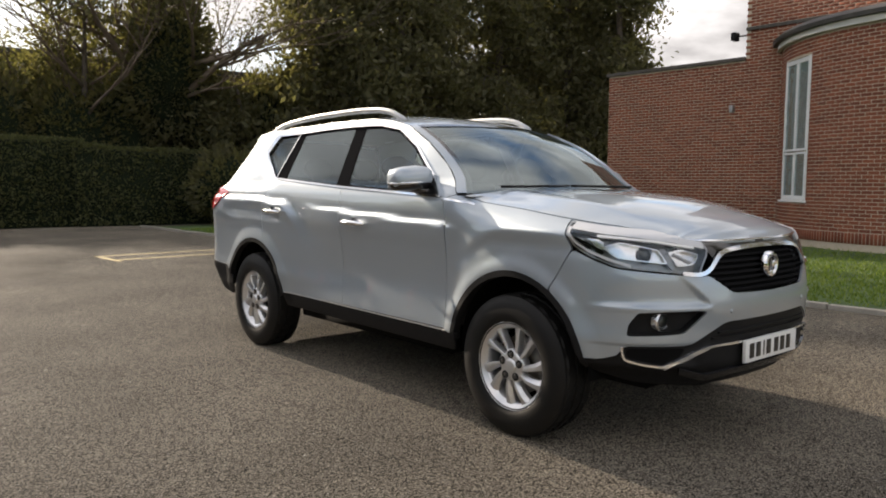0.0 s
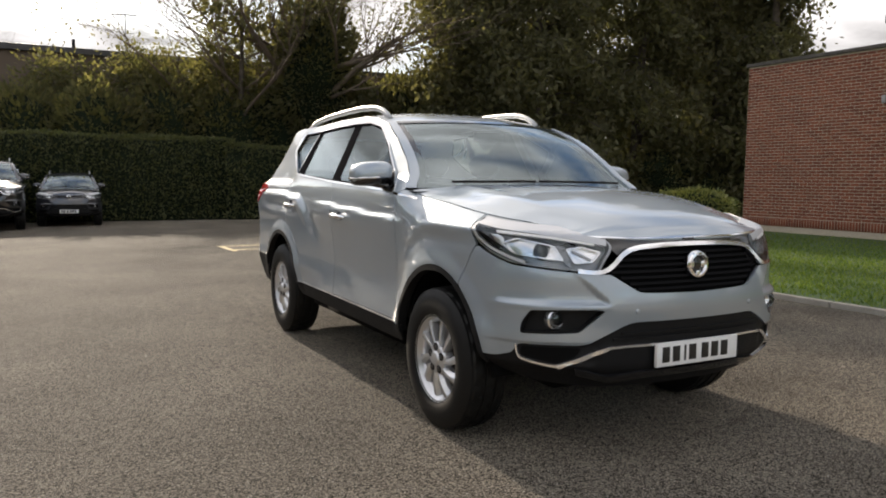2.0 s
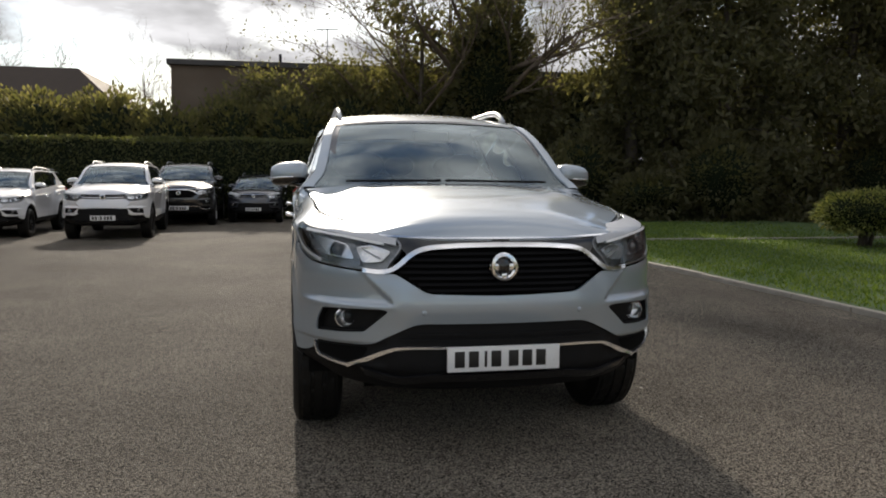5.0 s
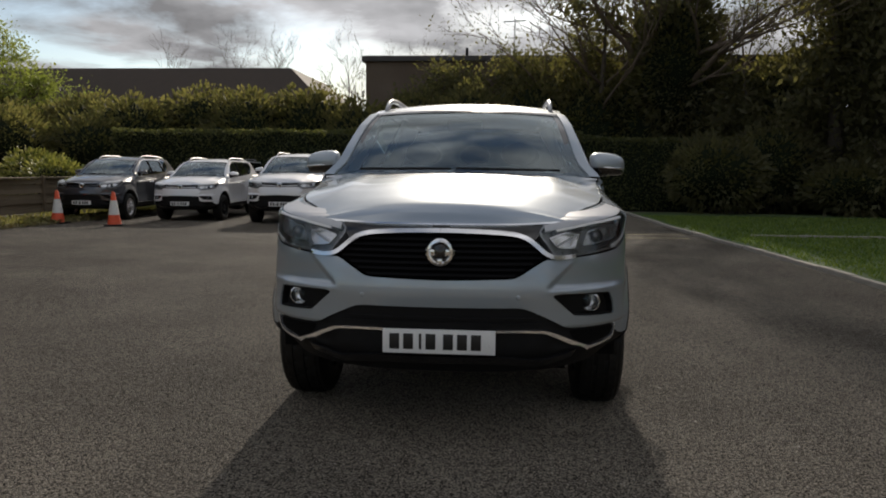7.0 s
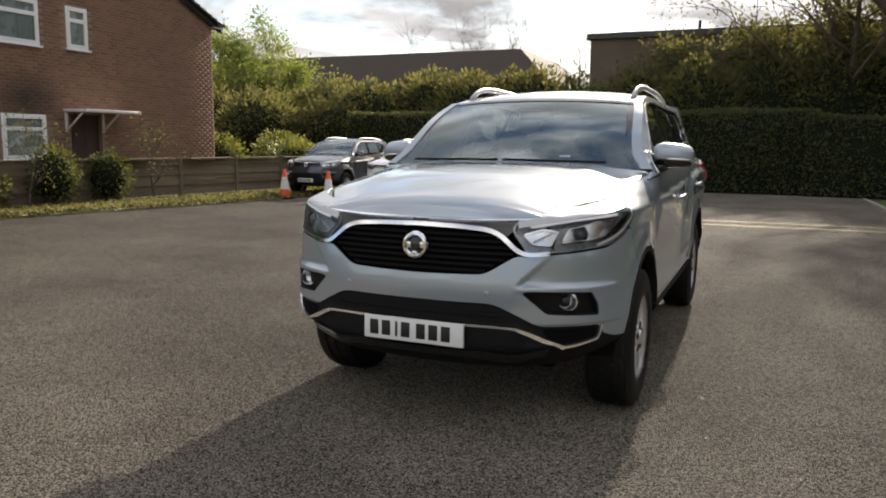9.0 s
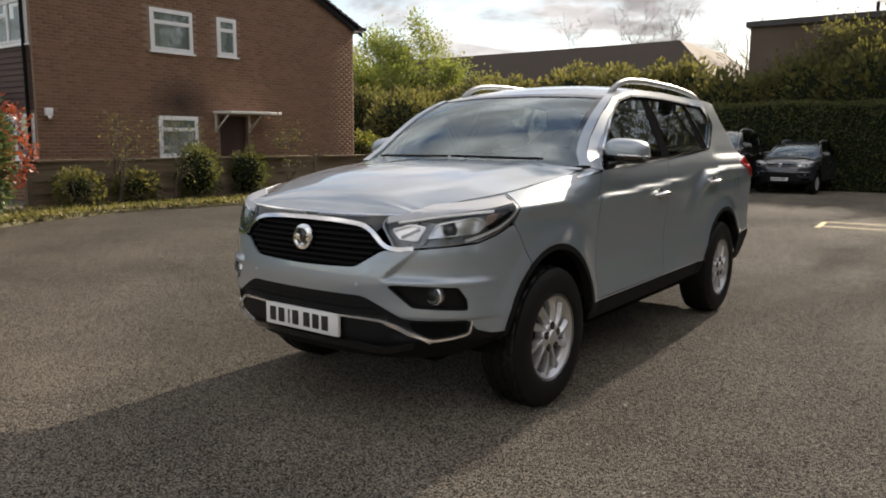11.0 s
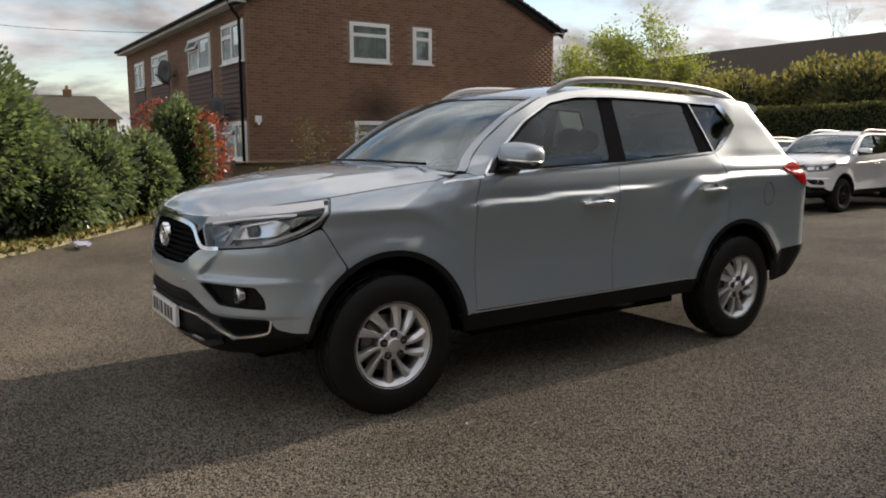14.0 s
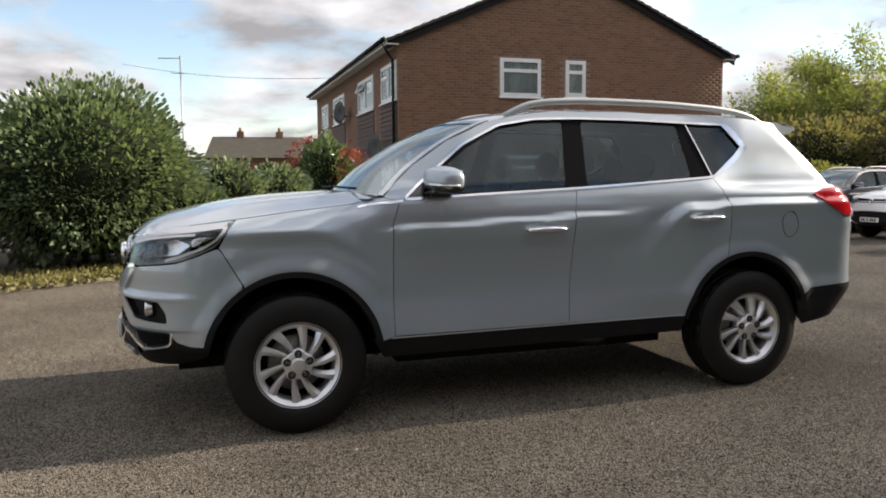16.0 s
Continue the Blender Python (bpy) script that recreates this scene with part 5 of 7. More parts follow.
    dash = Mesh().grid([[(x, y, z) for x in np.linspace(-0.74, 0.74, 13)] for y, z in ((0.42, 1.10), (0.52, 1.17), (0.70, 1.185), (0.86, 1.15), (0.93, 1.05), (0.90, 0.80), (0.80, 0.56))])
    part("dashboard", dash, M["trim_in"], car, "dark grey dashboard")
    part("dash_screen", Mesh().box(-0.12, 0.86, 1.10, 0.12, 0.89, 1.23, 0.01), M["gloss"], car)
    wheel = Mesh()
    ring = [(-0.37 + 0.185 * math.cos(a), 1.05 + 0.06 * math.sin(a), 1.08 + 0.175 * math.sin(a)) for a in np.linspace(0, 2 * math.pi, 33)]
    wheel.tube(ring, 0.016, 8).box(-0.53, 1.03, 1.05, -0.21, 1.06, 1.10, 0.01).box(-0.42, 0.88, 1.03, -0.32, 1.05, 1.13, 0.02)
    part("steering_wheel", wheel, M["gloss"], car)
    for x, y, w in ((-0.38, 1.55, 0.26), (0.38, 1.55, 0.26), (-0.45, 2.52, 0.24), (0.0, 2.52, 0.20), (0.45, 2.52, 0.24)):
        st = part("seat", Mesh().box(x - w, y - 0.52, 0.66, x + w, y + 0.02, 0.82, 0.06), M["seat"], car, "dark cloth seat", sharp=60)
        bk = Mesh().grid([[(x + w * 0.98 * math.sin(t) ** 1 * (1 - 0.18 * v), y - 0.05 + 0.17 * v + 0.07 * math.cos(t), 0.72 + 0.56 * v) for t in np.linspace(0, 2 * math.pi, 21)] for v in np.linspace(0, 1, 8)])
        part("seat_back", bk, M["seat"], st)
        part("seat_top", Mesh().ball((x, y + 0.12, 1.275), (w * 0.8, 0.07, 0.03), 16, 6), M["seat"], st)
        part("headrest", Mesh().ball((x, y + 0.14, 1.40), (0.135, 0.055, 0.09), 16, 10), M["seat"], st)
        for xx in (-0.05, 0.05):
            part("headrest_post", Mesh().tube([(x + xx, y + 0.14, 1.26), (x + xx, y + 0.14, 1.36)], 0.007, 6), M["chrome"], st)
    part("interior_mirror", Mesh().box(-0.12, 0.98, 1.545, 0.12, 1.01, 1.615, 0.02), M["plastic"], car)
    lin = across(a_line[kk - 1:], bs, lambda s: bz(s) - 0.02, back=0.05)
    part("headlining", Mesh().grid([[p - np.array((0, 0, 0.025)) for p in r] for r in lin]), M["headlining"], car)
    # the body rides on its springs above the wheels
    for o in car.children:
        if not o.name.startswith("wheel") or o.name.startswith("wheel_arch") or o.name.startswith("wheel_housing"):
            o.location.z += 0.032
    return car


car = build_car((3.707, 2.728, 0), "silver metallic off-road estate car parked on the asphalt")

# ---- ground, car park, lawn, verge ----
rng = np.random.default_rng(7)


def sheet(name, outline, z, material, label, category, thick=0.0, step=None):
    from mathutils.geometry import delaunay_2d_cdt
    pts = [Vector(p) for p in outline]
    n = len(pts)
    vs, _, fs, *_ = delaunay_2d_cdt(pts, [(i, (i + 1) % n) for i in range(n)], [], 1, 1e-5)
    m = Mesh().add([(v.x, v.y, z) for v in vs], [tuple(f) for f in fs])
    if thick:
        m.grid([[(*p, z) for p in (*outline, outline[0])], [(*p, z - thick) for p in (*outline, outline[0])]])
    return solid(name, m, material, label, category)


sheet("ground", [(-700, -700), (700, -700), (700, 700), (-700, 700)], -0.01, M["soil"], "bare brown soil and rough grass beyond the car park", "ground")
VERGE = [(-5.7, 23.0), (-5.85, 18.0), (-5.95, 14.6), (-6.4, 11.5), (-7.0, 9.0), (-7.2, 7.3), (-6.7, 5.4), (-5.75, 3.6), (-4.6, 2.75), (-3.4, 1.9), (-2.6, 1.1), (-1.9, -0.1), (-1.4, -1.8), (-1.2, -4.5), (-1.2, -9)]
KERB = [(8.95, -9), (8.78, 0), (8.47, 3.5), (8.38, 6), (8.26, 8.5), (8.1, 11), (7.9, 14), (7.76, 16.0), (7.7, 19), (7.6, 22.6)]
sheet("car_park", VERGE[::-1] + [(-5.7, 23.4), (7.6, 23.4)] + KERB[::-1], 0.0, M["asphalt"], "worn grey-brown asphalt car park with loose grit", "asphalt")
sheet("lawn", KERB + [(7.6, 21.5), (30, 21.5), (30, -9)], 0.045, M["turf"], "short green lawn in patchy sun", "lawn", 0.08)
sheet("verge", VERGE + [(-40, -9), (-40, 23)], 0.04, M["soil"], "weedy soil verge along the car park", "verge", 0.06)

# concrete edging stones along the lawn
edging = thing("kerb", (0, 0, 0), "pale concrete edging stones along the lawn", "kerb", kind="structure")
stone = Mesh().box(-0.045, -0.44, -0.03, 0.045, 0.44, 0.055, 0.012).data("edging_stone", M["kerb"], False)
kx = curve([p[1] for p in KERB], [p[0] for p in KERB])
y = -6.0
while y < 22:
    x = float(kx(y))
    sl = math.degrees(math.atan2(float(kx(y + 0.4)) - float(kx(y - 0.4)), 0.8))
    st = new("edging_stone", stone)
    st.parent = edging
    st.matrix_basis = pose(x - 0.03 + rng.normal(0, 0.006), y, rng.normal(0, 0.005), 0, 0, -sl + rng.normal(0, 0.5))
    y += 0.90

# low edging stones along the verge, half sunk, and an edging across the lawn
border = thing("kerb", (0, 0, 0), "mossy half-sunk edging stones along the verge", "kerb", kind="structure")
low_stone = Mesh().box(-0.035, -0.44, -0.05, 0.035, 0.44, 0.062, 0.012).data("edging_stone", M["kerb_moss"], False)
for (ax, ay), (bx, by) in zip(VERGE, VERGE[1:]):
    seg = math.hypot(bx - ax, by - ay)
    if ay < -4:
        continue
    for i in range(max(1, round(seg / 0.9))):
        t = (i + 0.5) / max(1, round(seg / 0.9))
        st = new("edging_stone", low_stone)
        st.parent = border
        st.matrix_basis = pose(ax + (bx - ax) * t, ay + (by - ay) * t, rng.normal(-0.008, 0.008), 0, 0, math.degrees(math.atan2(by - ay, bx - ax)) - 90 + rng.normal(0, 1.0))
path = thing("kerb", (0, 0, 0), "thin concrete edging set across the lawn", "kerb", kind="structure")
for i in range(10):
    st = new("edging_stone", stone)
    st.parent = path
    st.matrix_basis = pose(9.2 + 0.9 * i, 13.55 + rng.normal(0, 0.01), 0.028 + rng.normal(0, 0.005), 0, 0, 90 + rng.normal(0, 0.6))

# faded yellow bay lines
lines = thing("bay_marking", (0, 0, 0), "faded worn yellow parking bay lines", "road marking", kind="structure")


def painted(x0, y0, x1, y1, w=0.09):
    d = Vector((x1 - x0, y1 - y0)).normalized()
    n = Vector((-d.y, d.x)) * w / 2
    part("line", Mesh().add([(x0 + n.x, y0 + n.y, 0.004), (x0 - n.x, y0 - n.y, 0.004), (x1 - n.x, y1 - n.y, 0.004), (x1 + n.x, y1 + n.y, 0.004)], [(0, 1, 2, 3)]), M["line"], lines)


painted(3.95, 13.15, 7.55, 13.35)
painted(4.02, 12.9, 3.95, 14.0)
painted(3.95, 13.95, 7.6, 14.1)

# ---- leaves and wood ----
def leaf_quads(P, size, aspect=0.55, droop=None, seed=1, spread=0.35):
    """Small bent diamonds at the points P."""
    r = np.random.default_rng(seed)
    n = len(P)
    d = r.normal(size=(n, 3))
    if droop is not None:
        d = d * (1 - abs(droop)) + np.array([0, 0, -1.0]) * droop * 1.6
    d /= np.linalg.norm(d, axis=1, keepdims=True)
    q = r.normal(size=(n, 3))
    w = np.cross(d, q)
    w /= np.linalg.norm(w, axis=1, keepdims=True) + 1e-9
    s = (size * (1 + spread * r.normal(size=n)).clip(0.4, 1.9))[:, None]
    nn = np.cross(d, w)
    v = np.stack([P - d * s * 0.5, P + w * s * aspect * 0.5 + nn * s * 0.1, P + d * s * 0.5, P - w * s * aspect * 0.5 + nn * s * 0.1], 1).reshape(-1, 3)
    f = np.arange(4 * n).reshape(n, 4)
    return v, f


def lumpy(n, c, r, seed, lo=0.78, hi=1.05, flat=None, freq=1.3):
    """Points in the outer shell of a lumpy mass."""
    g = np.random.default_rng(seed)
    d = g.normal(size=(n, 3))
    d /= np.linalg.norm(d, axis=1, keepdims=True)
    if flat is not None:
        d[:, 2] = np.where(d[:, 2] < flat, -d[:, 2] * 0.6, d[:, 2])
    k = np.array([noise.noise(Vector(q) * freq * 2.2 + Vector((seed * 3.1, 0, 0))) for q in d])
    k2 = np.array([noise.noise(Vector(q) * freq * 6 + Vector((0, seed * 1.7, 0))) for q in d])
    rad = (1 + 0.22 * k + 0.10 * k2) * g.uniform(lo, hi, n)
    return np.array(c) + d * rad[:, None] * np.array(r)


def lump_core(c, r, seed, k=0.80):
    m = Mesh().ball((0, 0, 0), 1.0, 22, 14)
    out = []
    for q in m.v:
        u = Vector(q).normalized()
        f = 1 + 0.22 * noise.noise(u * 1.3 * 2.2 + Vector((seed * 3.1, 0, 0)))
        out.append((c[0] + u.x * f * r[0] * k, c[1] + u.y * f * r[1] * k, max(c[2] + u.z * f * r[2] * k, 0.0)))
    m.v = out
    return m


def shrub(name, at, r, n, size, mat, label, category="shrub", seed=1, group="", mats=None, k=0.8, stems=5, lift=0.0, aspect=0.55):
    """Leafy mass on stems: at is the foot, r its half sizes."""
    ob = thing(name, at, label, category, group)
    st = Mesh()
    g = random.Random(seed)
    for i in range(stems):
        a = g.uniform(0, 6.28)
        p = [(0.1 * math.cos(a), 0.1 * math.sin(a), -0.03)]
        for j in range(1, 5):
            t = j / 4
            p.append((r[0] * 0.55 * t * math.cos(a + 0.3 * j) + g.uniform(-.1, .1), r[1] * 0.55 * t * math.sin(a + 0.3 * j), (lift + r[2]) * 1.2 * t))
        st.tube(p, [0.05, 0.04, 0.03, 0.02, 0.01], 6)
    part("stem", st, M["bark"], ob)
    c = (0, 0, lift + r[2])
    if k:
        # added solid lump whose near-black colour paints the shade between leaves
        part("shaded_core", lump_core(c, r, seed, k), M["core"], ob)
    P = lumpy(n, c, r, seed, flat=-0.92)
    P[:, 2] = np.maximum(P[:, 2], 0.02 + lift * 0.8)
    v, f = leaf_quads(P, size, aspect, None, seed)
    part("foliage", fast_mesh("foliage", v, f, M[mat]), M[mat], ob)
    for i, (mt, cc, rr, nn, sz) in enumerate(mats or ()):
        P = lumpy(nn, cc, rr, seed + 11 + i)
        v, f = leaf_quads(P, sz, aspect, None, seed + i)
        part("red_shoot", fast_mesh("red_shoot", v, f, M[mt]), M[mt], ob)["kind"] = "stuff"
    return ob


def limb(m, p, d, length, radius, depth, g, tips, sag=0.0, sides=6):
    pts, rad = [p], [radius]
    q, dd = Vector(p), Vector(d).normalized()
    n = 5
    for i in range(n):
        dd = (dd + Vector((g.uniform(-1, 1), g.uniform(-1, 1), g.uniform(-0.7, 1) - sag)) * 0.2).normalized()
        q = q + dd * length / n
        pts.append(tuple(q))
        rad.append(radius * (1 - 0.75 * (i + 1) / n))
    m.tube(pts, rad, max(3, sides))
    tips.extend(pts[2:])
    if depth > 0:
        for i in range(g.randint(3, 5)):
            k = g.randint(1, n)
            nd = (dd + Vector((g.uniform(-1, 1), g.uniform(-1, 1), g.uniform(-0.3, 0.8))) * 0.95).normalized()
            limb(m, pts[k], nd, length * g.uniform(0.5, 0.72), rad[k] * 0.7 + 0.003, depth - 1, g, tips, sag, sides - 1)


def tree(name, at, height, radius, label, seed, depth=3, mat=None, leaf=0.1, per_tip=6, spread=0.35, lean=(0, 0), first=0.3, limbs=9, fan=0.8, bark="bark", group="", category="tree", reach=0.38):
    ob = thing(name, at, label, category, group)
    g = random.Random(seed)
    tr = Mesh()
    pts = [(lean[0] * t * height + 0.12 * math.sin(3 * t + seed), lean[1] * t * height + 0.12 * math.cos(2 * t + seed), height * 0.8 * t - 0.05) for t in np.linspace(0, 1, 9)]
    rad = [radius * (1.25 - 1.15 * t) for t in np.linspace(0, 1, 9)]
    rad[0] *= 1.3
    tr.tube(pts, rad, 10)
    part("trunk", tr, M[bark], ob)
    br, tips = Mesh(), []
    for i in range(limbs):
        t = first + (1 - first) * (i + 0.5) / limbs
        k = min(8, int(t * 8))
        a = 2.4 * i + g.uniform(-0.4, 0.4)
        d = Vector((math.cos(a) * fan, math.sin(a) * fan, 0.35 + 0.9 * t * (1.1 - fan * 0.5)))
        limb(br, pts[k], d, height * reach * (1.15 - 0.55 * t), rad[k] * 0.55, depth, g, tips)
    part("bough", br, M["twig"] if depth >= 3 or not mat else M[bark], ob)
    if mat:
        T = np.array(tips)
        r = np.random.default_rng(seed)
        P = np.repeat(T, per_tip, 0) + r.normal(size=(len(T) * per_tip, 3)) * spread
        v, f = leaf_quads(P, leaf, 0.5, None, seed)
        part("crown", fast_mesh("crown", v, f, M[mat]), M[mat], ob)
    return ob


def conifer(at, height, base, seed, label, n=26000, bare=1.0):
    """Dark evergreen: sagging boughs clothed in feathery sprays, with gaps between."""
    ob = thing("conifer", at, label, "tree", "tall evergreens behind the lawn")
    g = np.random.default_rng(seed)
    part("trunk", Mesh().tube([(0.25 * math.sin(2 * t + seed), 0.25 * math.cos(2 * t + seed), height * t - 0.05) for t in np.linspace(0, 1, 9)], [0.24 * (1.12 - t) for t in np.linspace(0, 1, 9)], 9), M["bark"], ob)
    br, P = Mesh(), []
    m = int(height * 7)
    for i in range(m):
        t = bare / height + (1 - bare / height) * (i / m)
        z0 = height * t
        a = g.uniform(0, 2 * math.pi)
        rr = base * (1 - 0.93 * t) ** 0.5 * g.uniform(0.45, 1.2) + 0.25
        pts = []
        for j in range(6):
            s = j / 5
            pts.append((rr * s * math.cos(a + 0.4 * s), rr * s * math.sin(a + 0.4 * s), z0 + 0.45 * rr * s - 0.75 * rr * s * s))
        br.tube(pts, [0.035 * (1 - 0.85 * j / 5) for j in range(6)], 4)
        k = max(8, int(n / m * (0.5 + rr / base)))
        s = g.uniform(0.12, 1.0, k) ** 0.65
        base_p = np.stack([np.interp(s, np.linspace(0, 1, 6), [q[c] for q in pts]) for c in range(3)], -1)
        off = g.normal(size=(k, 3)) * np.array([0.34, 0.34, 0.20]) * (0.45 + 0.75 * s)[:, None]
        off[:, 2] -= np.abs(g.normal(size=k)) * 0.42 * (0.4 + s)
        P.append(base_p + off)
    part("bough", br, M["bark"], ob)
    P = np.concatenate(P)
    P[:, 2] = np.maximum(P[:, 2], 0.1)
    v, f = leaf_quads(P, 0.22, 0.42, 0.30, seed)
    part("crown", fast_mesh("crown", v, f, M["conifer"]), M["conifer"], ob)
    return ob


# clipped hedge along the back
def hedge_row(x0, x1, y0, y1, h, n, seed, label):
    ob = thing("hedge", (0, 0, 0), label, "hedge", "clipped hedges")
    xs = np.linspace(x0 + 0.1, x1 - 0.1, 40)
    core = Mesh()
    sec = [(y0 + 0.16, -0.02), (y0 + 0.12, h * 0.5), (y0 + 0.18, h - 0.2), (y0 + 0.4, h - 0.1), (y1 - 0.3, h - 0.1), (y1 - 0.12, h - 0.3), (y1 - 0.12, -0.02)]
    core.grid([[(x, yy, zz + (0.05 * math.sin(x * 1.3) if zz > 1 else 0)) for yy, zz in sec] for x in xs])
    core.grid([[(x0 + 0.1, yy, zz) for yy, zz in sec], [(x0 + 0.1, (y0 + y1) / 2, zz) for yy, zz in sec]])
    # hedge core is coloured near black to paint its inner shade
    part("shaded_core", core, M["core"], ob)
    g = np.random.default_rng(seed)
    a = g.uniform(x0, x1, n)
    pick = g.uniform(0, 1, n)
    yy = np.where(pick < 0.62, y0 + np.abs(g.normal(0, 0.09, n)), g.uniform(y0, y1, n))
    zz = np.where(pick < 0.62, g.uniform(0.05, h, n), h - np.abs(g.normal(0, 0.07, n)))
    bulge = np.array([noise.noise(Vector((q * 0.7, w * 0.9, seed))) for q, w in zip(a, zz)])
    yy = yy + bulge * 0.16
    zz = zz + np.where(pick >= 0.62, bulge * 0.12, 0)
    v, f = leaf_quads(np.stack([a, yy, zz], -1), 0.085, 0.55, None, seed)
    part("foliage", fast_mesh("foliage", v, f, M["hedge"]), M["hedge"], ob)
    return ob


hedge_row(-9.5, 6.4, 23.3, 24.9, 2.55, 30000, 3, "long clipped dark green hedge behind the parked cars")
hedge_row(6.0, 11.0, 23.0, 24.6, 2.35, 9000, 5, "lower clipped hedge running into the evergreens")

# evergreens
for i, (x, y, h, b) in enumerate(((15.2, 23.0, 12.5, 2.5), (16.4, 26.0, 13.5, 3.0), (17.4, 22.4, 12.0, 2.9), (19.6, 24.6, 13.8, 3.2), (21.4, 21.8, 12.6, 2.9), (24.2, 23.6, 13.2, 3.2), (24.2, 20.8, 12.8, 2.6), (25.4, 18.9, 12.0, 2.1), (28.6, 24.0, 13.0, 2.8))):
    conifer((x, y, 0), h, b, 40 + i, "tall dark evergreen conifer with sagging sprays", 23000, 0.3)
# trees past the hall, mirrored in the car's windows
for i, (x, y, h, b) in enumerate(((21.0, -3.5, 15.0, 3.2), (24.0, -8.0, 16.5, 3.6), (19.5, -12.5, 14.0, 3.2))):
    conifer((x, y, 0), h, b, 80 + i, "dark evergreen conifer beyond the brick hall", 12000, 0.3)
for i, (x, y, h, b) in enumerate(((11.9, 24.8, 4.7, 1.6), (14.3, 23.6, 12.2, 1.9))):
    conifer((x, y, 0), h, b, 90 + i, "shorter dark evergreen among the undergrowth", 14000, 0.3)
# ragged undergrowth at their feet
for i in range(11):
    x = 10.2 + 1.95 * i
    shrub("undergrowth", (x, 21.6 + 1.1 * math.sin(1.7 * i) - (0.9 if x > 22 else 0), 0), (1.5, 1.1, 1.15 + 0.35 * math.sin(2.3 * i)), 3600, 0.15, "conifer", "dark undergrowth below the evergreens", "shrub", 70 + i, "undergrowth", k=0.78)

# scrub and trees between hedge and far buildings
for i, (x, y, rx, rz) in enumerate(((-19.0, 29.5, 2.6, 2.2), (-16.0, 27.5, 2.6, 1.9), (-13.2, 28.5, 2.4, 2.1), (-10.6, 27.0, 2.3, 2.0), (-8.2, 28.2, 2.2, 2.2), (-6.0, 27.2, 2.0, 2.1), (-3.8, 27.6, 1.9, 2.2), (-1.6, 27.0, 1.9, 1.9), (0.6, 27.8, 1.9, 2.2), (2.8, 27.0, 1.9, 2.2), (5.0, 27.6, 2.0, 2.4), (7.2, 27.2, 2.0, 2.4), (9.2, 26.9, 2.0, 2.7), (11.2, 26.0, 1.7, 2.5), (13.0, 25.4, 1.7, 2.6))):
    shrub("scrub_bush", (x, y, 0), (rx, 1.5, rz), 5200, 0.17, "scrub", "overgrown dark green scrub bush behind the hedge", "shrub", 100 + i, "scrub behind the hedge", k=0.76)
for i, (x, y, h) in enumerate(((4.6, 28.6, 5.6), (1.8, 28.9, 5.0), (7.8, 28.2, 6.4))):
    tree("scrub_tree", (x, y, 0), h, 0.10, "thin scrub tree in young leaf", 210 + i, 2, "scrub", 0.14, 9, 0.3, limbs=10, fan=0.7, group="scrub trees")
tree("ivy_tree", (9.3, 26.4, 0), 11.5, 0.34, "tall ivy-clad tree with bare spreading boughs", 231, 3, "scrub", 0.10, 3, 0.22, limbs=15, fan=1.25, first=0.30, reach=0.50)
shrub("climbing_ivy", (9.9, 26.0, 0), (1.7, 1.5, 3.2), 9000, 0.17, "conifer", "dense ivy over the trunk of a tall tree", "ivy", 233, lift=1.5, k=0.7)
# stemless leaf mass mostly above view, added to cast dappled shade
shrub("climbing_ivy", (8.3, 26.0, 0), (2.9, 2.0, 3.1), 4800, 0.20, "conifer", "thin ivy crown added high in a tall tree to dapple the ground", "ivy", 234, lift=5.6, k=0.08, stems=0)
tree("bare_tree", (7.3, 26.6, 0), 11.0, 0.14, "leafless tree with wide fine-twigged boughs", 263, 3, None, limbs=16, fan=1.2, first=0.35, group="bare trees", reach=0.44)
for i, (x, y, h) in enumerate(((-5.0, 40.5, 8.2), (-3.4, 42.0, 8.0), (-9.5, 43.0, 9.0), (-12.5, 43.5, 9.0), (-16.0, 43.0, 8.6), (-1.0, 44.0, 8.2))):
    tree("bare_tree", (x, y, 0), h, 0.13, "leafless tree with fine twigs against the sky", 250 + i, 3, None, limbs=9, fan=0.5, group="bare trees", reach=0.36)
tree("willow", (-19.0, 31.0, 0), 6.7, 0.22, "round-headed tree in fresh yellow-green leaf", 271, 3, "spring", 0.14, 5, 0.30, limbs=13, fan=0.9, first=0.2, reach=0.42)
tree("willow", (-22.5, 30.0, 0), 5.6, 0.18, "round-headed tree in fresh yellow-green leaf", 272, 3, "spring", 0.14, 4, 0.30, limbs=11, fan=0.85, first=0.2, reach=0.40)
for i, (x, y, r, h) in enumerate(((-9.2, 19.6, 1.0, 0.75), (-10.6, 21.0, 1.2, 0.9), (-8.0, 21.4, 0.9, 0.7), (-11.6, 18.6, 1.1, 0.85))):
    shrub("yellow_shrub", (x, y, 0), (r, 0.8, h), 3000, 0.10, "varieg", "yellow-green flowering shrub behind the fence", "shrub", 290 + i, "yellow-green shrubs", k=0.6)
for i, (x, y, r, h) in enumerate(((-14.0, 24.0, 2.0, 1.7), (-17.5, 25.0, 2.2, 1.9), (-11.5, 25.5, 1.8, 1.6))):
    shrub("garden_bush", (x, y, 0), (r, 1.4, h), 4500, 0.15, "scrub", "dark garden bush beyond the fence", "shrub", 300 + i, "garden bushes", k=0.76)

# clipped round bush on the lawn
shrub("topiary_bush", (13.9, 11.7, 0.045), (1.02, 0.85, 0.46), 7500, 0.06, "varieg", "clipped dome-shaped bush standing on the lawn", "bush", 320, k=0.84, lift=0.22, stems=4)

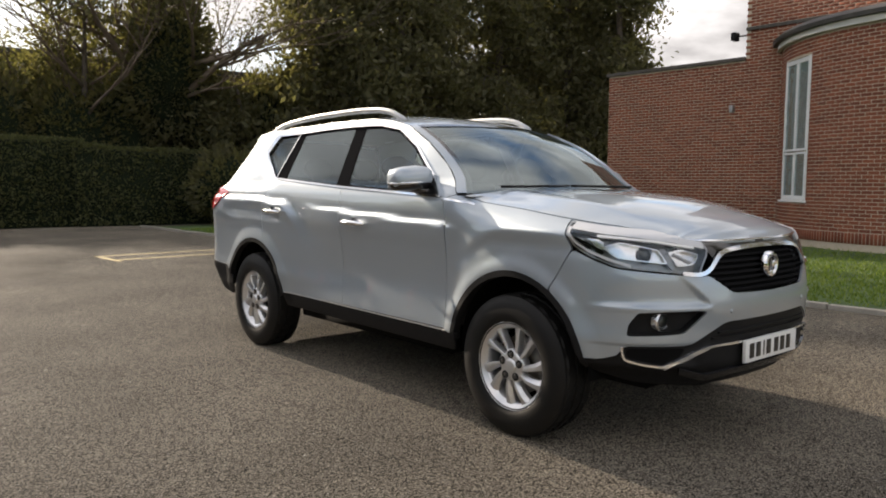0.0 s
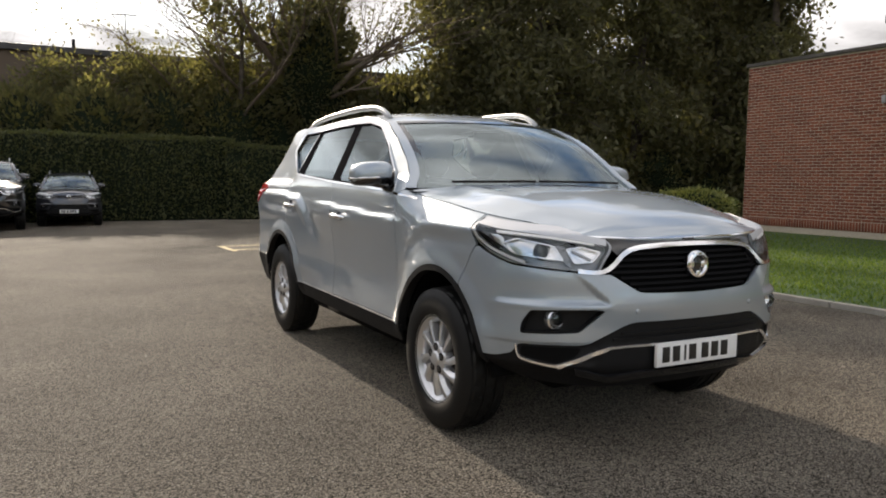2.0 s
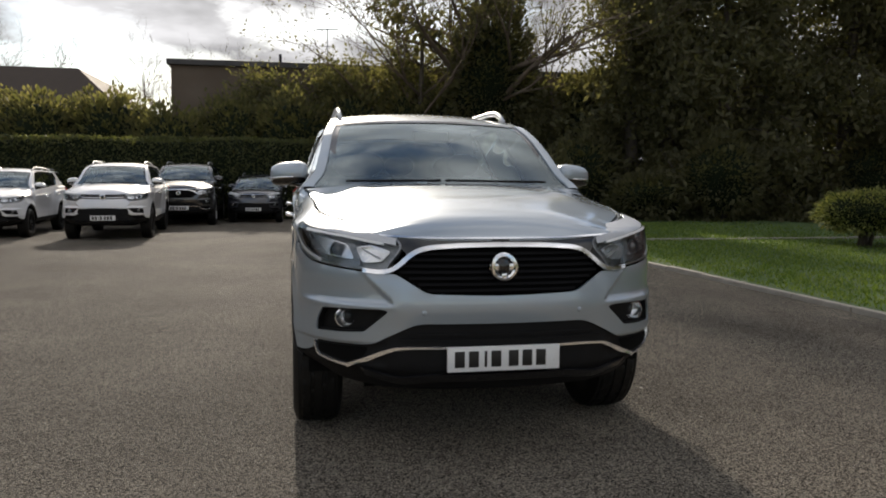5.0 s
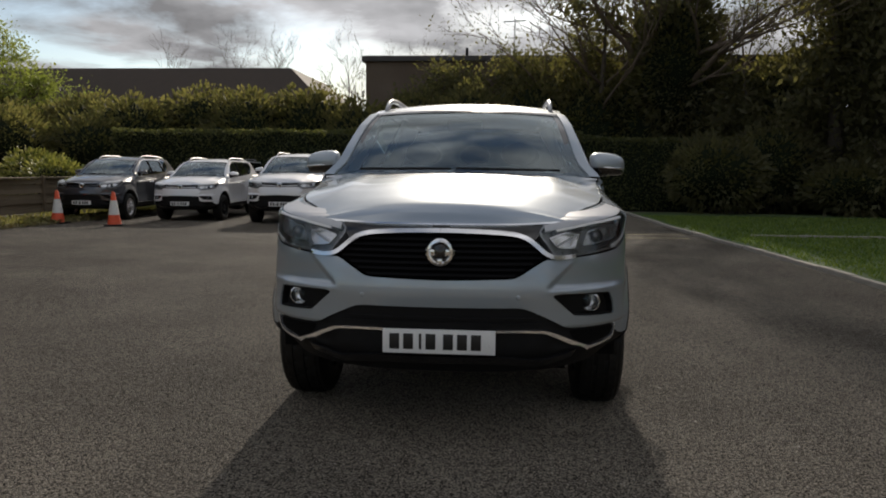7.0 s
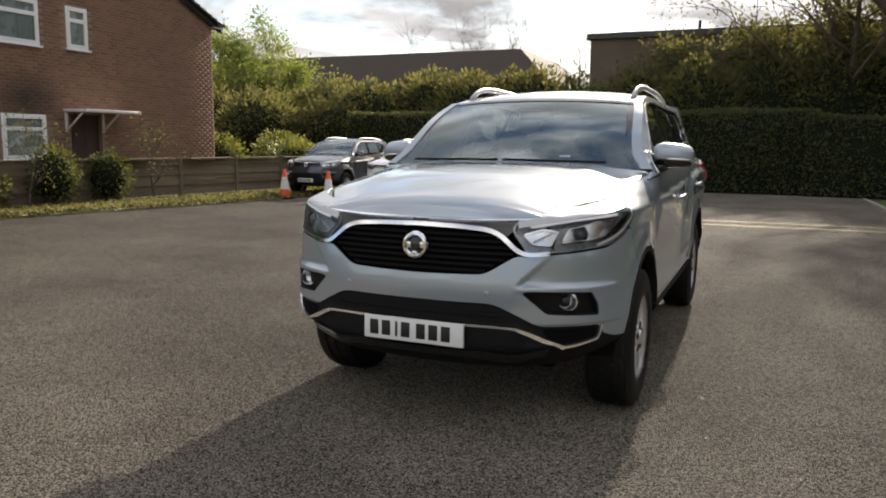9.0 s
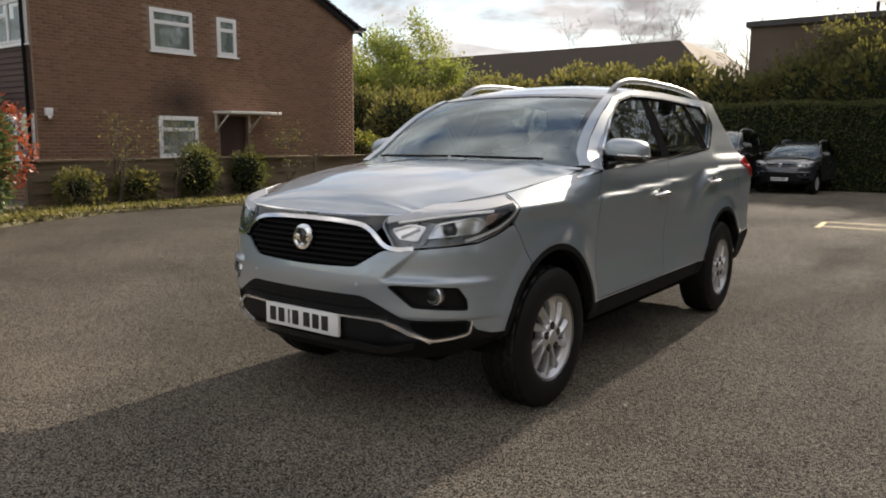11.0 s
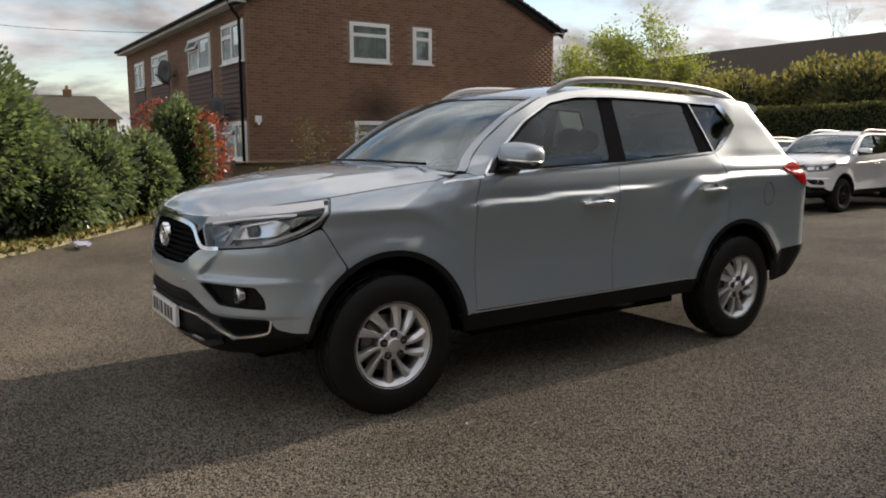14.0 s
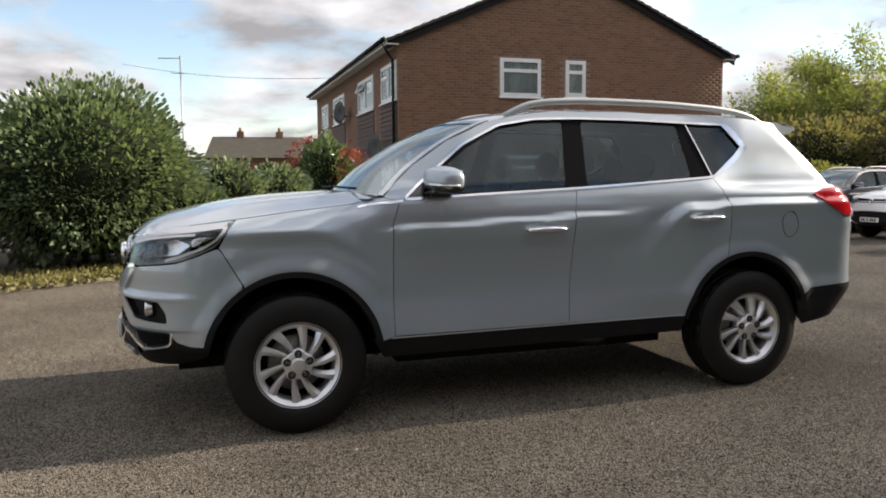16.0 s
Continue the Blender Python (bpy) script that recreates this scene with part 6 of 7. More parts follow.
# laurel, photinia and ivy on the house side
shrub("laurel_bush", (-4.9, 0.55, 0), (2.25, 1.75, 1.42), 26000, 0.085, "laurel", "large glossy green laurel bush beside the car park", "bush", 331, k=0.86, stems=7)
shrub("laurel_bush", (-4.0, -2.6, 0), (1.7, 1.6, 0.95), 11000, 0.085, "laurel", "glossy green laurel bush beside the car park", "bush", 332, k=0.86)
for i, (x, y, rx, rz) in enumerate(((-4.6, 2.1, 0.95, 0.66), (-5.7, 2.8, 1.0, 0.86), (-6.7, 3.7, 0.95, 0.84))):
    shrub("ivy_mound", (x, y, 0), (rx, 0.8, rz), 3800, 0.085, "laurel", "low mound of ivy and laurel on the verge", "shrub", 340 + i, "ivy mounds", k=0.84)
shrub("photinia_bush", (-7.9, 4.9, 0), (0.68, 0.62, 1.15), 5200, 0.10, "laurel", "upright evergreen bush with red new shoots", "bush", 350, mats=[("photinia", (0.25, 0.45, 1.3), (0.55, 0.5, 0.8), 700, 0.09), ("photinia", (-0.5, -0.3, 1.75), (0.6, 0.5, 0.55), 450, 0.09)], k=0.78)
shrub("brown_shrub", (-7.5, -2.2, 0), (1.3, 1.3, 1.25), 3200, 0.10, "dry", "shrub with brown and russet young leaves", "shrub", 352, k=0.6)
for i, (x, y, r, h, kk, lf) in enumerate(((-8.45, 8.3, 0.42, 0.40, 0.5, "scrub"), (-8.5, 9.9, 0.5, 0.66, 0.72, "hedge"), (-8.6, 11.4, 0.55, 0.60, 0.72, "hedge"), (-8.35, 7.0, 0.5, 0.42, 0.45, "scrub"))):
    shrub("ivy_clump", (x, y, 0), (r, 0.5, h), 1500, 0.07, lf, "loose clump of dark ivy against the garden fence", "ivy", 360 + i, "ivy clumps by the fence", k=kk)
for i, (x, y) in enumerate(((-8.3, 12.6), (-8.2, 9.2), (-8.1, 7.7))):
    tree("sapling", (x, y, 0), 1.9, 0.03, "thin bare sapling by the fence", 380 + i, 2, "scrub", 0.05, 1, 0.12, limbs=5, fan=0.6, group="saplings", reach=0.4)


# grass on the lawn, weeds and litter on the verge
def blades(name, P, h, mat, label, category, seed, wide=0.012):
    r = np.random.default_rng(seed)
    n = len(P)
    a = r.uniform(0, 2 * math.pi, n)
    w = np.stack([np.cos(a), np.sin(a), np.zeros(n)], -1) * wide
    tip = P + np.stack([r.normal(0, 0.35, n), r.normal(0, 0.35, n), np.ones(n)], -1) * (h * r.uniform(0.5, 1.3, n))[:, None]
    v = np.stack([P - w, P + w, tip], 1).reshape(-1, 3)
    return tagged(new(name, fast_mesh(name, v, np.arange(3 * n).reshape(n, 3), M[mat])), label, category, "", "stuff")


n = 60000
yy = rng.uniform(-2, 20, n)
xx = kx(yy) + 0.10 + rng.beta(1.15, 2.0, n) * 9.5
blades("lawn_grass", np.stack([xx, yy, np.full(n, 0.04)], -1), 0.05, "blade", "short green lawn grass", "grass", 5, 0.014)
vx = curve([p[1] for p in VERGE[::-1]], [p[0] for p in VERGE[::-1]])
n = 16000
yy = rng.uniform(-3.5, 22, n)
xx = vx(yy) - 0.03 - rng.beta(0.8, 2.4, n) * 2.6
blades("verge_weeds", np.stack([xx, yy, np.full(n, 0.03)], -1), 0.10, "verge_blade", "ragged yellowing grass and weeds along the verge", "weeds", 6, 0.016)
n = 9000
yy = rng.uniform(-3.5, 16, n)
xx = vx(yy) + 0.25 - rng.beta(1.2, 2.2, n) * 2.4
v, f = leaf_quads(np.stack([xx, yy, rng.uniform(0.045, 0.10, n)], -1), 0.075, 0.6, None, 9)
tagged(new("leaf_litter", fast_mesh("leaf_litter", v, f, M["dry"])), "dry yellow-brown leaves strewn along the verge", "leaf litter", "", "stuff")
n = 1500
P = np.stack([rng.uniform(-4, 8.3, n), rng.uniform(-2.2, 20, n), np.zeros(n)], -1)
v, f = leaf_quads(P, 0.017, 0.8, None, 12)
v[:, 2] = np.abs(v[:, 2]) * 0.25 + 0.003
tagged(new("grit", fast_mesh("grit", v, f, M["grit"])), "loose pale grit and leaf bits on the asphalt", "grit", "", "stuff")
pk = Mesh().grid([[(-3.44 + 0.46 * i / 8 + 0.03 * math.sin(5 * j), 2.24 + 0.19 * j / 5 + 0.02 * math.sin(3 * i), 0.05 + 0.028 * abs(math.sin(2.1 * i + 1.3 * j))) for i in range(9)] for j in range(6)])
solid("litter_packet", pk, M["rubbish"], "crumpled blue and white packet on the verge", "litter", kind="", smooth=True)

# ---- brickwork ----
BRICK_L, BRICK_H, JOINT, PROUD = 0.213, 0.063, 0.012, 0.005


def brick_shape(l, h, d):
    b = 0.004
    x, z = l / 2, h / 2
    v = [(-x, 0, -z), (x, 0, -z), (x, 0, z), (-x, 0, z), (-x + b, -d, -z + b), (x - b, -d, -z + b), (x - b, -d, z - b), (-x + b, -d, z - b)]
    f = [(4, 5, 6, 7), (0, 1, 5, 4), (1, 2, 6, 5), (2, 3, 7, 6), (3, 0, 4, 7)]
    return np.array(v), np.array(f)


def brickwork(parent, poses, material, near, name="brick"):
    """poses: 4x4 matrices of bricks (face to local -y). The near ones are pieces of their own, the rest one part."""
    v, f = brick_shape(BRICK_L, BRICK_H, PROUD)
    one = bpy.data.meshes.new(name)
    one.from_pydata([tuple(p) for p in v], [], [tuple(q) for q in f])
    one.materials.append(material)
    order = sorted(range(len(poses)), key=lambda i: 0 if near(poses[i].translation) else 1)
    for i in order[:300]:
        b = new(name, one)
        b.parent = parent
        b.matrix_basis = poses[i]
    rest = order[300:]
    if rest:
        A = np.array([np.array(poses[i]) for i in rest])
        hv = np.concatenate([v, np.ones((len(v), 1))], 1)
        V = np.einsum("nij,kj->nki", A, hv)[:, :, :3].reshape(-1, 3)
        F = (f[None] + (np.arange(len(rest)) * len(v))[:, None, None]).reshape(-1, 4)
        ob = part("brickwork", fast_mesh("brickwork", V, F, material), material, parent)
        ob["kind"] = "stuff"


def flat_bricks(p0, p1, z0, top, holes, jitter=0.0015, seed=3):
    """Stretcher bond from p0 to p1 (plan points, outside on the right of the way), up to top(distance)."""
    g = np.random.default_rng(seed)
    d = Vector((p1[0] - p0[0], p1[1] - p0[1]))
    L = d.length
    d.normalize()
    turn = math.degrees(math.atan2(d.y, d.x))
    out, row = [], 0
    z = z0 + BRICK_H / 2 + JOINT
    while z < 12:
        s = (BRICK_L + JOINT) * (0.5 if row % 2 == 0 else 0.0) + BRICK_L / 2 - (BRICK_L + JOINT) * (0 if row % 2 == 0 else -0.0)
        s = BRICK_L / 2 + JOINT / 2 + (0 if row % 2 == 0 else -(BRICK_L + JOINT) / 2)
        alive = False
        runs = []
        while s < L + 0.01:
            if s - BRICK_L / 2 > -0.005 and s + BRICK_L / 2 < L + 0.005:
                runs.append((s, 1.0))
            s += BRICK_L + JOINT
        lo, hi = (runs[0][0] - BRICK_L / 2, runs[-1][0] + BRICK_L / 2) if runs else (0, 0)
        if lo > 0.04:
            runs.append(((lo - JOINT) / 2, (lo - JOINT) / BRICK_L))
        if L - hi > 0.04:
            runs.append((hi + (L - hi + JOINT) / 2, (L - hi - JOINT) / BRICK_L))
        for s, k in runs:
            if z + BRICK_H / 2 < top(s):
                alive = True
                if not any(a - 0.09 < s < b + 0.09 and c - 0.03 < z < e + 0.03 for a, b, c, e in holes):
                    out.append(pose(p0[0] + d.x * s, p0[1] + d.y * s, z, g.normal(0, 0.3), g.normal(0, 0.25), turn) @ Matrix.Diagonal((k, 1, 1, 1)))
        if not alive and z > z0 + 0.3:
            break
        z += BRICK_H + JOINT
        row += 1
    return out


# house windows: white frames with their own lights
def house_window(parent, name, at, rz, w, h, split, open_top=False, curtain=None):
    """at: lower middle of the opening on the wall face; outside is local -y. split: list of (x0, x1, z0, z1) lights in parts of one."""
    ob = new(name)
    ob.parent = parent
    ob.matrix_basis = pose(*at, 0, 0, rz)
    t = 0.055
    fr = Mesh().box(-w / 2, -0.015, 0, -w / 2 + t, 0.06, h, 0.006).box(w / 2 - t, -0.015, 0, w / 2, 0.06, h, 0.006).box(-w / 2 + t, -0.015, 0, w / 2 - t, 0.06, t, 0.006).box(-w / 2 + t, -0.015, h - t, w / 2 - t, 0.06, h, 0.006)
    part("window_frame", fr, M["upvc"], ob, "white frame")
    part("window_sill", Mesh().box(-w / 2 - 0.04, -0.07, -0.045, w / 2 + 0.04, 0.05, -0.002, 0.008), M["upvc"], ob)
    # dark board behind the glass, standing in for an unlit room
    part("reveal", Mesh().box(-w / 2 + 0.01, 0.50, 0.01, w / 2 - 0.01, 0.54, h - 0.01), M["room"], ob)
    for x0, x1, z0, z1 in split:
        a, b = -w / 2 + t + x0 * (w - 2 * t), -w / 2 + t + x1 * (w - 2 * t)
        c, d = t + z0 * (h - 2 * t), t + z1 * (h - 2 * t)
        tilt = open_top and z1 > 0.98 and x0 < 0.1
        q = 0.045
        cm = new("casement")
        cm.parent = ob
        cm.matrix_basis = pose(0, -0.028, d, -22 if tilt else 0, 0, 0)
        z_ = c - d
        sash = Mesh().box(a, 0, z_, a + q, 0.05, 0, 0.005).box(b - q, 0, z_, b, 0.05, 0, 0.005).box(a + q, 0, z_, b - q, 0.05, z_ + q, 0.005).box(a + q, 0, -q, b - q, 0.05, 0, 0.005)
        sash.box(a + q, 0.022, z_ + q, b - q, 0.028, -q)
        cm_me = flip_out(Mesh().box(a, 0, z_, a + q, 0.05, 0, 0.005).box(b - q, 0, z_, b, 0.05, 0, 0.005).box(a + q, 0, z_, b - q, 0.05, z_ + q, 0.005).box(a + q, 0, -q, b - q, 0.05, 0, 0.005).data("casement", M["upvc"], False))
        ob2 = new("casement", cm_me)
        ob2.parent = ob
        ob2.matrix_basis = cm.matrix_basis.copy()
        bpy.data.objects.remove(cm)
        pn = Mesh().add([(a + q, 0.025, z_ + q), (b - q, 0.025, z_ + q), (b - q, 0.025, -q), (a + q, 0.025, -q)], [(0, 1, 2, 3)])
        pme = pn.data("pane", M["pane"], False)
        po = new("pane", pme)
        po.parent = ob
        po.matrix_basis = ob2.matrix_basis.copy()
    if curtain:
        cu = Mesh().grid([[(x, 0.14 + 0.018 * math.sin(x * 55), z) for x in np.linspace(-w / 2 + t, w / 2 - t, 50)] for z in (curtain[0] * h, curtain[1] * h)])
        part("curtain", cu, M["blind"], ob)
    return ob


TWO = [(0, 1, 0.0, 0.70), (0, 1, 0.70, 1.0)]

# ---- brick house with the gable towards the car park ----
house = thing("house", (0, 0, 0.03), "two-storey brown brick house with a plain gable end", "house")
HX, HY0, HY1, HZ, RISE = -10.1, 7.1, 16.8, 4.78, 0.425
apex = HZ + RISE * (HY1 - HY0) / 2
gw = Mesh()
gw.add([(HX - 0.02, HY0 + 0.02, -0.3), (HX - 0.02, HY1, -0.3), (HX - 0.02, HY1, HZ), (HX - 0.02, (HY0 + HY1) / 2, apex), (HX - 0.02, HY0 + 0.02, HZ)], [(0, 1, 2, 3, 4)])
holes_g = [(2.76, 3.93, 3.46, 4.46), (4.66, 5.26, 3.50, 4.46), (2.87, 3.98, 0.92, 1.93), (4.65, 5.56, -0.3, 1.98)]


def wall_with_holes(a, b, z0, z1, holes, thick, inward):
    """Upright slab from a to b in strips round its openings."""
    d = Vector((b[0] - a[0], b[1] - a[1]))
    L = d.length
    d.normalize()
    n = Vector(inward)
    m = Mesh()
    xs = sorted({0.0, L, *[h[0] for h in holes], *[h[1] for h in holes]})
    for s0, s1 in zip(xs, xs[1:]):
        mid = (s0 + s1) / 2
        cuts = sorted([(h[2], h[3]) for h in holes if h[0] < mid < h[1]])
        z = z0
        spans = []
        for c, e in cuts:
            if c > z:
                spans.append((z, c))
            z = e
        spans.append((z, z1))
        for c, e in spans:
            p = [Vector((a[0], a[1])) + d * s0, Vector((a[0], a[1])) + d * s1]
            q = [w + n * thick for w in p]
            co = [(*p[0], c), (*p[1], c), (*q[1], c), (*q[0], c), (*p[0], e), (*p[1], e), (*q[1], e), (*q[0], e)]
            m.add(co, [(0, 1, 5, 4), (1, 2, 6, 5), (2, 3, 7, 6), (3, 0, 4, 7), (4, 5, 6, 7), (3, 2, 1, 0)])
    return m


gm = wall_with_holes((HX, HY0), (HX, HY1), -0.3, HZ, holes_g, 0.28, (-1, 0))
gm.add([(HX, HY0, HZ), (HX, HY1, HZ), (HX, (HY0 + HY1) / 2, apex), (HX - 0.28, HY0, HZ), (HX - 0.28, HY1, HZ), (HX - 0.28, (HY0 + HY1) / 2, apex)], [(0, 1, 2), (5, 4, 3), (0, 2, 5, 3), (1, 4, 5, 2)])
weld(part("gable_wall", gm, M["mortar_d"], house, smooth=False))
holes_f = [(0.12, 1.80, 3.35, 4.32), (2.80, 4.95, 3.33, 4.30), (7.35, 9.5, 3.30, 4.26), (10.7, 12.2, 3.25, 4.22), (0.12, 1.80, 0.92, 1.90), (2.60, 3.60, 0.92, 1.90), (6.0, 7.6, 0.92, 1.90)]
HX1 = -23.4
part("front_wall", wall_with_holes((HX - 0.285, HY0), (HX1, HY0), -0.3, HZ, [(max(a - 0.285, 0.0), b - 0.285, c, e) for a, b, c, e in holes_f], 0.28, (0, 1)), M["mortar_d"], house, smooth=False)
part("back_wall", Mesh().box(HX1, HY1 - 0.28, -0.3, HX - 0.285, HY1, HZ), M["brick_h"], house, smooth=False)
part("end_wall", Mesh().box(HX1 - 0.28, HY0, -0.3, HX1, HY1, HZ), M["brick_h"], house, smooth=False)
# unseen floor and walls, coloured dark to keep the rooms dim
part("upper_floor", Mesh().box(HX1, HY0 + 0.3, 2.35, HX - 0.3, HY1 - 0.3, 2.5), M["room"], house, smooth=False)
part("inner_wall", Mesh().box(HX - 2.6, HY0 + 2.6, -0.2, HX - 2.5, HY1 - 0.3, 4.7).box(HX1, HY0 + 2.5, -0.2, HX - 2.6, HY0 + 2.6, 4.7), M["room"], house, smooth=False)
# roof with tile courses
over = 0.32
for k in (-1, 1):
    rm = Mesh()
    e0 = HY0 - over if k < 0 else HY1 + over
    mid = (HY0 + HY1) / 2
    n_c = 22
    for i in range(n_c):
        t0, t1 = i / n_c, (i + 1) / n_c
        ya, yb = e0 + (mid - e0) * t0, e0 + (mid - e0) * t1
        za, zb = HZ - over * RISE + (apex - HZ + over * RISE) * t0 + 0.12, HZ - over * RISE + (apex - HZ + over * RISE) * t1 + 0.12
        x0, x1 = HX1 - 0.3, HX + 0.16
        rm.add([(x0, ya, za + 0.03), (x1, ya, za + 0.03), (x1, yb, zb), (x0, yb, zb), (x0, ya, za - 0.03), (x1, ya, za - 0.03)], [(0, 1, 2, 3), (4, 5, 1, 0)])
        rm.add([(x1, ya, za + 0.03), (x1, yb, zb), (x1, yb, zb - 0.06), (x1, ya, za - 0.05)], [(0, 1, 2, 3)])
    part("roof_slope", rm, M["tile"], house, "dark tiled roof slope", smooth=False, fix=False)
    part("soffit", Mesh().box(HX1 - 0.3, min(e0, e0 - k * 0.33), HZ - 0.13, HX + 0.13, max(e0, e0 - k * 0.33), HZ - 0.10), M["white_board"], house, smooth=False)
    part("fascia", Mesh().box(HX1 - 0.3, e0 - 0.012, HZ - 0.14, HX + 0.15, e0 + 0.012, HZ + 0.02), M["white_board"], house, "white painted fascia board", smooth=False)
    gt = [(x, e0 + k * 0.07, HZ - 0.015) for x in np.linspace(HX1 - 0.3, HX + 0.18, 6)]
    part("gutter", Mesh().tube(gt, 0.055, 8), M["plastic"], house, "black gutter")
    vg = Mesh()
    vg.add([(HX + 0.10, e0, HZ - 0.10), (HX + 0.10, mid, apex + 0.06), (HX + 0.10, mid, apex - 0.10), (HX + 0.10, e0, HZ - 0.26), (HX + 0.06, e0, HZ - 0.10), (HX + 0.06, mid, apex + 0.06), (HX + 0.06, mid, apex - 0.10), (HX + 0.06, e0, HZ - 0.26)], [(0, 1, 2, 3), (4, 5, 6, 7), (0, 1, 5, 4), (3, 2, 6, 7), (0, 4, 7, 3)])
    part("barge_board", vg, M["plastic"], house, smooth=False)
part("downpipe", Mesh().tube([(HX - 0.18, HY0 - 0.34, HZ - 0.06), (HX - 0.20, HY0 - 0.20, HZ - 0.30), (HX - 0.2, HY0 - 0.08, HZ - 0.45), (HX - 0.2, HY0 - 0.07, -0.1)], 0.038, 8), M["plastic"], house, "black downpipe at the corner")
for i, (a, b, c, e) in enumerate(holes_g[:3]):
    house_window(house, "window", (HX + 0.004, HY0 + (a + b) / 2, c), 90, b - a, e - c, TWO, False, (0.05, 0.68) if i == 0 else None)
for i, (a, b, c, e) in enumerate(holes_f):
    house_window(house, "window", (HX - (a + b) / 2, HY0 - 0.004, c), 0, b - a, e - c, [(0, 0.5, 0.0, 0.68), (0, 0.5, 0.68, 1.0), (0.5, 1, 0.0, 1.0)], i in (1, 4), (0.03, 0.6) if i % 2 else None)
# boarded panels between the front windows
for a, b in ((0.08, 1.86), (2.7, 5.05), (7.2, 9.6), (10.6, 12.3)):
    cl = Mesh()
    z = 1.98
    while z < 3.26:
        cl.add([(HX - a, HY0 - 0.035, z), (HX - b, HY0 - 0.035, z), (HX - b, HY0 - 0.012, z + 0.125), (HX - a, HY0 - 0.012, z + 0.125), (HX - a, HY0, z), (HX - b, HY0, z)], [(0, 1, 2, 3), (4, 5, 1, 0), (0, 3, 4), (1, 5, 2)])
        z += 0.125
    part("cladding", cl, M["clad"], house, "dark brown boarded panel", smooth=False, fix=False)
# porch
part("porch_canopy", Mesh().box(HX - 0.02, 11.55, 2.02, HX + 0.75, 13.2, 2.09, 0.01), M["white_board"], house, "flat white porch canopy")
for y in (11.62, 12.68):
    part("porch_bracket", Mesh().box(HX, y - 0.03, 1.55, HX + 0.05, y + 0.03, 2.02, 0.005).tube([(HX + 0.03, y, 1.6), (HX + 0.55, y, 2.0)], 0.025, 6), M["white_board"], house)
part("front_door", Mesh().box(HX - 0.16, 11.76, -0.25, HX - 0.10, 12.65, 1.97, 0.01).box(HX - 0.10, 11.86, 1.1, HX - 0.09, 12.15, 1.75, 0.004).box(HX - 0.10, 12.25, 1.1, HX - 0.09, 12.55, 1.75, 0.004).box(HX - 0.10, 11.86, 0.0, HX - 0.09, 12.15, 0.9, 0.004).box(HX - 0.10, 12.25, 0.0, HX - 0.09, 12.55, 0.9, 0.004), M["wood_door"], house, "dark wooden door", smooth=False)
bricks = flat_bricks((HX, HY0), (HX, HY1), -0.3, lambda s: HZ + RISE * min(s, HY1 - HY0 - s) - 0.02, holes_g, seed=4)
brickwork(house, bricks, M["brick_h"], lambda p: p.y < 9.8 and 2.0 < p.z < 3.4)
fb = flat_bricks((HX1, HY0), (HX, HY0), -0.3, lambda s: HZ - 0.15, [(13.3 - b, 13.3 - a, c, e) for a, b, c, e in holes_f] + [(13.3 - b, 13.3 - a, 1.98, 3.3) for a, b in ((0.08, 1.86), (2.7, 5.05), (7.2, 9.6), (10.6, 12.3))], seed=5)
ob_f = new("front_brickwork")
bpy.data.objects.remove(ob_f)
v, f = brick_shape(BRICK_L, BRICK_H, PROUD)
A4 = np.array([np.array(q) for q in fb])
V = np.einsum("nij,kj->nki", A4, np.concatenate([v, np.ones((8, 1))], 1))[:, :, :3].reshape(-1, 3)
F = (f[None] + (np.arange(len(fb)) * 8)[:, None, None]).reshape(-1, 4)
part("front_brickwork", fast_mesh("front_brickwork", V, F, M["brick_h"]), M["brick_h"], house)["kind"] = "stuff"


def dish(at, rz, r, label):
    ob = thing("satellite_dish", at, label, "satellite dish", "satellite dishes", rz=rz)
    d = Mesh().lathe([(0.0, 0.05), (r * 0.5, 0.02), (r, -0.05), (r, -0.06), (r * 0.5, 0.01), (0.0, 0.04)], "y", (0, -0.30, 0), 24)
    part("reflector_dish", d, M["dish"], ob)
    part("bracket", Mesh().tube([(0, 0, -0.1), (0, -0.15, -0.1), (0, -0.26, 0.0)], 0.02, 6), M["dish"], ob)
    part("feed_arm", Mesh().tube([(0, -0.28, -r), (0, -0.62, -0.12)], 0.012, 6).ball((0, -0.63, -0.1), 0.04, 8, 6), M["dish"], ob)


dish((-16.7, HY0, 3.55), 20, 0.36, "round dark satellite dish on the house front")
dish((-11.5, HY0, 2.2), 15, 0.36, "round dark satellite dish low on the house front")
sl = thing("security_light", (HX, 7.33, 1.98), "white security light box on the gable wall", "light fitting")
part("housing", Mesh().box(0.0, -0.07, -0.10, 0.12, 0.07, 0.07, 0.015), M["upvc"], sl)
part("sensor", Mesh().ball((0.10, 0, -0.13), 0.04, 10, 8).tube([(0.05, 0, -0.08), (0.09, 0, -0.12)], 0.015, 6), M["upvc"], sl)

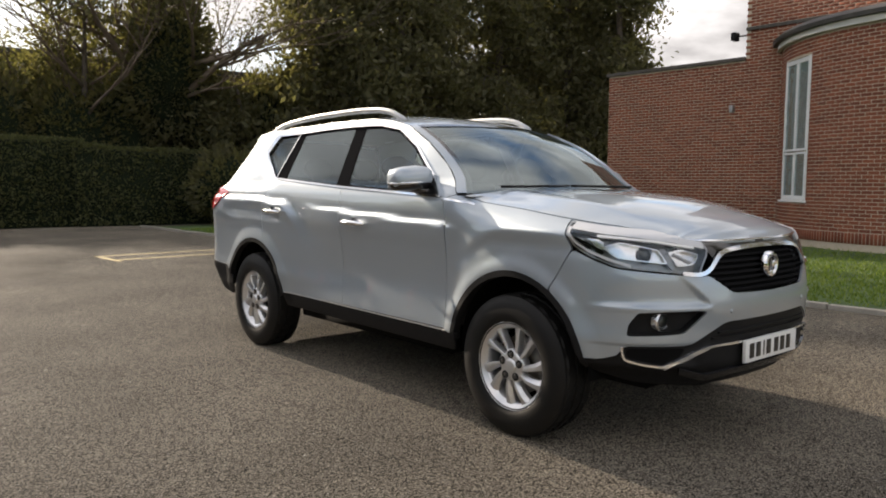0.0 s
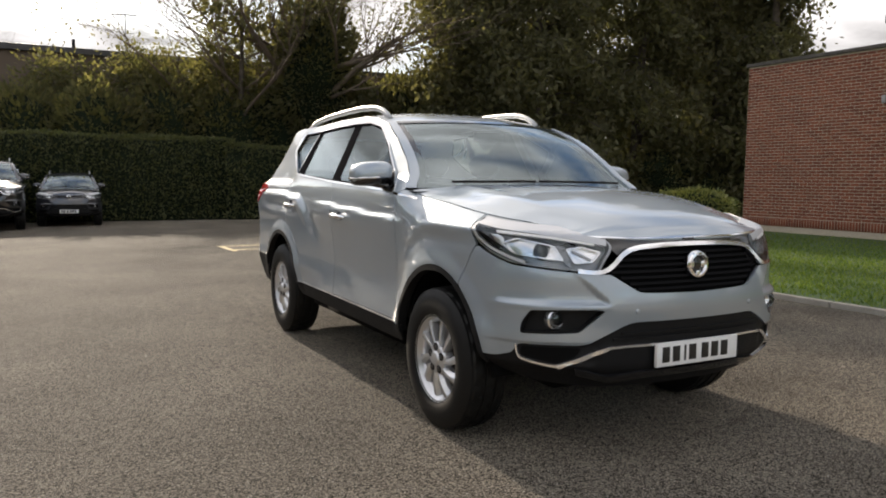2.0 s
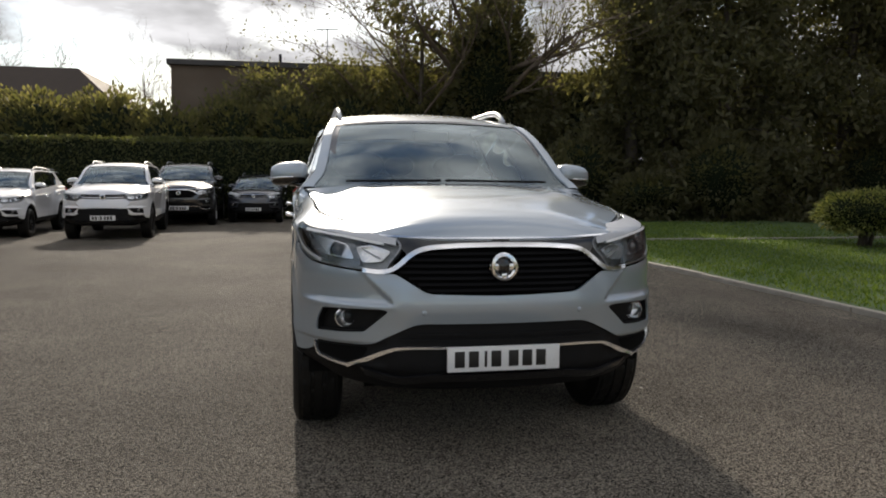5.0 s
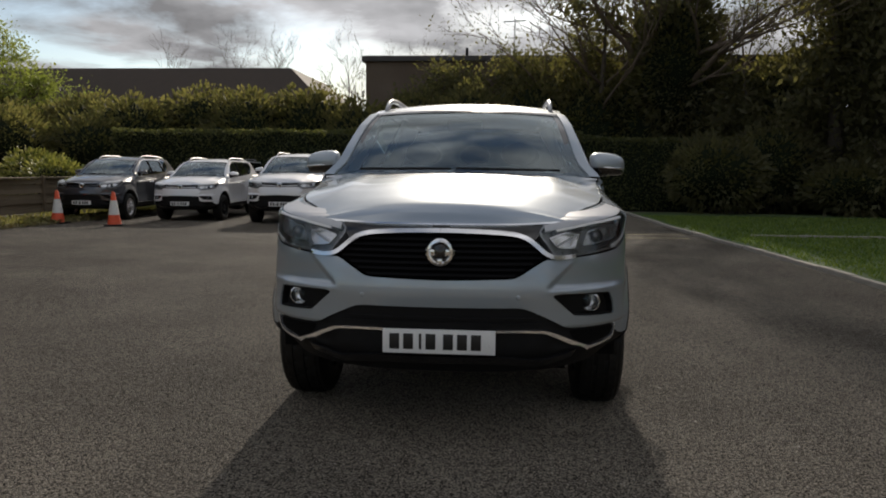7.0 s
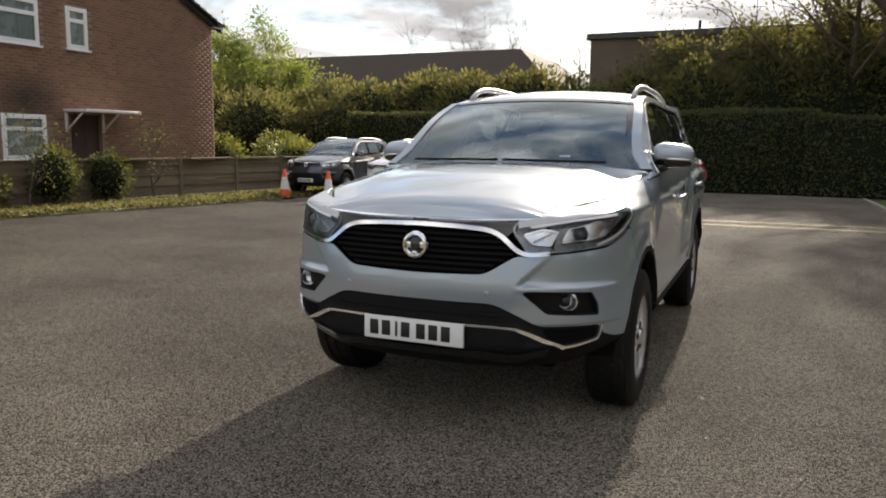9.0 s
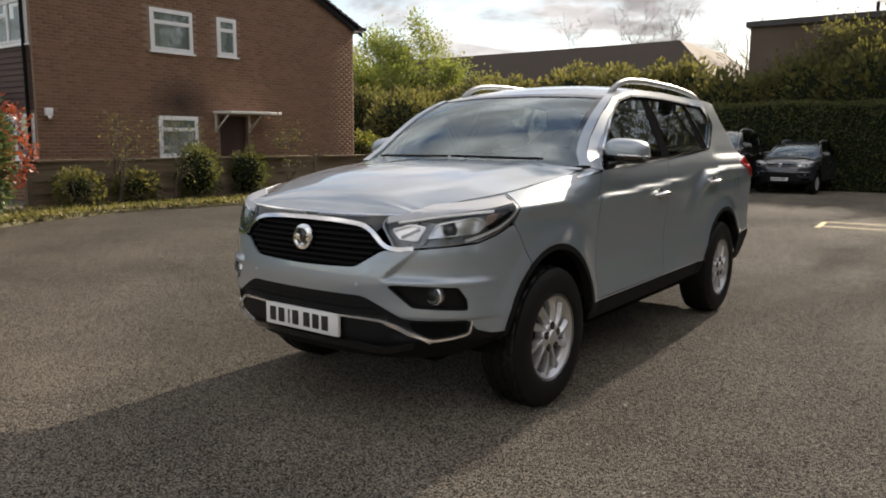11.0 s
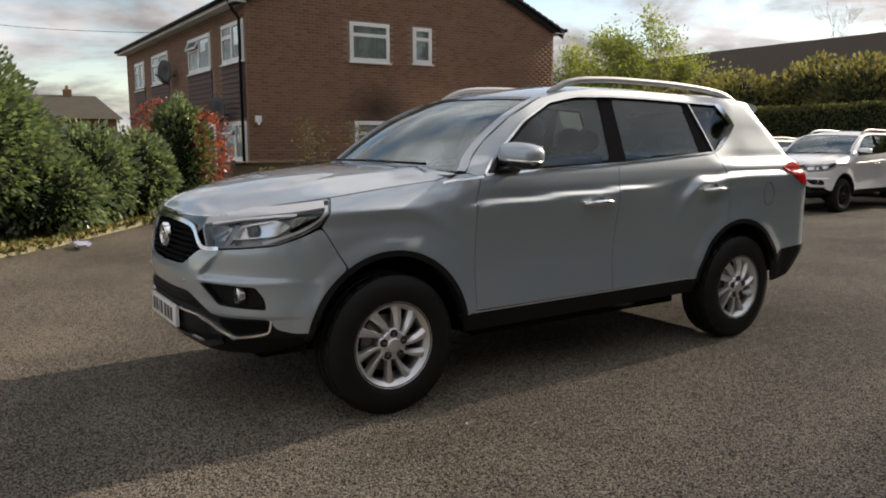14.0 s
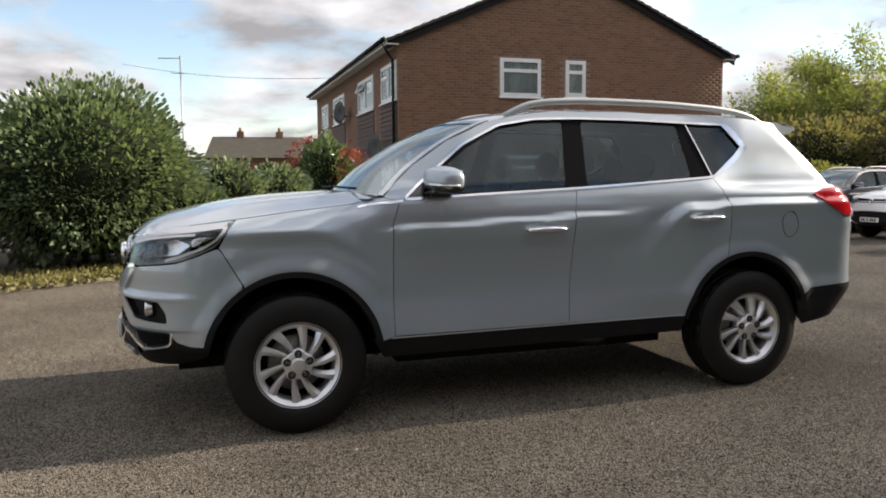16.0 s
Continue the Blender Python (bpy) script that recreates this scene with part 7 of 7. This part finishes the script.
# garden fence in front of the house
fence = thing("garden_fence", (0, 0, 0), "low weathered wooden garden fence with posts", "fence")
FX = curve([6.2, 9.0, 12.0, 15.5, 19.0, 23.0], [-8.95, -8.85, -8.75, -8.25, -8.0, -7.9])
y = 6.3
while y < 22:
    x = float(FX(y))
    x2 = float(FX(y + 1.83))
    part("post", Mesh().box(x - 0.05, y - 0.05, -0.05, x + 0.05, y + 0.05, 1.02, 0.008), M["fence"], fence, smooth=False)
    d = Vector((x2 - x, 1.83, 0)).normalized()
    for j in range(7):
        z = 0.06 + 0.125 * j
        sag = rng.normal(0, 0.006)
        a, b = Vector((x, y, 0)) + d * 0.055, Vector((x2, y + 1.83, 0)) - d * 0.055
        o = 0.012 * (-1) ** j
        part("board", Mesh().add([(a.x + o, a.y, z), (b.x + o, b.y, z + sag), (b.x + o - 0.01, b.y, z + 0.12 + sag), (a.x + o - 0.01, a.y, z + 0.12), (a.x + o - 0.02, a.y, z), (b.x + o - 0.02, b.y, z + sag), (b.x + o - 0.022, b.y, z + 0.12 + sag), (a.x + o - 0.022, a.y, z + 0.12)], [(0, 1, 2, 3), (7, 6, 5, 4), (3, 2, 6, 7), (0, 4, 5, 1), (0, 3, 7, 4), (1, 5, 6, 2)]), M["fence"], fence, smooth=False)
    part("rail", Mesh().box(min(x, x2) - 0.03, y + 0.06, 0.945, max(x, x2) + 0.03, y + 1.77, 0.985, 0.006), M["fence"], fence, smooth=False)
    y += 1.83

# ---- red brick hall with the bowed bay ----
hall = thing("brick_hall", (0, 0, 0.03), "red brick hall with a low flank and a bowed bay", "building")
WX, WY1, WY0, WZ = 17.75, 13.55, 9.48, 4.32
part("flank_wall", Mesh().box(WX, WY0, -0.1, WX + 5.5, WY1, WZ), M["mortar"], hall, smooth=False)
part("flank_coping", Mesh().box(WX - 0.06, WY0, WZ, WX + 5.56, WY1 + 0.06, WZ + 0.09, 0.012), M["stonecap"], hall, "dark weathered coping", smooth=False)
part("upper_wall", Mesh().box(WX, 0.5, -0.1, WX + 7, WY0 - 0.003, 8.5), M["mortar"], hall, smooth=False)
part("upper_cornice", Mesh().box(WX - 0.05, 0.5, 5.02, WX - 0.002, WY0, 5.10, 0.01), M["stonecap"], hall, smooth=False)
SOLD = 0.36
bk = flat_bricks((WX, WY1), (WX, 3.0), 0.02 + SOLD, lambda s: WZ - 0.005 if s < WY1 - WY0 else 8.4, [(WY1 - 8.5, WY1 - 3.0, 0, 4.45)], seed=6)
ret = flat_bricks((WX + 5.5, WY1), (WX, WY1), 0.02 + SOLD, lambda s: WZ - 0.005, [], seed=8)
BC, BR = (19.35, 5.25), 3.70
A0, A1 = math.degrees(math.atan2(8.62 - BC[1], WX - BC[0])), 252.0
bay = Mesh()
WIN_A, WIN_Z = (129.5, 148.0), (0.98, 4.02)
angs = sorted({*np.linspace(A0 - 3, A1, 60), *WIN_A})
for a0, a1 in zip(angs, angs[1:]):
    spans = [(-0.1, 4.42)]
    if WIN_A[0] - 1e-6 <= a0 and a1 <= WIN_A[1] + 1e-6:
        spans = [(-0.1, WIN_Z[0]), (WIN_Z[1], 4.42)]
    for z0, z1 in spans:
        p = lambda a, r, z: (BC[0] + r * math.cos(radians(a)), BC[1] + r * math.sin(radians(a)), z)
        bay.add([p(a0, BR, z0), p(a1, BR, z0), p(a1, BR, z1), p(a0, BR, z1), p(a0, BR - 0.25, z0), p(a1, BR - 0.25, z0), p(a1, BR - 0.25, z1), p(a0, BR - 0.25, z1)], [(0, 1, 2, 3), (5, 4, 7, 6), (3, 2, 6, 7), (0, 4, 5, 1), (0, 3, 7, 4), (1, 5, 6, 2)])
weld(part("bay_wall", bay, M["mortar"], hall, smooth=False))
row, z = 0, 0.02 + SOLD + 0.0425
da = math.degrees((BRICK_L + JOINT) / BR)
while z < 4.38:
    a, kept = A0 + (0.5 * da if row % 2 else 0), []
    while a < 250:
        if not (WIN_A[0] - 0.5 * da < a < WIN_A[1] + 0.5 * da and WIN_Z[0] - 0.02 < z < WIN_Z[1] + 0.02):
            kept.append((a, 1.0))
        a += da
    if WIN_Z[0] - 0.02 < z < WIN_Z[1] + 0.02:
        lo = max(q for q, _ in kept if q < WIN_A[0]) + 0.5 * da
        hi = min(q for q, _ in kept if q > WIN_A[1]) - 0.5 * da
        for g0, g1 in ((lo, WIN_A[0]), (WIN_A[1], hi)):
            if g1 - g0 > 0.3:
                kept.append(((g0 + g1) / 2, (g1 - g0) / da))
    for a, k in kept:
        bk.append(pose(BC[0] + BR * math.cos(radians(a)), BC[1] + BR * math.sin(radians(a)), z, rng.normal(0, 0.3), rng.normal(0, 0.25), a + 90) @ Matrix.Diagonal((k, 1, 1, 1)))
    z += BRICK_H + JOINT
    row += 1
brickwork(hall, bk, M["brick"], lambda p: p.x < WX - 0.3 and p.z < 3.6 and p.y > 5.2)
# soldier course at the foot
sv = Mesh()
sold = []
ds = math.degrees((BRICK_H + JOINT) / BR)
a = A0
while a < 250:
    sold.append(pose(BC[0] + (BR + 0.01) * math.cos(radians(a)), BC[1] + (BR + 0.01) * math.sin(radians(a)), SOLD - 0.09, 0, 90, a + 90))
    a += ds
y = WY1 - 0.04
while y > 8.15:
    sold.append(pose(WX - 0.01, y, SOLD - 0.09, 0, 90, -90))
    y -= BRICK_H + JOINT
A4 = np.array([np.array(q) for q in sold])
V = np.einsum("nij,kj->nki", A4, np.concatenate([v, np.ones((8, 1))], 1))[:, :, :3].reshape(-1, 3)
F = (f[None] + (np.arange(len(sold)) * 8)[:, None, None]).reshape(-1, 4)
part("soldier_course", fast_mesh("soldier_course", V, F, M["brick"]), M["brick"], hall, "upright bricks along the foot")["kind"] = "stuff"
A4 = np.array([np.array(q) for q in ret])
V = np.einsum("nij,kj->nki", A4, np.concatenate([v, np.ones((8, 1))], 1))[:, :, :3].reshape(-1, 3)
F = (f[None] + (np.arange(len(ret)) * 8)[:, None, None]).reshape(-1, 4)
part("return_brickwork", fast_mesh("return_brickwork", V, F, M["brick"]), M["brick"], hall)["kind"] = "stuff"
ra = [radians(q) for q in np.linspace(A0 - 4, A1, 60)]
ring = lambda r, z: [(BC[0] + r * math.cos(q), BC[1] + r * math.sin(q), z) for q in ra]
part("bay_fascia", Mesh().grid([ring(BR + 0.03, 4.40), ring(BR + 0.10, 4.40), ring(BR + 0.10, 4.52), ring(BR + 0.03, 4.52)]), M["white_board"], hall, "white curved fascia", sharp=30)
part("bay_roof", Mesh().grid([ring(BR + 0.05, 4.52), ring(BR + 0.20, 4.525), ring(BR + 0.22, 4.60), ring(BR + 0.10, 4.70), ring(BR - 1.6, 5.0)]), M["lead"], hall, "dark lead bay roof", sharp=30)
# tall bay window
wa = radians((WIN_A[0] + WIN_A[1]) / 2)
ww = 2 * BR * math.sin(radians((WIN_A[1] - WIN_A[0]) / 2))
rr = BR * math.cos(radians((WIN_A[1] - WIN_A[0]) / 2))
house_window(hall, "bay_window", (BC[0] + (rr - 0.005) * math.cos(wa), BC[1] + (rr - 0.005) * math.sin(wa), WIN_Z[0]), math.degrees(wa) + 90, ww - 0.01, WIN_Z[1] - WIN_Z[0],
             [(0, 0.5, 0, 0.335), (0.5, 1, 0, 0.335), (0, 0.5, 0.345, 1), (0.5, 1, 0.345, 1)], False, (0.36, 0.98))
lamp = thing("wall_lamp", (WX, 9.78, 3.2), "small grey bulkhead lamp on the brick wall", "wall lamp")
part("lamp_body", Mesh().box(-0.10, -0.05, -0.09, 0.0, 0.05, 0.09, 0.02), M["steel"], lamp)
fl = thing("floodlight", (WX + 0.2, WY0 + 0.02, 4.95), "small floodlight on a bracket at the wall corner", "floodlight")
part("bracket", Mesh().tube([(-0.2, 0, 0.0), (-0.2, 0.25, 0.0)], 0.02, 6), M["plastic"], fl)
part("lamp_head", Mesh().box(-0.32, 0.22, -0.10, -0.10, 0.34, 0.10, 0.02), M["plastic"], fl)

# ---- far buildings ----
fb1 = thing("flat_roofed_building", (0, 0, 0), "long flat-roofed brown building behind the scrub", "building")
part("wall", Mesh().box(-2.05, 30.6, 0, 17.5, 40, 5.75), M["render_far"], fb1, smooth=False)
part("roof_edge", Mesh().box(-2.2, 30.45, 5.75, 17.7, 40.2, 5.98, 0.02), M["lead"], fb1, smooth=False)
wn2 = new("window")
wn2.parent = fb1
part("window_frame", Mesh().box(6.2, 30.54, 4.5, 6.28, 30.62, 5.5).box(7.55, 30.54, 4.5, 7.63, 30.62, 5.5).box(6.28, 30.54, 4.5, 7.55, 30.62, 4.58).box(6.28, 30.54, 5.42, 7.55, 30.62, 5.5).box(6.86, 30.54, 4.58, 6.94, 30.62, 5.42), M["upvc"], wn2, smooth=False)
part("pane", Mesh().box(6.28, 30.585, 4.58, 7.55, 30.59, 5.42), M["gloss"], wn2, smooth=False)
part("vent_pipe", Mesh().tube([(2.2, 30.9, 5.9), (2.2, 30.9, 6.35)], 0.06, 8), M["plastic"], fb1)
fb2 = thing("hipped_building", (0, 0, 0), "long low building with a dark hipped roof", "building")
part("wall", Mesh().box(-30, 36, 0, -6.6, 46, 4.3), M["render_far"], fb2, smooth=False)
part("roof", Mesh().add([(-31, 35.4, 4.3), (-4.9, 35.4, 4.3), (-4.9, 46.6, 4.3), (-31, 46.6, 4.3), (-27, 37.2, 6.35), (-7.2, 37.2, 6.35), (-7.2, 44.8, 6.35), (-27, 44.8, 6.35)], [(0, 1, 5, 4), (1, 2, 6, 5), (2, 3, 7, 6), (3, 0, 4, 7), (4, 5, 6, 7)]), M["tile"], fb2, "dark brown hipped roof", smooth=False)
for x in (-15.8, -21.5):
    q = new("window")
    q.parent = fb2
    part("window_frame", Mesh().box(x - 0.7, 35.9, 3.2, x + 0.7, 35.98, 4.1), M["upvc"], q, smooth=False)
    part("pane", Mesh().box(x - 0.6, 35.88, 3.3, x + 0.6, 35.895, 4.0), M["gloss"], q, smooth=False)
bg = thing("bungalow", (0, 0, 0.03), "distant low house with a dark ridge roof and a chimney", "house")
part("wall", Mesh().box(-46, 3.0, 0, -40, 9.6, 2.75), M["brick_h"], bg, smooth=False)
part("roof", Mesh().add([(-39.6, 2.6, 2.7), (-39.6, 9.9, 2.7), (-46.4, 9.9, 2.7), (-46.4, 2.6, 2.7), (-43, 3.2, 4.15), (-43, 9.0, 4.15)], [(0, 1, 5, 4), (2, 3, 4, 5), (3, 0, 4), (1, 2, 5)]), M["moss_tile"], bg, "mossy brown roof", smooth=False)
for y in (4.95, 7.46):
    ch = part("chimney", Mesh().box(-43.25, y - 0.22, 3.9, -42.75, y + 0.22, 4.5, 0.02), M["brick_h"], bg, smooth=False)
    part("chimney_pot", Mesh().lathe([(0.10, 4.5), (0.09, 4.72), (0.07, 4.74), (0.0, 4.74)], "z", (-43, y, 0), 10), M["brick_h"], ch)
for y in (5.6, 7.9):
    part("window", Mesh().box(-39.99, y, 1.2, -39.95, y + 1.2, 2.3), M["gloss"], bg, smooth=False)
ae = thing("roof_aerial", (-25.0, 1.7, 0), "tall thin television aerial on a pole", "aerial")
part("pole", Mesh().tube([(0, 0, 0.0), (0, 0, 6.5)], 0.03, 6), M["steel"], ae)
part("boom", Mesh().tube([(0, -0.85, 6.36), (0, 0.1, 6.4)], 0.018, 5).tube([(0, -0.4, 5.78), (0, 0.65, 5.77)], 0.016, 5), M["steel"], ae)
for i in range(8):
    part("element", Mesh().tube([(-0.18, -0.8 + 0.11 * i, 6.37), (0.18, -0.8 + 0.11 * i, 6.37)], 0.008, 4), M["steel"], ae)
ae2 = thing("roof_aerial", (4.2, 33.0, 5.9), "television aerial standing on the flat roof", "aerial")
part("pole", Mesh().tube([(0, 0, 0.0), (0, 0, 2.0)], 0.03, 6), M["steel"], ae2)
part("boom", Mesh().tube([(-0.5, 0, 1.9), (0.5, 0, 1.95)], 0.03, 5).tube([(-0.35, 0, 1.2), (0.35, 0, 1.2)], 0.02, 5), M["steel"], ae2)
wire = Mesh().tube([(-22.5 - 25.5 * t, 11.0 - 13.4 * t, 5.7 + 3.6 * t - 0.5 * math.sin(math.pi * t)) for t in np.linspace(0, 1, 14)], 0.011, 4)
solid("overhead_wire", wire, M["plastic"], "thin overhead wire crossing the sky", "cable", kind="", smooth=True)


# ---- traffic cones ----
def traffic_cone(at, label):
    ob = thing("traffic_cone", at, label, "traffic cone", "cones beside the parked car")
    part("base", Mesh().box(-0.19, -0.19, 0, 0.19, 0.19, 0.035, 0.01), M["plastic"], ob)
    body = part("cone", Mesh().lathe([(0.145, 0.035), (0.14, 0.06), (0.035, 0.72), (0.028, 0.735), (0.0, 0.735)], "z", sides=24), M["cone_o"], ob, "orange cone", sharp=40)
    part("sleeve", Mesh().lathe([(0.1145, 0.24), (0.0655, 0.55)], "z", sides=24), M["cone_w"], body, "white reflective sleeve")
    return ob


cone = traffic_cone((-6.0, 14.5, 0), "orange and white traffic cone on the asphalt")
copy_thing(cone, pose(-4.5, 14.15, 0, 0, 0, 20))

# ---- the other parked cars: same family of body, other sizes and colours ----
def repaint(root, paint, label, alloy=None):
    root["label"] = label
    root["group"] = "row of parked cars"
    for o in root.children_recursive:
        if o.type == "MESH" and o.data.materials and o.data.materials[0] == M["silver"]:
            o.material_slots[0].link = "OBJECT"
            o.material_slots[0].material = M[paint]
        if alloy and o.type == "MESH" and o.data.materials and o.data.materials[0] == M["satin"] and o.name.split(".")[0] in ("spoke", "rim", "hub_cap"):
            o.material_slots[0].link = "OBJECT"
            o.material_slots[0].material = M[alloy]
    return root


small_car = build_car((-1.13, 15.85, 0), "silver-white compact crossover parked in a row", compact=True)


def parked(x, y, rz, sx, sy, sz, paint, label, alloy=None, model=small_car):
    c = copy_thing(model, pose(x, y, 0, 0, 0, rz) @ Matrix.Diagonal((sx, sy, sz, 1)))
    return repaint(c, paint, label, alloy)


small_car.matrix_basis = pose(-1.13, 15.85, 0, 0, 0, 3) @ Matrix.Diagonal((0.92, 0.91, 0.905, 1))
parked(-3.62, 16.25, 2, 0.92, 0.95, 0.91, "white", "pale silver crossover with roof rails parked in a row", "plastic")
parked(-5.85, 15.95, 2, 0.93, 0.93, 0.93, "navy", "dark blue crossover parked behind traffic cones")
parked(-4.9, 21.0, 0, 0.92, 0.92, 0.92, "white", "pale crossover parked against the hedge")
parked(-2.6, 20.9, 0, 0.92, 0.92, 0.915, "silver", "silver crossover parked against the hedge")
parked(-0.28, 20.4, 1, 0.95, 0.95, 0.955, "black_car", "black off-road estate car parked against the hedge", model=car)
parked(1.62, 21.55, -3, 0.90, 0.88, 0.87, "navy", "dark blue compact crossover parked against the hedge")
repaint(small_car, "white", "silver-white compact crossover parked in a row", "plastic")
